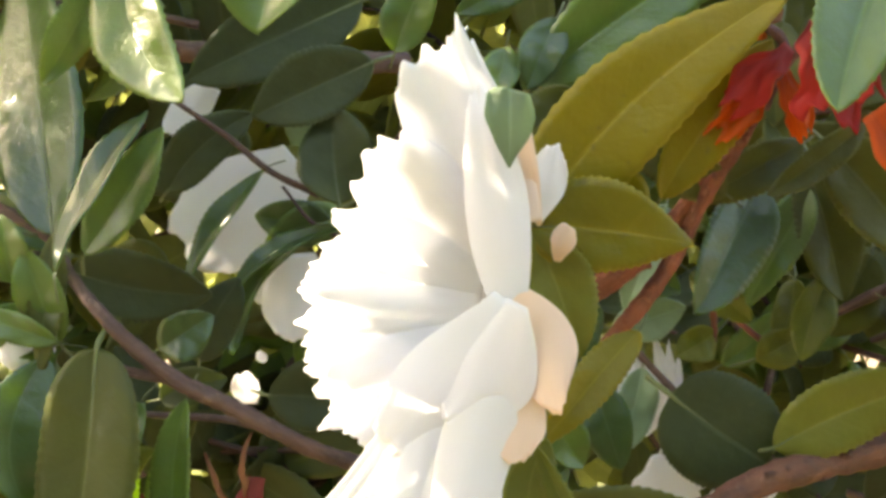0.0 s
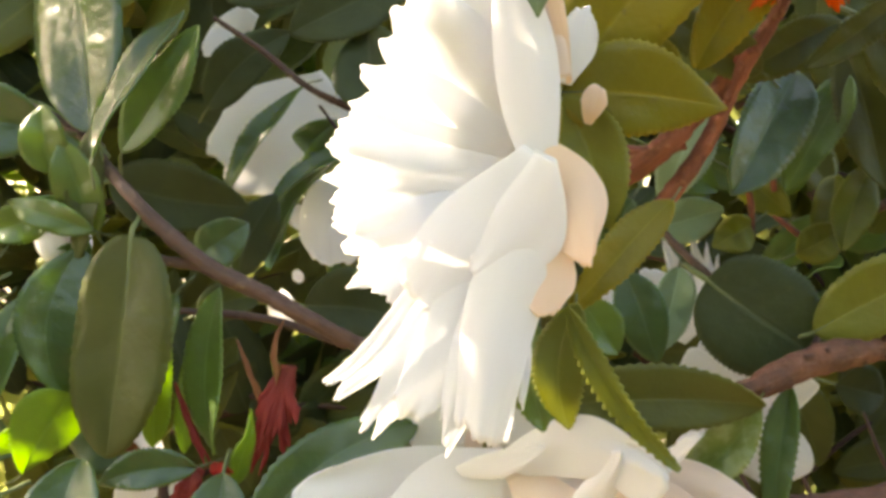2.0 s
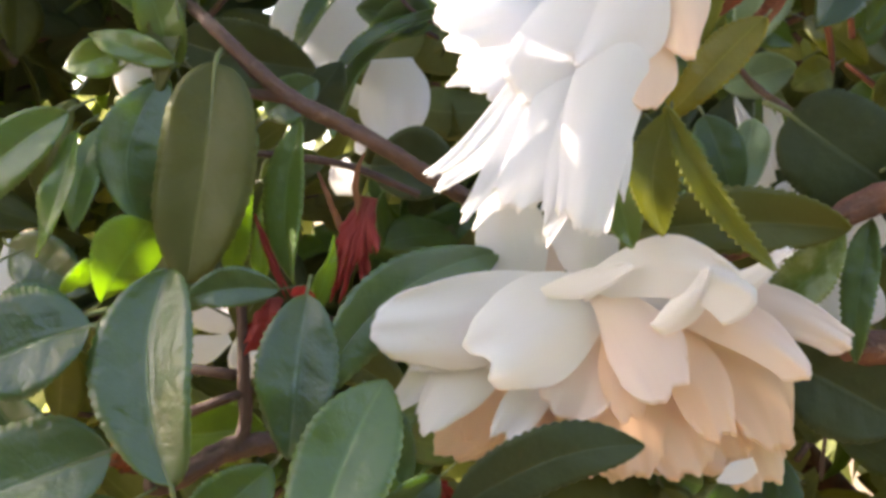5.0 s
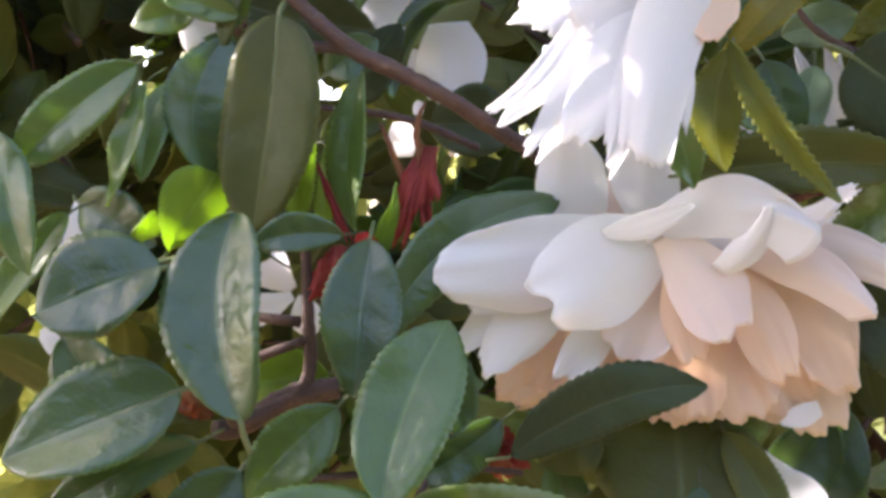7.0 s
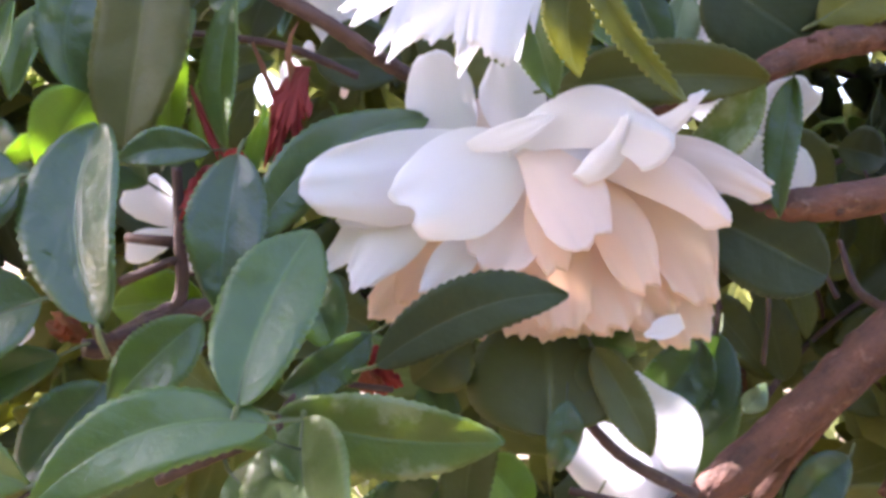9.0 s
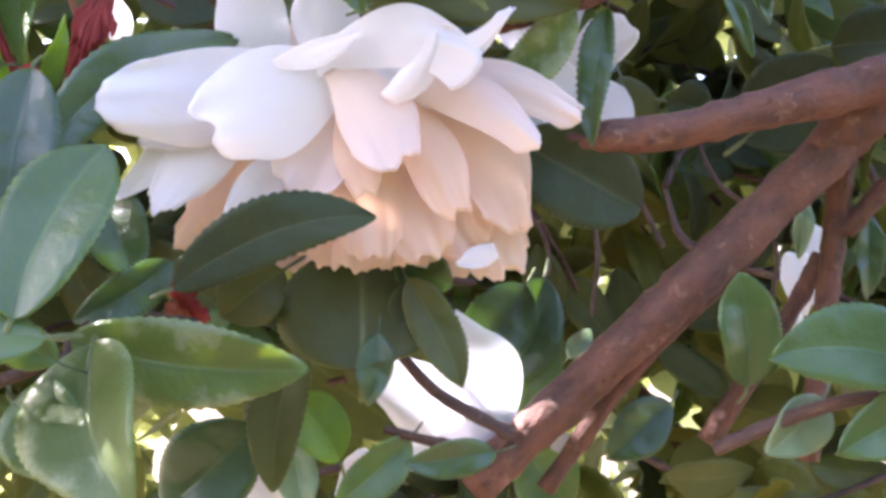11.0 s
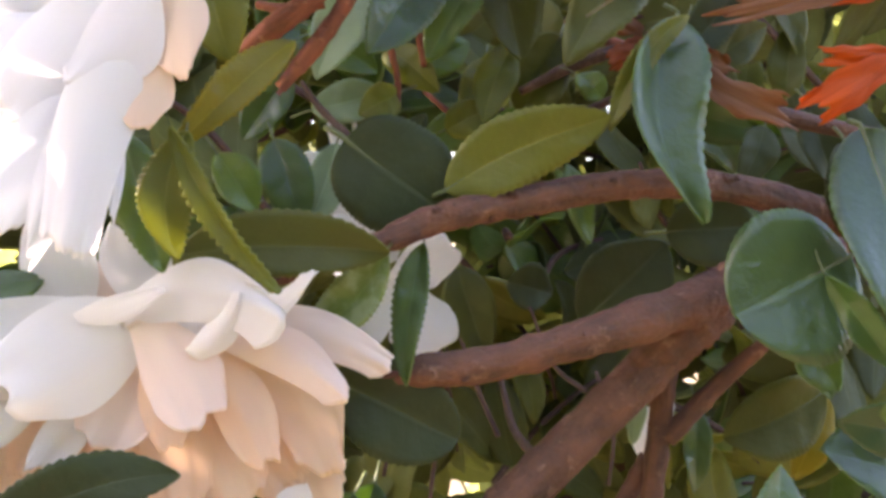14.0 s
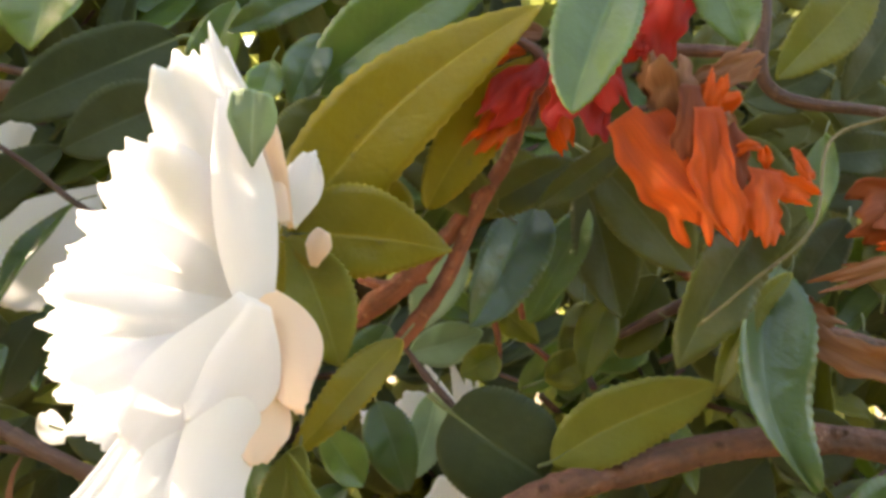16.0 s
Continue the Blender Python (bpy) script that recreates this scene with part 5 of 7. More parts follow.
broad_petal(flower_one, (-0.0161, 0.1830, 1.3186), (-0.0445, 0.1720, 1.3252), 0.0096, (0.4, 0.7, 0.9, 1, 0.92), (0.9, 0.96, 0.95, 0.98, 1.03, 1.02), cup=0.08, ruffle=0.02)
broad_petal(flower_one, (-0.0162, 0.1820, 1.3167), (-0.0459, 0.1700, 1.3176), 0.0091, (0.4, 0.7, 0.9, 1, 0.92), (0.97, 1.01, 0.98, 0.95, 0.98, 1.03, 0.96), cup=0.08, ruffle=0.02)
broad_petal(flower_one, (-0.0162, 0.1830, 1.3142), (-0.0451, 0.1720, 1.3104), 0.0096, (0.4, 0.7, 0.9, 1, 0.92), (0.93, 1.0, 1.01, 1.02, 0.98, 0.95), cup=0.08, ruffle=0.02)
broad_petal(flower_one, (-0.0162, 0.1820, 1.3123), (-0.0437, 0.1700, 1.3049), 0.0095, (0.4, 0.7, 0.9, 1, 0.92), (0.99, 1.03, 0.98, 1.01, 0.98, 0.92), cup=0.08, ruffle=0.02)
broad_petal(flower_one, (-0.0162, 0.1830, 1.3107), (-0.0417, 0.1720, 1.2982), 0.0096, (0.4, 0.7, 1, 0.98, 0.72), (0.92, 0.97, 1.05, 0.98, 0.93), cup=0.08, ruffle=0.02)
broad_petal(flower_one, (-0.0152, 0.1820, 1.3108), (-0.0362, 0.1710, 1.2938), 0.0110, (0.4, 0.7, 1, 1, 0.88), (0.97, 1.01, 0.96, 1.03, 0.95), cup=0.08, ruffle=0.02)
broad_petal(flower_one, (-0.0112, 0.1880, 1.3233), (-0.0218, 0.1870, 1.3515), 0.0167, (0.35, 0.8, 1, 1, 0.8), (0.9, 1, 0.96, 1.02, 0.97, 0.9), cup=0.1)
broad_petal(flower_one, (-0.0109, 0.1880, 1.3202), (-0.0300, 0.1870, 1.3305), 0.0212, (0.3, 0.8, 1, 1, 0.9), (0.92, 1.0, 0.96, 1.03, 0.98, 0.92), cup=0.1)
broad_petal(flower_one, (-0.0109, 0.1880, 1.3182), (-0.0322, 0.1870, 1.3154), 0.0212, (0.3, 0.8, 1, 1, 0.9), (0.9, 0.98, 1, 0.97, 1.02, 0.92), cup=0.1)
broad_petal(flower_one, (-0.0109, 0.1880, 1.3161), (-0.0323, 0.1870, 1.3022), 0.0192, (0.3, 0.8, 1, 1, 0.85), (0.92, 1, 0.97, 1.02, 0.94), cup=0.1)
broad_petal(flower_one, (-0.0115, 0.1695, 1.3160), (-0.0163, 0.1715, 1.3537), 0.0108, (0.45, 0.9, 1, 0.8, 0.5), (0.84, 0.96, 1, 0.97, 0.9), cup=0.2, ruffle=0.02)
broad_petal(flower_one, (-0.0125, 0.1685, 1.3189), (-0.0314, 0.1680, 1.2943), 0.0154, (0.25, 0.6, 0.9, 1, 0.85), (0.88, 0.96, 1, 0.98, 1.02, 0.95), cup=0.15, ruffle=0.02)
broad_petal(flower_one, (-0.0108, 0.1668, 1.3185), (-0.0213, 0.1672, 1.2972), 0.0126, (0.25, 0.75, 1, 0.9, 0.55), (0.88, 0.96, 1, 0.96, 0.86), bow=0.0027, cup=0.12, ruffle=0.02)
broad_petal(flower_one, (-0.0232, 0.1710, 1.3045), (-0.0456, 0.1670, 1.2809), 0.0091, (0.7, 1, 0.85, 0.62, 0.42), (1.02, 0.99, 0.91, 1.0, 1.01), bow=0.0020, cup=0.15, ruffle=0.02)
broad_petal(flower_one, (-0.0218, 0.1700, 1.3036), (-0.0393, 0.1660, 1.2744), 0.0109, (0.6, 0.9, 1, 0.72, 0.38), (0.98, 1.02, 0.93, 1.01, 0.93), bow=0.0013, cup=0.15, ruffle=0.02)
broad_petal(flower_one, (-0.0199, 0.1690, 1.3026), (-0.0333, 0.1655, 1.2761), 0.0113, (0.6, 0.9, 1, 0.9, 0.62), (0.98, 0.95, 1, 0.95, 0.97, 0.93), bow=0.0009, cup=0.15, ruffle=0.02)
broad_petal(flower_one, (-0.0177, 0.1680, 1.3017), (-0.0274, 0.1650, 1.2719), 0.0093, (0.5, 0.9, 1, 0.85, 0.35), (0.86, 0.91, 0.98, 1.03, 0.9), bow=0.0007, cup=0.15, ruffle=0.02)
broad_petal(flower_one, (-0.0150, 0.1670, 1.3053), (-0.0218, 0.1640, 1.2734), 0.0134, (0.6, 0.95, 0.85, 0.72, 0.66), (0.97, 0.95, 1.01, 0.98, 1.03, 1.02), bow=-0.0004, cup=0.2, ruffle=0.02)
broad_petal(flower_one, (-0.0164, 0.1680, 1.2963), (-0.0151, 0.1660, 1.2776), 0.0040, (0.8, 1, 0.9, 0.6, 0.18), (0.8, 0.92, 1), bow=0.0007, cup=0.2, ruffle=0.02)
broad_petal(flower_one, (-0.0122, 0.1700, 1.3208), (-0.0042, 0.1660, 1.3008), 0.0101, (0.35, 0.9, 1, 0.92, 0.6), (0.86, 0.97, 1, 0.96, 0.86), bow=0.0022, cup=0.35, look_of="warm_lit")
broad_petal(flower_one, (-0.0108, 0.1680, 1.3046), (-0.0114, 0.1660, 1.2926), 0.0101, (0.5, 0.95, 1.05, 0.95, 0.6), (0.86, 0.97, 1, 0.96, 0.86), cup=0.3, look_of="warm_lit")
broad_petal(flower_one, (-0.0071, 0.1720, 1.3313), (-0.0110, 0.1740, 1.3472), 0.0032, (0.5, 0.9, 1, 0.7, 0.2), (0.85, 1, 0.9), cup=0.2, look_of="rose")
broad_petal(flower_one, (-0.0072, 0.1780, 1.3311), (-0.0033, 0.1800, 1.3445), 0.0079, (0.3, 0.7, 1, 0.95, 0.6), (0.86, 1, 0.97, 0.86), cup=0.2)
petal(flower_one, (-0.0119, 0.1665, 1.3400), (-0.0117, 0.1665, 1.3525), 0.0078, 0, 0.0000, 0.0007, cup=0.1, jag=0.02, rnd=0.08, neck=0.04, ruffle=0.04, look_of="bract")
flower_two = thing("camellia_flower", (-0.0259, 0.2040, 1.2626), "pale pink-white camellia flower hanging face down in shade", "flower", "camellia flowers")
broad_petal(flower_two, (-0.0298, 0.2060, 1.2631), (-0.0339, 0.2000, 1.2816), 0.0138, (0.6, 0.95, 1.04, 1, 0.85), (0.95, 0.99, 1, 0.98, 0.93), cup=0.2, rounding=1)
broad_petal(flower_two, (-0.0159, 0.2060, 1.2644), (-0.0192, 0.2000, 1.2811), 0.0131, (0.55, 0.9, 1, 0.95, 0.62), (0.86, 0.97, 1, 0.86, 0.97, 0.9), cup=0.15)
broad_petal(flower_two, (-0.0242, 0.2090, 1.2633), (-0.0235, 0.2070, 1.2741), 0.0068, (0.6, 0.9, 1, 0.9, 0.6), (0.9, 1, 0.92, 0.88), cup=0.2, look_of="rose")
broad_petal(flower_two, (-0.0121, 0.2120, 1.2557), (-0.0445, 0.2160, 1.2286), 0.0183, (0.3, 0.7, 0.95, 1, 0.9), (0.93, 1, 0.96, 1.03, 0.97, 0.93), cup=0.1, look_of="warm_lit")
broad_petal(flower_two, (-0.0121, 0.2120, 1.2557), (-0.0362, 0.2160, 1.2269), 0.0180, (0.3, 0.7, 0.95, 1, 0.9), (0.93, 1, 0.96, 1.03, 0.97, 0.93), cup=0.1, look_of="warm_lit")
broad_petal(flower_two, (-0.0121, 0.2120, 1.2557), (-0.0268, 0.2160, 1.2258), 0.0183, (0.3, 0.7, 0.95, 1, 0.9), (0.93, 1, 0.96, 1.03, 0.97, 0.93), cup=0.1, look_of="warm_lit")
broad_petal(flower_two, (-0.0121, 0.2120, 1.2557), (0.0150, 0.2160, 1.2263), 0.0197, (0.3, 0.7, 0.95, 1, 0.9), (0.93, 1, 0.96, 1.03, 0.97, 0.93), cup=0.1, look_of="warm_lit")
broad_petal(flower_two, (-0.0107, 0.2080, 1.2556), (-0.0189, 0.2070, 1.2262), 0.0119, (0.3, 0.6, 0.9, 1, 0.95), (0.96, 1, 0.97, 1.02, 0.98, 1.01, 0.95), cup=0.1, ruffle=0.06, look_of="warm_lit")
broad_petal(flower_two, (-0.0107, 0.2080, 1.2556), (-0.0120, 0.2070, 1.2247), 0.0131, (0.3, 0.6, 0.9, 1, 0.95), (0.96, 1, 0.97, 1.02, 0.98, 1.01, 0.95), cup=0.1, ruffle=0.06, look_of="warm_lit")
broad_petal(flower_two, (-0.0107, 0.2080, 1.2556), (-0.0050, 0.2070, 1.2255), 0.0122, (0.3, 0.6, 0.9, 1, 0.95), (0.96, 1, 0.97, 1.02, 0.98, 1.01, 0.95), cup=0.1, ruffle=0.06, look_of="warm_lit")
broad_petal(flower_two, (-0.0107, 0.2080, 1.2556), (0.0017, 0.2070, 1.2264), 0.0128, (0.3, 0.6, 0.9, 1, 0.95), (0.96, 1, 0.97, 1.02, 0.98, 1.01, 0.95), cup=0.1, ruffle=0.06, look_of="warm_lit")
broad_petal(flower_two, (-0.0107, 0.2080, 1.2556), (0.0077, 0.2070, 1.2279), 0.0128, (0.3, 0.6, 0.9, 1, 0.95), (0.96, 1, 0.97, 1.02, 0.98, 1.01, 0.95), cup=0.1, ruffle=0.06, look_of="warm_lit")
broad_petal(flower_two, (0.0018, 0.2060, 1.2555), (0.0185, 0.2060, 1.2243), 0.0144, (0.35, 0.8, 1, 1, 0.85), (0.97, 1.0, 0.98, 1.02, 0.96), bow=0.0011, cup=0.15, look_of="warm_lit")
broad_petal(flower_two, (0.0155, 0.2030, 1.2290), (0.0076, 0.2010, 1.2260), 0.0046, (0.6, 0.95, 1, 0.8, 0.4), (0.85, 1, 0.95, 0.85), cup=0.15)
broad_petal(flower_two, (-0.0105, 0.2040, 1.2554), (0.0123, 0.2030, 1.2289), 0.0145, (0.35, 0.75, 1, 1, 0.85), (0.95, 1, 0.97, 1.02, 0.94), bow=0.0011, cup=0.12, ruffle=0.06, look_of="warm_lit")
broad_petal(flower_two, (-0.0112, 0.2020, 1.2548), (0.0035, 0.2005, 1.2275), 0.0148, (0.35, 0.75, 1, 1, 0.85), (0.94, 1, 0.97, 1.02, 0.98, 0.95), bow=0.0007, cup=0.12, ruffle=0.06, look_of="warm_lit")
broad_petal(flower_two, (-0.0119, 0.2000, 1.2547), (-0.0074, 0.1990, 1.2269), 0.0138, (0.35, 0.75, 1, 1, 0.85), (0.96, 1, 0.96, 1.02, 0.97, 0.95), bow=0.0004, cup=0.12, ruffle=0.06, look_of="warm_lit")
broad_petal(flower_two, (-0.0130, 0.1960, 1.2551), (-0.0091, 0.1940, 1.2382), 0.0090, (0.4, 0.8, 1, 0.95, 0.7), (0.92, 1, 0.95, 0.98, 0.9), cup=0.15, look_of="warm_lit")
broad_petal(flower_two, (-0.0037, 0.1965, 1.2562), (0.0081, 0.1955, 1.2350), 0.0112, (0.4, 0.8, 1, 0.95, 0.7), (0.92, 1, 0.96, 1.0, 0.9), bow=0.0009, cup=0.15, look_of="warm_lit")
broad_petal(flower_two, (-0.0000, 0.2005, 1.2580), (0.0208, 0.2000, 1.2322), 0.0154, (0.35, 0.85, 1, 0.9, 0.55), (0.84, 0.95, 1, 0.97, 0.9), bow=0.0040, cup=0.2, look_of="warm_lit")
broad_petal(flower_two, (-0.0236, 0.2070, 1.2499), (-0.0456, 0.2080, 1.2281), 0.0118, (0.4, 0.75, 0.95, 1, 0.75), (0.97, 1, 0.97, 0.94, 0.88), cup=0.08, ruffle=0.06, look_of="warm_lit")
broad_petal(flower_two, (-0.0303, 0.2060, 1.2476), (-0.0392, 0.2060, 1.2312), 0.0101, (0.5, 0.8, 0.95, 1, 0.75), (0.94, 1, 0.97, 1, 0.9), cup=0.08, ruffle=0.06, look_of="warm_lit")
broad_petal(flower_two, (-0.0448, 0.2030, 1.2531), (-0.0558, 0.2000, 1.2373), 0.0068, (1.1, 1.1, 0.95, 0.8, 0.45), (0.85, 1, 0.95, 0.84), bow=0.0013, cup=0.1, ruffle=0.07)
broad_petal(flower_two, (-0.0358, 0.2000, 1.2563), (-0.0482, 0.1970, 1.2349), 0.0122, (0.9, 1.05, 1, 0.85, 0.55), (0.9, 0.97, 1.01, 0.95, 0.84), bow=0.0011, cup=0.1, ruffle=0.07)
broad_petal(flower_two, (-0.0232, 0.2000, 1.2481), (-0.0342, 0.1970, 1.2339), 0.0083, (0.5, 0.8, 1, 0.95, 0.72), (0.95, 1.02, 0.9, 0.96, 0.87), cup=0.1, ruffle=0.07)
broad_petal(flower_two, (-0.0173, 0.2000, 1.2626), (-0.0577, 0.1920, 1.2540), 0.0177, (0.3, 0.75, 1, 1.0, 0.78), (0.93, 0.98, 1.0, 1.0, 1.0, 0.99, 0.95), bow=0.0013, cup=0.14, ruffle=0.04, rounding=1.1)
broad_petal(flower_two, (-0.0194, 0.2015, 1.2586), (-0.0532, 0.1970, 1.2501), 0.0122, (0.4, 0.8, 0.95, 1.0, 0.8), (0.9, 0.96, 1.0, 0.97, 0.9), cup=0.1, ruffle=0.07)
broad_petal(flower_two, (-0.0157, 0.1985, 1.2552), (-0.0225, 0.1945, 1.2385), 0.0155, (0.6, 0.9, 1, 0.98, 0.9), (0.92, 0.98, 0.93, 1.0, 0.95, 1.01, 0.97, 0.92), cup=0.08, ruffle=0.07, rounding=0.8, look_of="rose")
broad_petal(flower_two, (-0.0143, 0.1970, 1.2624), (-0.0385, 0.1870, 1.2489), 0.0196, (0.3, 0.85, 1.04, 1.02, 0.84), (0.93, 0.98, 1.01, 0.99, 0.94, 0.9, 0.97, 1.0, 0.97, 0.92), cup=0.14, ruffle=0.06, rounding=0.75)
broad_petal(flower_two, (-0.0186, 0.1950, 1.2627), (0.0113, 0.1855, 1.2627), 0.0117, (0.4, 0.8, 1, 1, 0.95), (0.97, 1, 0.99, 0.97, 0.93), bow=0.0046, cup=0.16, ruffle=0.04, rounding=1)
broad_petal(flower_two, (-0.0172, 0.2025, 1.2603), (0.0084, 0.2000, 1.2601), 0.0121, (0.6, 0.9, 1, 0.95, 0.8), (0.9, 1, 0.97, 1, 0.9), cup=0.1)
broad_petal(flower_two, (0.0031, 0.1900, 1.2619), (0.0164, 0.1830, 1.2711), 0.0047, (1.5, 1.3, 0.9, 0.6, 0.4), (0.85, 1, 0.96, 0.85), bow=-0.0012, cup=0.2)
broad_petal(flower_two, (-0.0020, 0.1980, 1.2600), (0.0308, 0.1930, 1.2535), 0.0092, (0.5, 0.9, 1, 0.9, 0.62), (0.95, 0.99, 0.97, 1.0, 0.96), bow=0.0030, cup=0.12, ruffle=0.05, rounding=0.9, look_of="rose")
broad_petal(flower_two, (-0.0017, 0.1960, 1.2593), (0.0223, 0.1910, 1.2480), 0.0093, (0.45, 0.85, 1, 0.9, 0.62), (0.95, 1, 1.0, 0.95), bow=0.0023, cup=0.12, ruffle=0.05, rounding=0.9, look_of="rose")
broad_petal(flower_two, (-0.0153, 0.1940, 1.2622), (-0.0028, 0.1895, 1.2433), 0.0135, (0.35, 0.75, 1.02, 1.06, 0.95), (0.93, 0.99, 1.0, 0.93, 1.01, 0.99), bow=0.0013, cup=0.1, ruffle=0.07, rounding=0.9, look_of="rose")
broad_petal(flower_two, (-0.0271, 0.1935, 1.2621), (-0.0102, 0.1895, 1.2676), 0.0053, (0.2, 0.8, 1, 0.75, 0.35), (0.95, 1, 0.97, 0.93), bow=-0.0008, rounding=0.9, cup=0.15, ruffle=0.08)
broad_petal(flower_two, (-0.0056, 0.1905, 1.2557), (0.0031, 0.1870, 1.2673), 0.0058, (0.5, 0.95, 1, 0.75, 0.35), (0.93, 1, 1, 0.95), bow=-0.0017, cup=0.5, ruffle=0.05, rounding=0.9)
flower_three = thing("camellia_flower", (-0.0571, 0.2850, 1.3351), "white camellia flower in shade behind narrow leaves", "flower", "camellia flowers")
broad_petal(flower_three, (-0.0616, 0.2850, 1.3458), (-0.0910, 0.2760, 1.3227), 0.0295, (0.4, 0.8, 1, 1, 0.8), (0.93, 1, 0.97, 1.02, 1, 0.95), cup=0.2)
broad_petal(flower_three, (-0.0635, 0.2870, 1.3214), (-0.0620, 0.2840, 1.2979), 0.0202, (0.5, 0.9, 1, 0.95, 0.7), (0.93, 1, 0.98, 1, 0.93), cup=0.2)
broad_petal(flower_three, (-0.0703, 0.2900, 1.3138), (-0.0724, 0.2880, 1.3072), 0.0140, (0.6, 0.9, 1, 0.95, 0.7), (0.93, 1, 0.98, 1, 0.93), cup=0.2)
broad_petal(flower_three, (-0.0836, 0.2800, 1.3665), (-0.0947, 0.2760, 1.3530), 0.0099, (0.5, 0.9, 1, 0.95, 0.7), (0.93, 1, 0.95, 1, 0.93), cup=0.2)
flower_four = thing("camellia_flower", (0.0198, 0.2260, 1.1893), "white camellia flower in bright sun behind dark twigs", "flower", "camellia flowers")
broad_petal(flower_four, (0.0171, 0.2260, 1.1888), (0.0066, 0.2210, 1.2174), 0.0170, (0.5, 0.85, 1, 0.85, 0.35), (0.9, 0.97, 1, 0.93, 0.8), bow=-0.0031, cup=0.2)
broad_petal(flower_four, (0.0165, 0.2250, 1.1890), (-0.0064, 0.2200, 1.2035), 0.0160, (0.35, 0.8, 1, 0.95, 0.7), (0.97, 1.02, 0.94, 1.0, 0.95), cup=0.2)
broad_petal(flower_four, (0.0170, 0.2265, 1.1884), (0.0049, 0.2240, 1.1954), 0.0145, (0.5, 0.9, 1, 0.9, 0.7), (0.95, 1, 0.95), cup=0.1)
broad_petal(flower_four, (0.0128, 0.2280, 1.1876), (-0.0033, 0.2260, 1.1847), 0.0080, (0.4, 0.8, 1, 0.9, 0.6), (0.95, 1, 0.95, 0.9), cup=0.2)
broad_petal(flower_four, (0.0344, 0.2290, 1.1870), (0.0298, 0.2280, 1.1902), 0.0049, (0.5, 0.9, 1, 0.9, 0.6), (0.95, 1, 0.95, 0.9), cup=0.2)
# Added petals stand in for a blurred spot of light behind.
bright_spot_petals = thing("camellia_flower", (-0.0738, 0.2690, 1.2884), "small petals added for a bright spot of light deep in the shrub", "flower", "camellia flowers")
broad_petal(bright_spot_petals, (-0.0741, 0.2720, 1.2832), (-0.0740, 0.2660, 1.2923), 0.0075, (0.6, 0.95, 1, 0.9, 0.6), (0.93, 1, 0.95, 0.92), cup=0.2)
broad_petal(bright_spot_petals, (-0.0707, 0.2720, 1.2941), (-0.0691, 0.2680, 1.2973), 0.0032, (0.6, 0.95, 1, 0.9, 0.6), (0.93, 1, 0.95, 0.92), cup=0.2)
broad_petal(bright_spot_petals, (-0.0617, 0.2740, 1.2834), (-0.0596, 0.2700, 1.2870), 0.0023, (0.6, 0.95, 1, 0.9, 0.6), (0.93, 1, 0.95, 0.92), cup=0.2, look_of="rose")
flower_five = thing("camellia_flower", (0.0310, 0.2180, 1.2681), "cream-white camellia flower hidden behind a stained leaf", "flower", "camellia flowers")
petal(flower_five, (0.0310, 0.2180, 1.2681), (0.0174, 0.2140, 1.2800), 0.0115, 0, 0.0000, 0.0009, jag=0.02)
petal(flower_five, (0.0314, 0.2220, 1.2678), (0.0448, 0.2160, 1.2766), 0.0106, 0, 0.0000, 0.0009, jag=0.02, rnd=0.5)
petal(flower_five, (0.0335, 0.2200, 1.2680), (0.0193, 0.2170, 1.2562), 0.0129, 0, 0.0000, 0.0009, jag=0.02)
petal(flower_five, (0.0338, 0.2220, 1.2678), (0.0419, 0.2200, 1.2536), 0.0143, 0, 0.0000, 0.0010, jag=0.02)
petal(flower_five, (0.0315, 0.2240, 1.2725), (0.0264, 0.2200, 1.2845), 0.0143, 0, 0.0000, 0.0010, jag=0.02)
flower_six = thing("camellia_flower", (0.0278, 0.2380, 1.2894), "white camellia flower with pointed petals behind the round leaf", "flower", "camellia flowers")
broad_petal(flower_six, (0.0287, 0.2370, 1.2885), (0.0237, 0.2340, 1.3062), 0.0046, (0.7, 1, 0.8, 0.5, 0.2), (0.8, 1, 0.9), cup=0.2)
broad_petal(flower_six, (0.0292, 0.2380, 1.2884), (0.0277, 0.2360, 1.3035), 0.0036, (0.7, 1, 0.8, 0.5, 0.2), (0.8, 1, 0.9), cup=0.2)
broad_petal(flower_six, (0.0294, 0.2380, 1.2884), (0.0302, 0.2360, 1.3011), 0.0033, (0.7, 1, 0.8, 0.5, 0.2), (0.8, 1, 0.9), cup=0.2)
broad_petal(flower_six, (0.0270, 0.2400, 1.2850), (0.0183, 0.2370, 1.3046), 0.0057, (0.6, 1, 0.9, 0.6, 0.3), (0.85, 1, 0.9), cup=0.2)
broad_petal(flower_six, (0.0257, 0.2410, 1.2823), (0.0124, 0.2380, 1.2967), 0.0119, (0.4, 0.8, 1, 0.95, 0.7), (0.93, 1, 0.96, 0.9), cup=0.2)
broad_petal(flower_six, (0.0167, 0.2420, 1.2837), (0.0034, 0.2400, 1.2929), 0.0057, (0.4, 0.8, 1, 0.95, 0.6), (0.93, 1, 0.96, 0.9), cup=0.2)
flower_seven = thing("camellia_flower", (-0.0061, 0.1900, 1.3311), "cream camellia flower tucked behind a yellowed leaf", "flower", "camellia flowers")
petal(flower_seven, (-0.0061, 0.1900, 1.3311), (-0.0022, 0.1880, 1.3454), 0.0061, 0, 0.0000, 0.0008, jag=0)
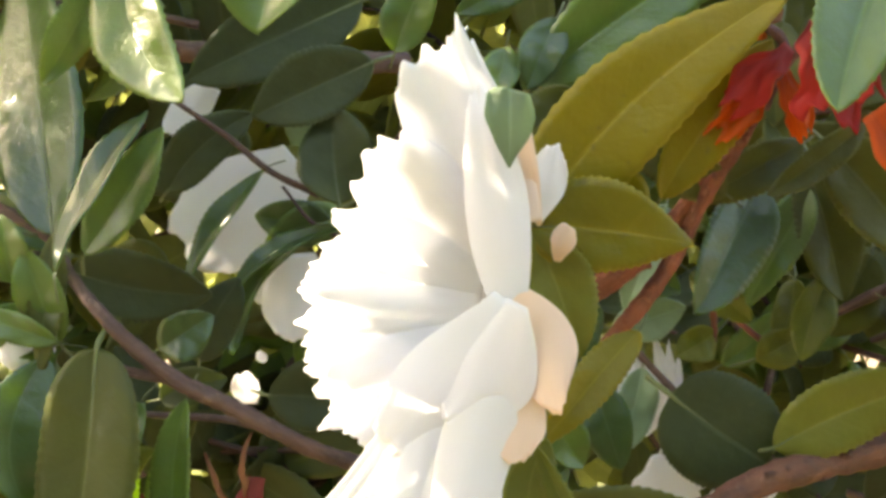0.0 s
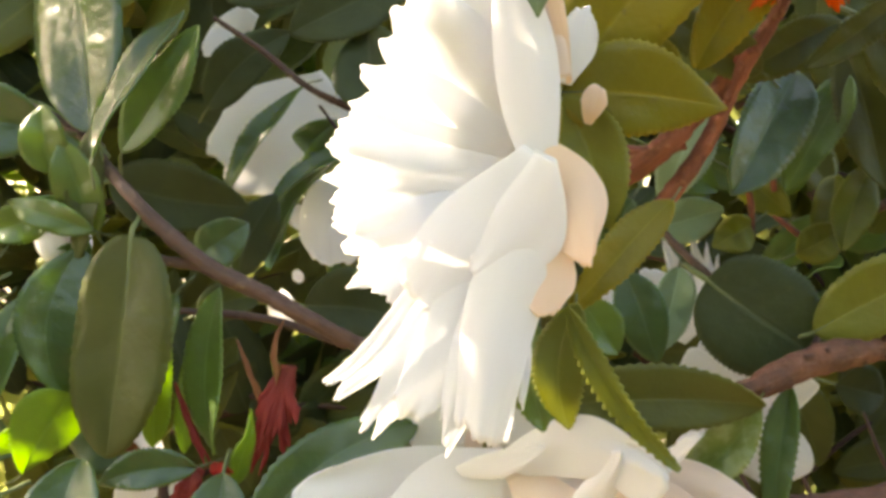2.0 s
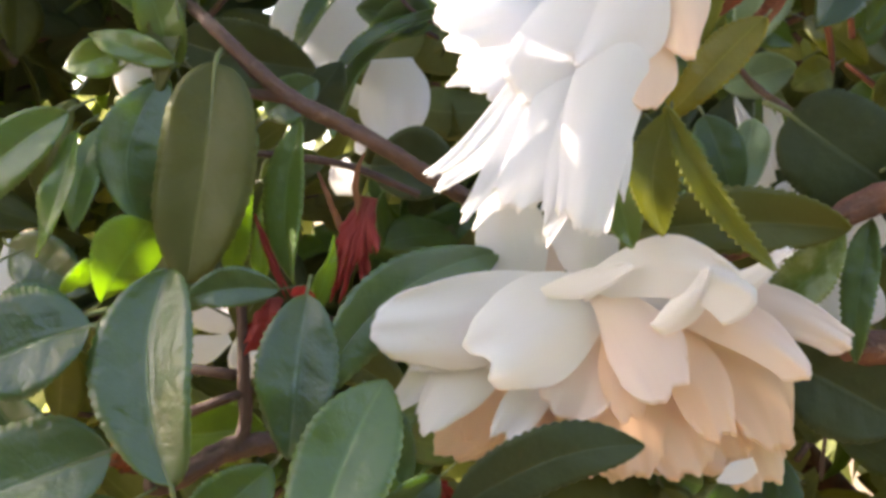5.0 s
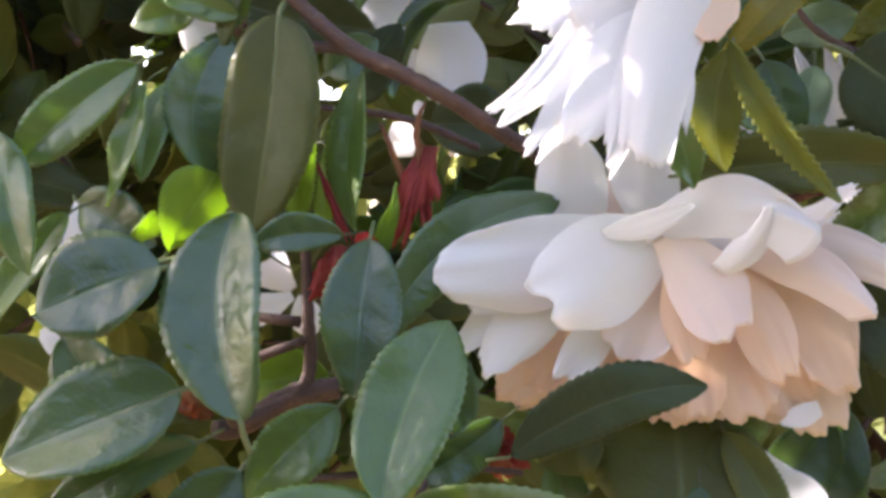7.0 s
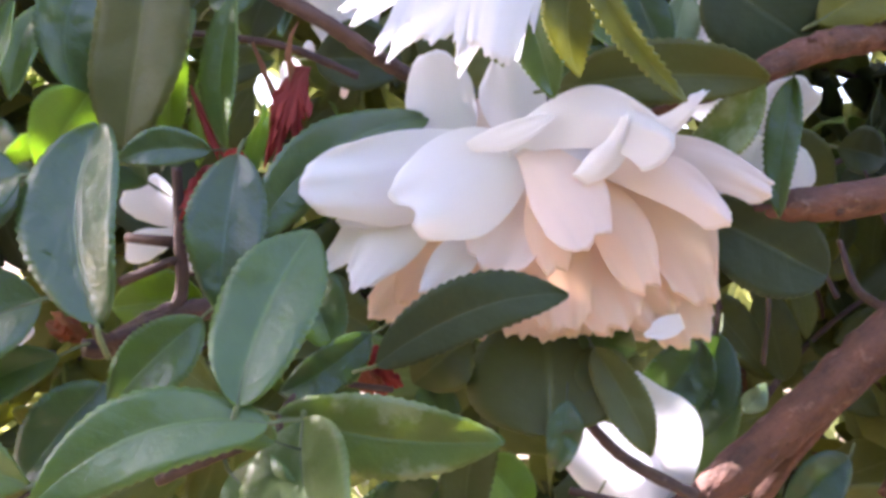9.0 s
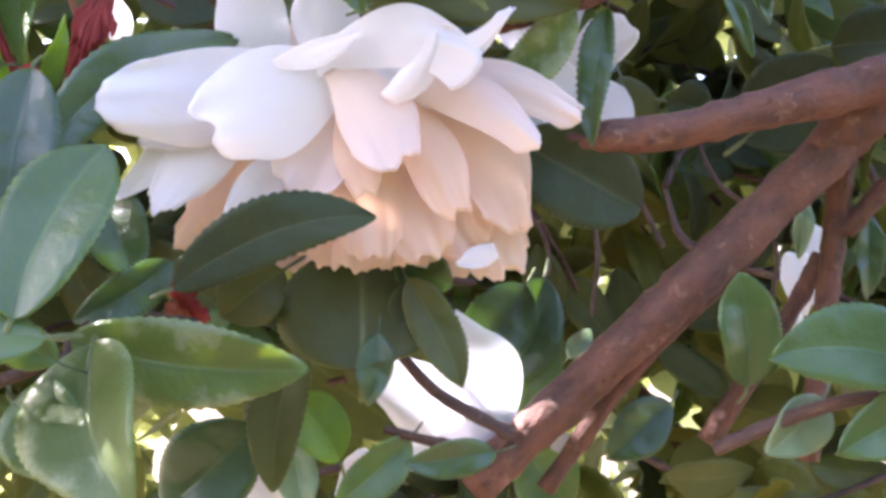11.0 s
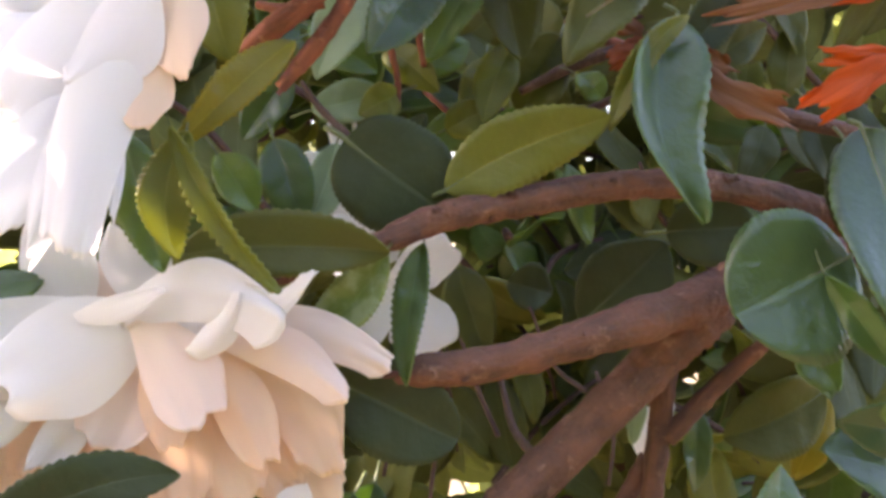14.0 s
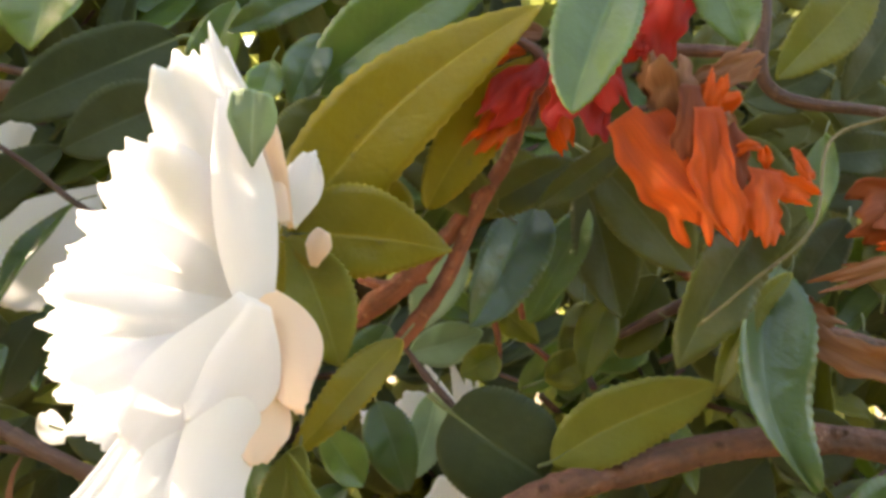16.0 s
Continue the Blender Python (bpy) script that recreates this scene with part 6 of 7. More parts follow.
petal(flower_seven, (-0.0065, 0.1745, 1.3306), (-0.0106, 0.1715, 1.3500), 0.0028, 0, -0.0004, 0.0008, jag=0, rnd=0.6, look_of="warm_lit")
petal(flower_seven, (-0.0063, 0.1895, 1.3319), (-0.0059, 0.1880, 1.3467), 0.0074, 0, 0.0006, 0.0008, jag=0, rnd=0.4, look_of="warm_lit")
petal(flower_seven, (-0.0030, 0.1800, 1.3244), (-0.0015, 0.1780, 1.3307), 0.0043, 0, 0.0000, 0.0008, jag=0, rnd=0.4, look_of="warm_lit")
flower_eight = thing("camellia_flower", (0.1131, 0.3000, 1.2137), "small white camellia flower far behind the branch", "flower", "camellia flowers")
petal(flower_eight, (0.1131, 0.3000, 1.2137), (0.1106, 0.3000, 1.2323), 0.0100, 0, 0.0000, 0.0013, jag=0.02)
petal(flower_eight, (0.1184, 0.3050, 1.2169), (0.1184, 0.3050, 1.2408), 0.0066, 0, 0.0000, 0.0013, jag=0.02, rnd=0.5)
petal(flower_eight, (0.1131, 0.3000, 1.2137), (0.1090, 0.3000, 1.2117), 0.0081, 0, 0.0000, 0.0013)
flower_nine = thing("camellia_flower", (-0.0254, 0.2350, 1.1730), "white camellia flower low among the leaves", "flower", "camellia flowers")
petal(flower_nine, (-0.0254, 0.2350, 1.1730), (-0.0349, 0.2320, 1.1797), 0.0111, 0, 0.0000, 0.0010)
petal(flower_nine, (-0.0230, 0.2360, 1.1728), (-0.0277, 0.2320, 1.1857), 0.0086, 0, 0.0000, 0.0010)
petal(flower_nine, (-0.0156, 0.2360, 1.1752), (-0.0082, 0.2320, 1.1858), 0.0074, 0, 0.0000, 0.0010, rnd=0.4)
flower_orange = thing("withered_flower", (0.0502, 0.1760, 1.3497), "withered bright orange camellia flower with crumpled petals", "withered flower", "withered flowers")
petal(flower_orange, (0.0502, 0.1760, 1.3497), (0.0639, 0.1690, 1.3296), 0.0115, 0, -0.0008, 0.0008, cup=0.1, jag=0.05, rnd=0.2, neck=0.6, ruffle=0.12, look_of="orange")
petal(flower_orange, (0.0557, 0.1780, 1.3506), (0.0614, 0.1730, 1.3342), 0.0088, 0, 0.0000, 0.0008, cup=0.1, jag=0.05, rnd=0.2, neck=0.6, ruffle=0.12, look_of="orange")
petal(flower_orange, (0.0639, 0.1720, 1.3505), (0.0639, 0.1670, 1.3288), 0.0079, 0, 0.0000, 0.0008, cup=0.1, jag=0.05, rnd=0.2, neck=0.6, ruffle=0.12, look_of="orange")
petal(flower_orange, (0.0624, 0.1750, 1.3549), (0.0602, 0.1720, 1.3399), 0.0058, 0, 0.0000, 0.0008, cup=0.1, jag=0.05, rnd=0.2, neck=0.6, ruffle=0.12, look_of="rust")
petal(flower_orange, (0.0689, 0.1770, 1.3489), (0.0701, 0.1740, 1.3367), 0.0055, 0, 0.0000, 0.0008, cup=0.1, jag=0.05, rnd=0.2, neck=0.6, ruffle=0.12, look_of="rust")
petal(flower_orange, (0.0734, 0.1720, 1.3398), (0.0710, 0.1670, 1.3275), 0.0070, 0, 0.0000, 0.0008, jag=0.04, rnd=0.15, neck=0.75, ruffle=0.1, look_of="orange")
petal(flower_orange, (0.0741, 0.1740, 1.3391), (0.0808, 0.1700, 1.3342), 0.0048, 0, 0.0000, 0.0008, jag=0.1, rnd=0.3, neck=0.6, ruffle=0.14, look_of="orange")
petal(flower_orange, (0.0747, 0.1740, 1.3401), (0.0735, 0.1720, 1.3435), 0.0025, 0, 0.0000, 0.0008, rnd=0.4, look_of="orange")
petal(flower_orange, (0.0744, 0.1740, 1.3432), (0.0694, 0.1730, 1.3433), 0.0021, 0, -0.0008, 0.0008, rnd=0.4, look_of="orange")
petal(flower_orange, (0.0808, 0.1780, 1.3443), (0.0834, 0.1760, 1.3378), 0.0026, 0, 0.0000, 0.0008, jag=0.1, rnd=0.6, look_of="orange")
petal(flower_orange, (0.0617, 0.1800, 1.3479), (0.0589, 0.1780, 1.3601), 0.0090, 0, 0.0000, 0.0008, cup=0.1, jag=0.05, rnd=0.2, neck=0.6, ruffle=0.12, look_of="withered")
petal(flower_orange, (0.0635, 0.1820, 1.3543), (0.0766, 0.1820, 1.3620), 0.0061, 0, 0.0000, 0.0008, cup=0.1, jag=0.05, rnd=0.2, neck=0.6, ruffle=0.12, look_of="withered")
petal(flower_orange, (0.0578, 0.1820, 1.3523), (0.0564, 0.1800, 1.3610), 0.0050, 0, 0.0000, 0.0008, cup=0.1, jag=0.05, rnd=0.2, neck=0.6, ruffle=0.12, look_of="withered")
petal(flower_orange, (0.0645, 0.1760, 1.3472), (0.0666, 0.1740, 1.3565), 0.0039, 0, 0.0000, 0.0008, cup=0.1, jag=0.05, rnd=0.2, neck=0.6, ruffle=0.12, look_of="orange")
petal(flower_orange, (0.0649, 0.1820, 1.3513), (0.0719, 0.1810, 1.3541), 0.0081, 0, 0.0000, 0.0008, cup=0.1, jag=0.05, rnd=0.2, neck=0.6, ruffle=0.12, look_of="orange")
petal(flower_orange, (0.0657, 0.1780, 1.3496), (0.0690, 0.1760, 1.3472), 0.0059, 0, 0.0000, 0.0008, cup=0.1, jag=0.05, rnd=0.2, neck=0.6, ruffle=0.12, look_of="withered")
flower_red = thing("withered_flower", (0.0431, 0.1840, 1.3660), "red and orange wilting camellia flower under a pale leaf", "withered flower", "withered flowers")
petal(flower_red, (0.0431, 0.1840, 1.3660), (0.0446, 0.1800, 1.3476), 0.0126, 0, 0.0000, 0.0008, jag=0.06, ruffle=0.08, look_of="red")
petal(flower_red, (0.0470, 0.1830, 1.3637), (0.0499, 0.1790, 1.3518), 0.0070, 0, 0.0000, 0.0008, jag=0.06, ruffle=0.08, look_of="red")
petal(flower_red, (0.0389, 0.1870, 1.3616), (0.0273, 0.1840, 1.3512), 0.0076, 0, 0.0000, 0.0008, jag=0.06, ruffle=0.1, look_of="red")
petal(flower_red, (0.0381, 0.1890, 1.3599), (0.0261, 0.1860, 1.3457), 0.0062, 0, 0.0000, 0.0008, jag=0.08, ruffle=0.1, look_of="orange")
petal(flower_red, (0.0590, 0.1900, 1.3596), (0.0633, 0.1870, 1.3763), 0.0094, 0, 0.0000, 0.0008, jag=0.08, ruffle=0.1, look_of="red")
petal(flower_red, (0.0537, 0.1900, 1.3623), (0.0565, 0.1880, 1.3671), 0.0063, 0, 0.0000, 0.0008, jag=0.1, ruffle=0.1, look_of="red")
petal(flower_red, (0.0357, 0.1900, 1.3644), (0.0236, 0.1900, 1.3633), 0.0052, 0, 0.0000, 0.0008, jag=0.1, ruffle=0.12, look_of="orange")
petal(flower_red, (0.0392, 0.1930, 1.3597), (0.0429, 0.1910, 1.3460), 0.0053, 0, 0.0000, 0.0008, jag=0.1, ruffle=0.12, look_of="orange")
petal(flower_red, (0.0392, 0.1920, 1.3680), (0.0307, 0.1920, 1.3702), 0.0064, 0, 0.0000, 0.0008, jag=0.1, ruffle=0.12, look_of="withered")
flower_red_left = thing("withered_flower", (-0.0606, 0.2080, 1.2801), "dark red wilted petals hanging beside a twig", "withered flower", "withered flowers")
petal(flower_red_left, (-0.0606, 0.2080, 1.2801), (-0.0664, 0.2045, 1.2606), 0.0038, 0, -0.0004, 0.0009, cup=0.4, jag=0.16, rnd=0.6, neck=0.6, ruffle=0.2, look_of="red_dark")
petal(flower_red_left, (-0.0599, 0.2080, 1.2796), (-0.0646, 0.2045, 1.2647), 0.0034, 0, -0.0004, 0.0009, cup=0.4, jag=0.16, rnd=0.6, neck=0.6, ruffle=0.2, look_of="red_dark")
petal(flower_red_left, (-0.0594, 0.2080, 1.2801), (-0.0618, 0.2045, 1.2664), 0.0034, 0, -0.0004, 0.0009, cup=0.4, jag=0.16, rnd=0.6, neck=0.6, ruffle=0.2, look_of="red_dark")
petal(flower_red_left, (-0.0606, 0.2080, 1.2796), (-0.0587, 0.2045, 1.2692), 0.0029, 0, -0.0004, 0.0009, cup=0.4, jag=0.16, rnd=0.6, neck=0.6, ruffle=0.2, look_of="red_dark")
petal(flower_red_left, (-0.0615, 0.2080, 1.2790), (-0.0655, 0.2045, 1.2680), 0.0034, 0, -0.0004, 0.0009, cup=0.4, jag=0.16, rnd=0.6, neck=0.6, ruffle=0.2, look_of="red_dark")
petal(flower_red_left, (-0.0623, 0.2080, 1.2790), (-0.0601, 0.2045, 1.2630), 0.0027, 0, -0.0004, 0.0009, cup=0.4, jag=0.16, rnd=0.6, neck=0.6, ruffle=0.2, look_of="red_dark")
petal(flower_red_left, (-0.0706, 0.2080, 1.2852), (-0.0648, 0.2060, 1.2724), 0.0014, 0, 0.0000, 0.0009, rnd=0.6, look_of="withered")
petal(flower_red_left, (-0.0611, 0.2080, 1.2892), (-0.0623, 0.2060, 1.2780), 0.0013, 0, -0.0011, 0.0009, rnd=0.6, look_of="withered")
petal(flower_red_left, (-0.0740, 0.2000, 1.2621), (-0.0700, 0.1990, 1.2596), 0.0037, 0, 0.0000, 0.0009, jag=0.15, look_of="red")
petal(flower_red_left, (-0.0775, 0.2060, 1.2599), (-0.0838, 0.2040, 1.2500), 0.0052, 0, 0.0000, 0.0009, jag=0.2, ruffle=0.2, look_of="red_dark")
petal(flower_red_left, (-0.0787, 0.2060, 1.2599), (-0.0799, 0.2040, 1.2540), 0.0045, 0, 0.0000, 0.0009, jag=0.2, ruffle=0.2, look_of="red_dark")
petal(flower_red_left, (-0.0836, 0.2090, 1.2767), (-0.0769, 0.2060, 1.2616), 0.0018, 0, 0.0000, 0.0009, rnd=0.6, look_of="red_dark")
petal(flower_red_left, (-0.0947, 0.2060, 1.2660), (-0.0893, 0.2040, 1.2637), 0.0020, 0, 0.0000, 0.0009, rnd=0.6, look_of="withered")
flower_ten = thing("camellia_flower", (-0.0990, 0.2520, 1.2495), "white camellia flower glimpsed behind the glossy leaf", "flower", "camellia flowers")
petal(flower_ten, (-0.0990, 0.2520, 1.2495), (-0.1122, 0.2500, 1.2582), 0.0097, 0, 0.0000, 0.0011)
petal(flower_ten, (-0.0995, 0.2540, 1.2488), (-0.1076, 0.2500, 1.2605), 0.0084, 0, 0.0000, 0.0011)
petal(flower_ten, (-0.0990, 0.2520, 1.2474), (-0.1118, 0.2500, 1.2418), 0.0078, 0, 0.0000, 0.0011)
petal(flower_ten, (-0.0972, 0.2560, 1.2475), (-0.0952, 0.2540, 1.2376), 0.0085, 0, 0.0000, 0.0011)
flower_eleven = thing("camellia_flower", (-0.1599, 0.2500, 1.2401), "white camellia petals glimpsed at the edge of the leaves", "flower", "camellia flowers")
petal(flower_eleven, (-0.1599, 0.2500, 1.2401), (-0.1511, 0.2500, 1.2707), 0.0070, 0, 0.0000, 0.0011)
petal(flower_eleven, (-0.1629, 0.2500, 1.2373), (-0.1483, 0.2500, 1.2402), 0.0065, 0, 0.0000, 0.0011, rnd=0.4)
petal(flower_eleven, (-0.1629, 0.2500, 1.2373), (-0.1542, 0.2500, 1.2331), 0.0065, 0, 0.0000, 0.0011, rnd=0.4)
petal(flower_eleven, (-0.1426, 0.2500, 1.2192), (-0.1354, 0.2500, 1.2249), 0.0064, 0, 0.0000, 0.0011, rnd=0.4)
flower_brown = thing("withered_flower", (0.0892, 0.2060, 1.3140), "dried brown camellia flower on a red-brown shoot", "withered flower", "withered flowers")
petal(flower_brown, (0.0892, 0.2060, 1.3140), (0.1108, 0.2020, 1.3024), 0.0074, 0, -0.0009, 0.0009, jag=0.04, rnd=0.3, neck=0.5, ruffle=0.14, look_of="withered")
petal(flower_brown, (0.0835, 0.2120, 1.3211), (0.0713, 0.2100, 1.3242), 0.0054, 0, 0.0000, 0.0009, jag=0.04, rnd=0.3, neck=0.5, ruffle=0.14, look_of="withered")
petal(flower_brown, (0.0835, 0.2120, 1.3200), (0.0942, 0.2080, 1.3161), 0.0063, 0, 0.0000, 0.0009, jag=0.04, rnd=0.3, neck=0.5, ruffle=0.14, look_of="withered")
petal(flower_brown, (0.0835, 0.2120, 1.3200), (0.0762, 0.2100, 1.3134), 0.0051, 0, 0.0000, 0.0009, jag=0.04, rnd=0.3, neck=0.5, ruffle=0.14, look_of="rust")
petal(flower_brown, (0.0767, 0.2100, 1.3230), (0.0779, 0.2080, 1.3267), 0.0039, 0, 0.0000, 0.0009, jag=0.04, rnd=0.3, neck=0.5, ruffle=0.14, look_of="rust")
petal(flower_brown, (0.0889, 0.2100, 1.3174), (0.1011, 0.2070, 1.3126), 0.0058, 0, 0.0000, 0.0009, jag=0.04, rnd=0.3, neck=0.5, ruffle=0.14, look_of="withered")
flower_litter = thing("withered_flower", (-0.1060, 0.2100, 1.2243), "dry brown and red petals caught on a stem", "withered flower", "withered flowers")
petal(flower_litter, (-0.1060, 0.2100, 1.2243), (-0.1128, 0.2080, 1.2285), 0.0052, 0, 0.0000, 0.0009, jag=0.04, rnd=0.3, neck=0.5, ruffle=0.14, look_of="withered")
petal(flower_litter, (-0.1078, 0.2100, 1.2284), (-0.1113, 0.2080, 1.2250), 0.0047, 0, 0.0000, 0.0009, jag=0.04, rnd=0.3, neck=0.5, ruffle=0.14, look_of="rust")
petal(flower_litter, (-0.0465, 0.2120, 1.2196), (-0.0417, 0.2100, 1.2141), 0.0058, 0, 0.0000, 0.0009, jag=0.04, rnd=0.3, neck=0.5, ruffle=0.14, look_of="red_dark")
petal(flower_litter, (-0.0481, 0.2100, 1.2186), (-0.0450, 0.2080, 1.2132), 0.0046, 0, 0.0000, 0.0009, jag=0.04, rnd=0.3, neck=0.5, ruffle=0.14, look_of="rust")
petal(flower_litter, (-0.0430, 0.2120, 1.2196), (-0.0481, 0.2100, 1.2221), 0.0046, 0, 0.0000, 0.0009, jag=0.04, rnd=0.3, neck=0.5, ruffle=0.14, look_of="red_dark")
flower_orange_right = thing("withered_flower", (0.1333, 0.2000, 1.3147), "withered orange and brown petals on a rough stem", "withered flower", "withered flowers")
petal(flower_orange_right, (0.1333, 0.2000, 1.3147), (0.1131, 0.1970, 1.3036), 0.0080, 0, 0.0000, 0.0009, jag=0.06, rnd=0.4, neck=0.5, ruffle=0.15, look_of="orange")
petal(flower_orange_right, (0.1320, 0.2000, 1.3159), (0.1162, 0.1980, 1.3141), 0.0046, 0, 0.0000, 0.0009, jag=0.06, rnd=0.4, ruffle=0.15, look_of="orange")
petal(flower_orange_right, (0.1350, 0.2050, 1.3367), (0.1088, 0.2000, 1.3301), 0.0127, 0, 0.0000, 0.0009, jag=0.05, neck=0.5, ruffle=0.15, look_of="rust")
petal(flower_orange_right, (0.1324, 0.2070, 1.3418), (0.1030, 0.2030, 1.3317), 0.0140, 0, 0.0000, 0.0009, jag=0.05, neck=0.5, ruffle=0.15, look_of="rust")
petal(flower_orange_right, (0.1333, 0.2000, 1.3286), (0.1078, 0.1980, 1.3263), 0.0057, 0, 0.0000, 0.0009, jag=0.06, ruffle=0.15, look_of="orange")
petal(flower_orange_right, (0.1247, 0.1980, 1.3279), (0.0941, 0.1950, 1.3208), 0.0045, 0, 0.0000, 0.0009, jag=0.06, rnd=0.5, ruffle=0.15, look_of="withered")
petal(flower_orange_right, (0.1401, 0.2200, 1.2846), (0.1320, 0.2200, 1.2833), 0.0101, 0, 0.0000, 0.0010, look_of="withered")

# ---- bark scars ----
rng = np.random.default_rng(31)
for branch, a, b, wide, many in ((main_a, (0.036, 0.204, 1.2573), (0.0995, 0.215, 1.2700), 0.0036, 12), (main_b, (0.020, 0.219, 1.1940), (0.082, 0.219, 1.2520), 0.0046, 16), (main_c, (0.0317, 0.199, 1.2790), (0.094, 0.209, 1.2960), 0.0028, 10)):
    a, b = np.array(a), np.array(b)
    for k in range(many):
        t = (k + rng.uniform(0, 1)) / many
        out = np.array((rng.uniform(-0.5, 0.5), -1.0, rng.uniform(-0.8, 0.9)))
        out /= np.linalg.norm(out)
        flake(branch, STEMS[branch.name](t) + out * wide * 0.98, out, b - a, rng.uniform(0.0012, 0.0030))
    for t in (0.22, 0.47, 0.74):
        out = np.array((0.1, -0.8, rng.choice([-0.6, 0.7])))
        knot(branch, STEMS[branch.name](t) + out * wide * 0.75, rng.uniform(0.0009, 0.0017))

for k in range(30):
    q = (k + rng.uniform(0, 1)) / 30
    out = np.array((rng.uniform(-0.9, 0.9), -1.0, rng.uniform(-0.9, 0.9)))
    out /= np.linalg.norm(out)
    line = STEMS[upper_right.name](min(1, q + 0.05)) - STEMS[upper_right.name](max(0, q - 0.05))
    flake(upper_right, STEMS[upper_right.name](q) + out * 0.0014, out, line, rng.uniform(0.0010, 0.0024), "red_twig")

# ---- bud ----
bud = thing("camellia_bud", (-0.1098, 0.219, 1.3062), "plump cream-white camellia bud among the leaves", "flower bud")
turn, rise = np.meshgrid(np.linspace(0, 2 * np.pi, 22), np.linspace(0.03, 0.97, 12))
wide = 0.0056 * np.sin(np.pi * rise ** 0.8) ** 0.75 * (1 + 0.02 * np.sin(3 * turn + 4 * rise))
body = np.stack([wide * np.cos(turn) - 0.001 * rise, wide * np.sin(turn), (rise - 0.5) * 0.0142], 2)
part("bud_petals", solid("bud_petals", body, 0.0003, PETAL["petal"]), bud)
for k in range(4):
    q = k * 1.57
    at = (-0.1095 + 0.001 * math.cos(q), 0.219 + 0.001 * math.sin(q), 1.2989)
    petal(bud, at, (at[0] + 0.0055 * math.cos(q), at[1] + 0.0055 * math.sin(q), at[2] + 0.002), 0.005, 0, 0, 0.001, 0.4, look_of="sepal", nu=8, nv=9)


# ---- the rest of the shrub and the ground ----
def spray(seed, look_of, count_of=9, size=0.042):
    """A short twig with alternate leaves, to be repeated deeper in the shrub."""
    rng = np.random.default_rng(seed)
    t = thing("leafy_twig", (0, 0, 0), "shaded camellia twig deeper in the shrub", "twig", "twigs deeper in the shrub")
    line = [np.array((0, 0, 0)), np.array((0.035, 0.004, 0.006)), np.array((0.07, -0.004, 0.004)), np.array((0.10, 0, -0.006))]
    part("stem", tube("stem", line, [0.0016, 0.0014, 0.0011, 0.0007], BARK["twig"], 7), t)
    for i in range(count_of):
        at = np.array((0.012 + 0.09 * i / count_of, 0, 0))
        way = np.array((rng.uniform(0.3, 0.9), rng.uniform(-0.6, 0.5), rng.uniform(-1.1, 0.5) if i % 2 else rng.uniform(-0.2, 1.0)))
        way *= size * rng.uniform(0.75, 1.15) / np.linalg.norm(way)
        axis = frame_of(at, at + way, rng.uniform(-40, 40))
        me, rib = leaf_mesh(axis, size * rng.uniform(0.40, 0.5), 0, size * rng.uniform(-.05, .12), 0.2, 0.62, 0.75, 1.0, 0.5, LEAF[look_of], seed * 50 + i, 31, 7)
        part("leaf", me, t, at)
    return t


rng = np.random.default_rng(5)
first = [spray(1, "shadowed"), spray(2, "mid"), spray(3, "olive_dark"), spray(4, "under"), spray(6, "olive_green")]
spots = []
for y, nx, nz in ((0.39, 10, 8), (0.45, 10, 7), (0.52, 9, 7)):
    for i in range(nx):
        for j in range(nz):
            spots.append((-(0.2 + y * 0.35) + (0.4 + y * 0.7) * (i + rng.uniform(0, 1)) / nx, y + rng.uniform(-0.02, 0.035), 1.14 + (0.38) * (j + rng.uniform(0, 1)) / nz))
for k, (x, y, z) in enumerate(spots):
    if k < len(first):
        ob = first[k]
        ob.matrix_basis = pose(x, y, z, rng.uniform(-40, 40), rng.uniform(-50, 50), rng.uniform(-40, 220))
    else:
        ob = copy_thing(first[k % len(first)], pose(x, y, z, rng.uniform(-40, 40), rng.uniform(-50, 50), rng.uniform(-40, 220)))


def foliage(name, label, places, size, mat, seed):
    """Many small bent leaves in one mesh, for the uncountable mass of the shrub."""
    rng = np.random.default_rng(seed)
    p = np.array(places)[:, None]
    a, s = rng.normal(size=(len(p), 1, 3)), rng.normal(size=(len(p), 1, 3))
    a /= np.linalg.norm(a, axis=2, keepdims=True)
    s = np.cross(a, s)
    s /= np.linalg.norm(s, axis=2, keepdims=True)
    n = np.cross(a, s)
    ln = size * rng.uniform(0.7, 1.25, size=(len(p), 1, 1))
    u = np.repeat((0, 0.25, 0.55, 0.8, 1), 3)[None, :, None]
    h = np.repeat((0.02, 0.8, 1.0, 0.6, 0.02), 3)[None, :, None]
    v = np.tile((-1, 0, 1), 5)[None, :, None]
    w = ln * 0.24
    verts = p + a * ln * u + s * w * h * v + n * w * (0.18 * np.abs(v) * h + 0.25 * np.sin(3 * u))
    one = np.array([(i * 3 + j, i * 3 + j + 3, i * 3 + j + 4, i * 3 + j + 1) for i in range(4) for j in range(2)])
    faces = (one[None] + 15 * np.arange(len(p))[:, None, None]).reshape(-1, 4)
    uv = np.stack([u[0, :, 0], 0.5 + v[0, :, 0] / 2], 1)
    me = bpy.data.meshes.new(name)
    me.from_pydata(verts.reshape(-1, 3).tolist(), [], faces.tolist())
    me.uv_layers.new(name="UVMap").data.foreach_set("uv", np.tile(uv[one.ravel()], (len(p), 1)).ravel())
    me.polygons.foreach_set("use_smooth", [True] * len(faces))
    me.materials.append(mat)
    return tagged(new(name, me), label, "foliage", kind="stuff")


# the depth of the shrub behind, rounded like a bush and reaching down to the ground
r = np.random.default_rng(11)
back = []
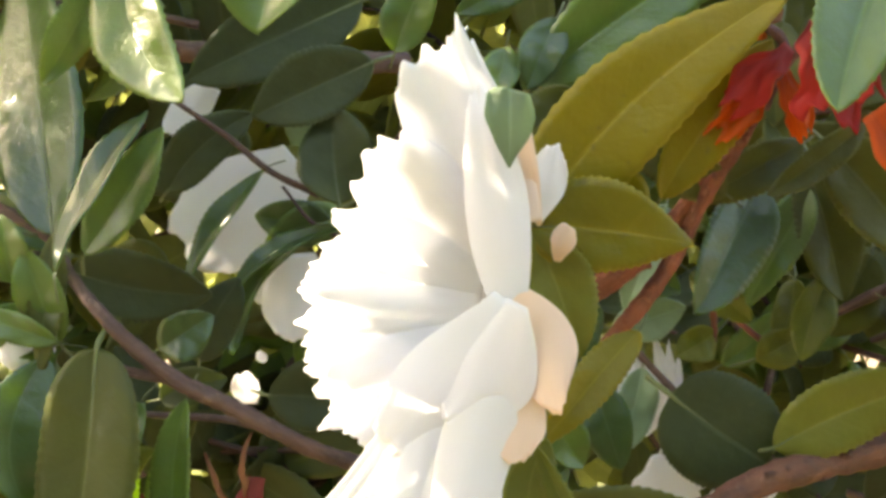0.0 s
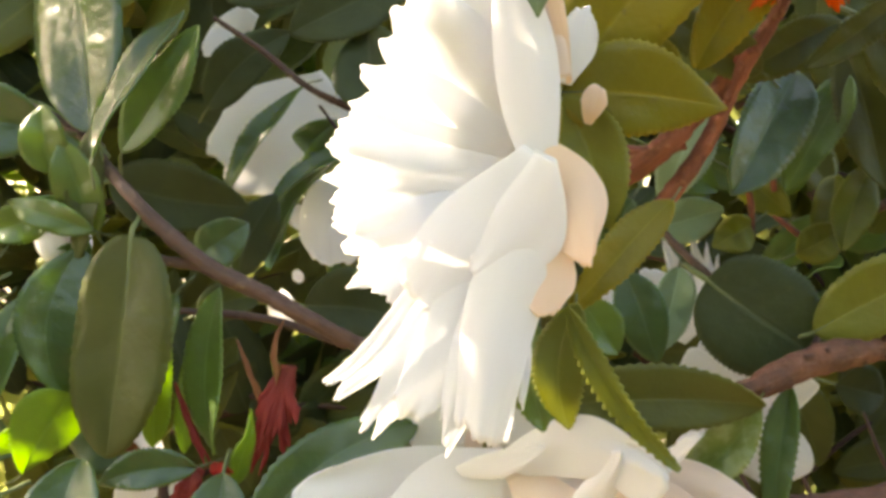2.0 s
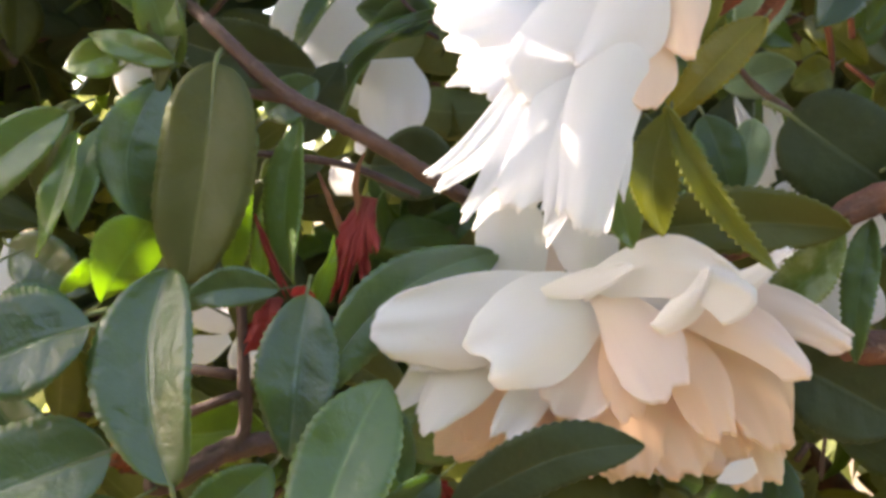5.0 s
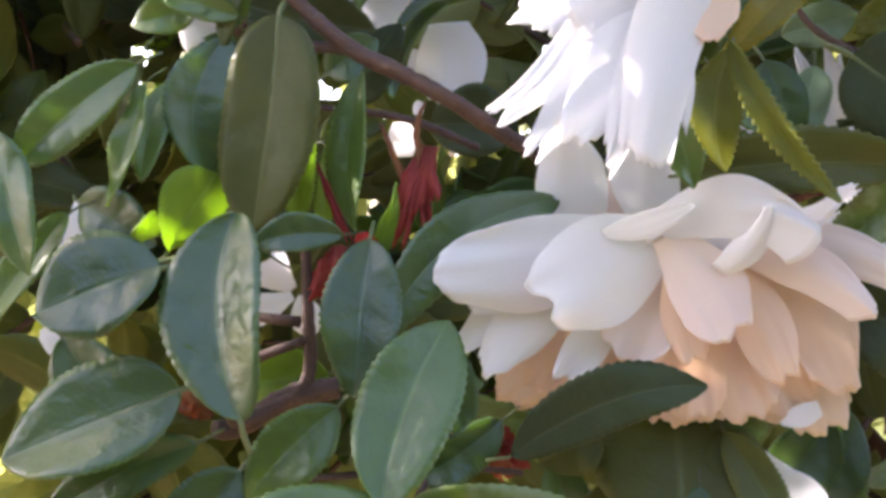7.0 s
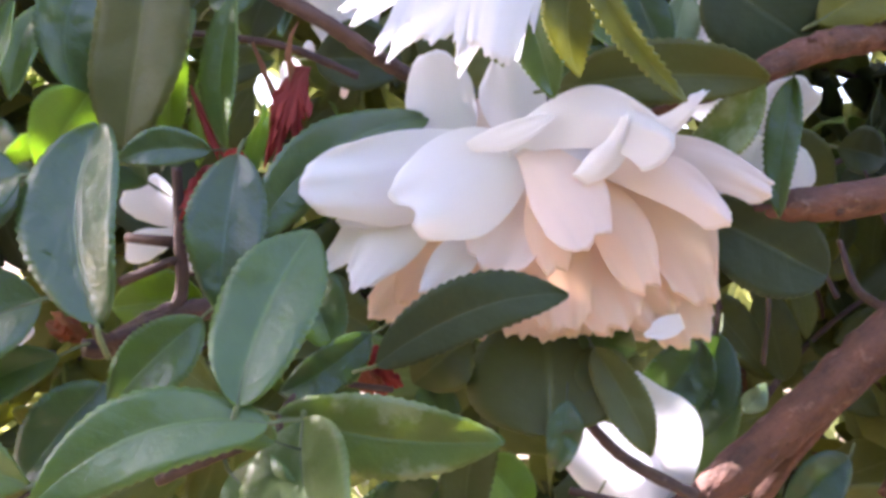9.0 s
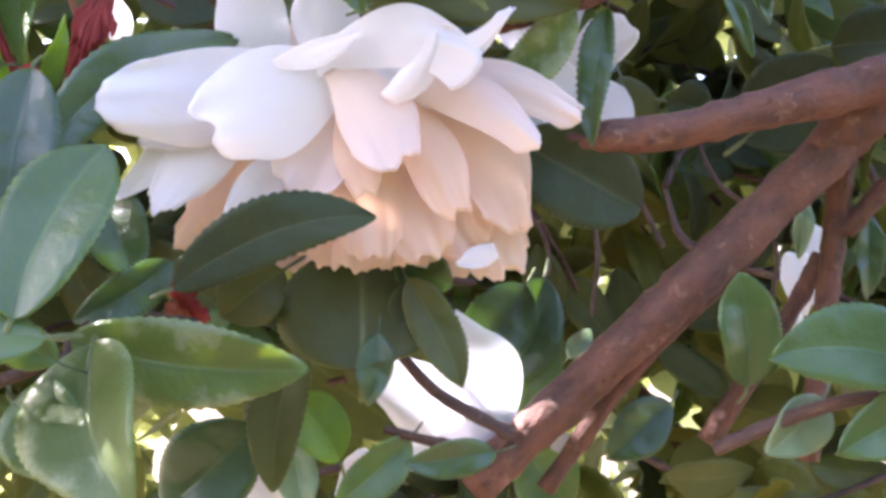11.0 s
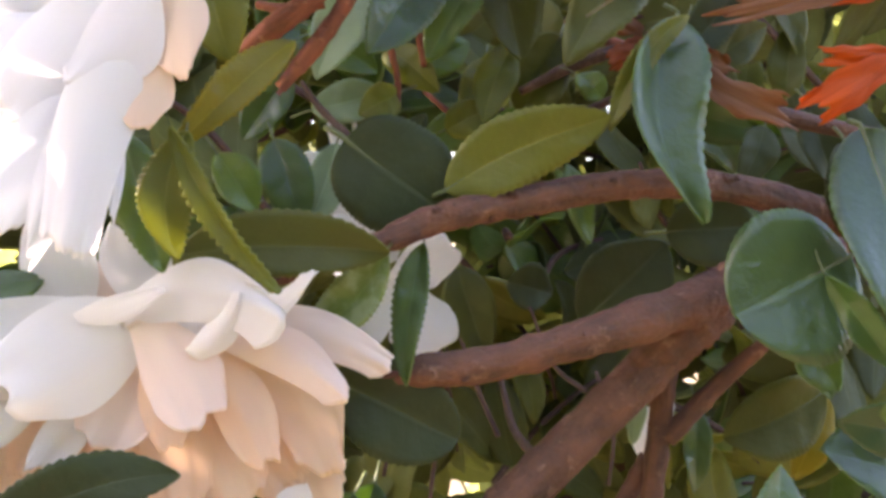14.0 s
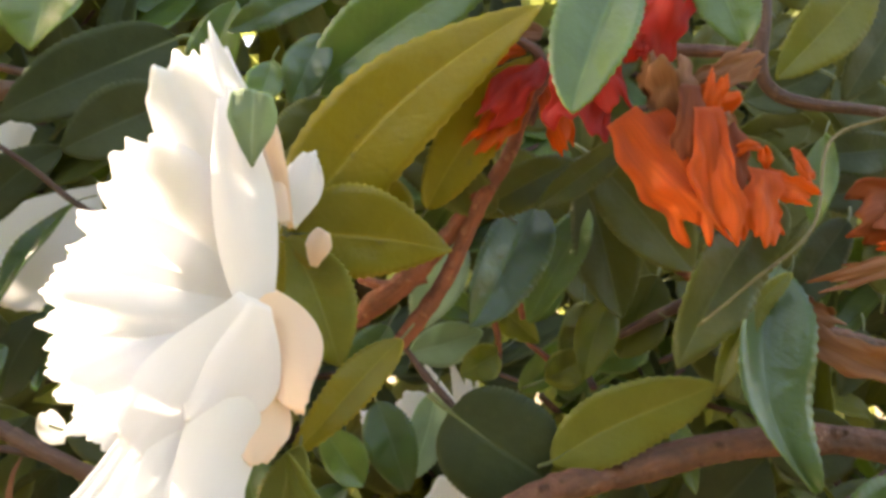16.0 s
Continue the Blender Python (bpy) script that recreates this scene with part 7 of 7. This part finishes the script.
while len(back) < 9300:
    q = np.array((r.uniform(-1.0, 1.0), r.uniform(0.48, 1.20), r.uniform(0.12, 2.1)))
    near = 0.45 < q[1] < 0.95 and 0.8 < q[2] < 1.8 and abs(q[0]) < 0.75
    if ((q[0] / 0.98) ** 2 + ((q[1] - 0.75) / 0.8) ** 2 + ((q[2] - 1.05) / (0.80 if q[2] > 1.05 else 1.05)) ** 2 < 1) and (near or r.uniform(0, 1) < 0.45):
        back.append(q)
foliage("shrub_foliage", "dense dark camellia foliage deep in the shrub", back, 0.062, LEAF["under"], 12)

# the trunk that the branches spring from
trunk = thing("shrub_trunk", (0.34, 0.62, 0), "smooth grey-brown camellia trunk standing in the soil", "trunk")
for line, rad in (([(0, 0, -0.05), (-0.02, -0.03, 0.4), (-0.05, -0.14, 0.85), (-0.10, -0.28, 1.20)], [0.034, 0.027, 0.020, 0.009]),
                  ([(-0.03, -0.06, 0.55), (-0.10, 0.02, 1.0), (-0.2, 0.1, 1.5)], [0.022, 0.017, 0.008]),
                  ([(0, 0, 0.25), (0.12, 0.08, 0.8), (0.2, 0.12, 1.5)], [0.024, 0.018, 0.008]),
                  # this limb is added to carry the unseen sun-blocking leaves
                  ([(-0.10, 0.06, 1.05), (-0.45, 0.14, 1.42), (-0.74, -0.24, 1.56)], [0.015, 0.010, 0.005]),
                  ([(-0.10, -0.28, 1.20), (-0.15, -0.34, 1.26), (-0.20, -0.375, 1.285)], [0.009, 0.007, 0.005])):
    part("limb", tube("limb", line, rad, BARK["bark"], 14, 0.03, np.random.default_rng(3)), trunk)

# unseen leaves added to block the sun, with gaps aimed at lit flowers
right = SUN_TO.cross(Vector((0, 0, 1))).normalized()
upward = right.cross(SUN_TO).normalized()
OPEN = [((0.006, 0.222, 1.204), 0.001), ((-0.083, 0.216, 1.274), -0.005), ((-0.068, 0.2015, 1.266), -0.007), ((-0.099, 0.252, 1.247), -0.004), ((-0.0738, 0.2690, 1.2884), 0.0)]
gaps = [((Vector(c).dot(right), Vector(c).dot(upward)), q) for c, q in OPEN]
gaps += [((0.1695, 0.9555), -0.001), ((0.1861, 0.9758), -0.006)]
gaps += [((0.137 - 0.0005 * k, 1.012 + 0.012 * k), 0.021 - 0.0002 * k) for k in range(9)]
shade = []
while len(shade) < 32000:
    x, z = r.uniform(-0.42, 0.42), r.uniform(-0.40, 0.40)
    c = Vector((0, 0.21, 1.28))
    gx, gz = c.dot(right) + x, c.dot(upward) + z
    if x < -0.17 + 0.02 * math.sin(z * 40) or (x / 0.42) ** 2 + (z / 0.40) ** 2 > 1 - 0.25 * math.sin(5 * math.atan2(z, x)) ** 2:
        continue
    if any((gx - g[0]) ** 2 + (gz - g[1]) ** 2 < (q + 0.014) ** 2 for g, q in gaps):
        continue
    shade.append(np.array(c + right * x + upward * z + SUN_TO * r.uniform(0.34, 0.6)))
foliage("sunny_side_foliage", "unseen camellia leaves added to block the sun, with gaps left open", shade, 0.018, LEAF["lighter"], 13)

# unseen foliage added behind the camera to darken what the leaves reflect
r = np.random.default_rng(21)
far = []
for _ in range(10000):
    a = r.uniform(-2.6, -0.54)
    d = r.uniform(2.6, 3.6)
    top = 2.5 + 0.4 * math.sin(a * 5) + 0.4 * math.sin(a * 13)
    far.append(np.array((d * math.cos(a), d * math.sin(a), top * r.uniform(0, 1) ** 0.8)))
foliage("garden_hedge", "unseen foliage added to darken the reflections in the leaves", far, 0.22, LEAF["mid"], 22)

# ground
m, n, l = material("soil_and_litter")
obj = n.new("ShaderNodeTexCoord").outputs["Object"]
b = n.new("ShaderNodeBsdfPrincipled")
l.new(mixed(n, l, "MIX", (0.09, 0.06, 0.04), (0.16, 0.12, 0.06), noisy(n, l, obj, 6.0, 6.0)), b.inputs["Base Color"])
b.inputs["Roughness"].default_value = 0.95
l.new(b.outputs[0], n.new("ShaderNodeOutputMaterial").inputs[0])
me = bpy.data.meshes.new("ground")
me.from_pydata([(-400, -400, 0), (400, -400, 0), (400, 400, 0), (-400, 400, 0)], [], [(0, 1, 2, 3)])
me.materials.append(m)
tagged(new("ground", me), "bare soil with leaf litter under the shrub", "ground", kind="structure")
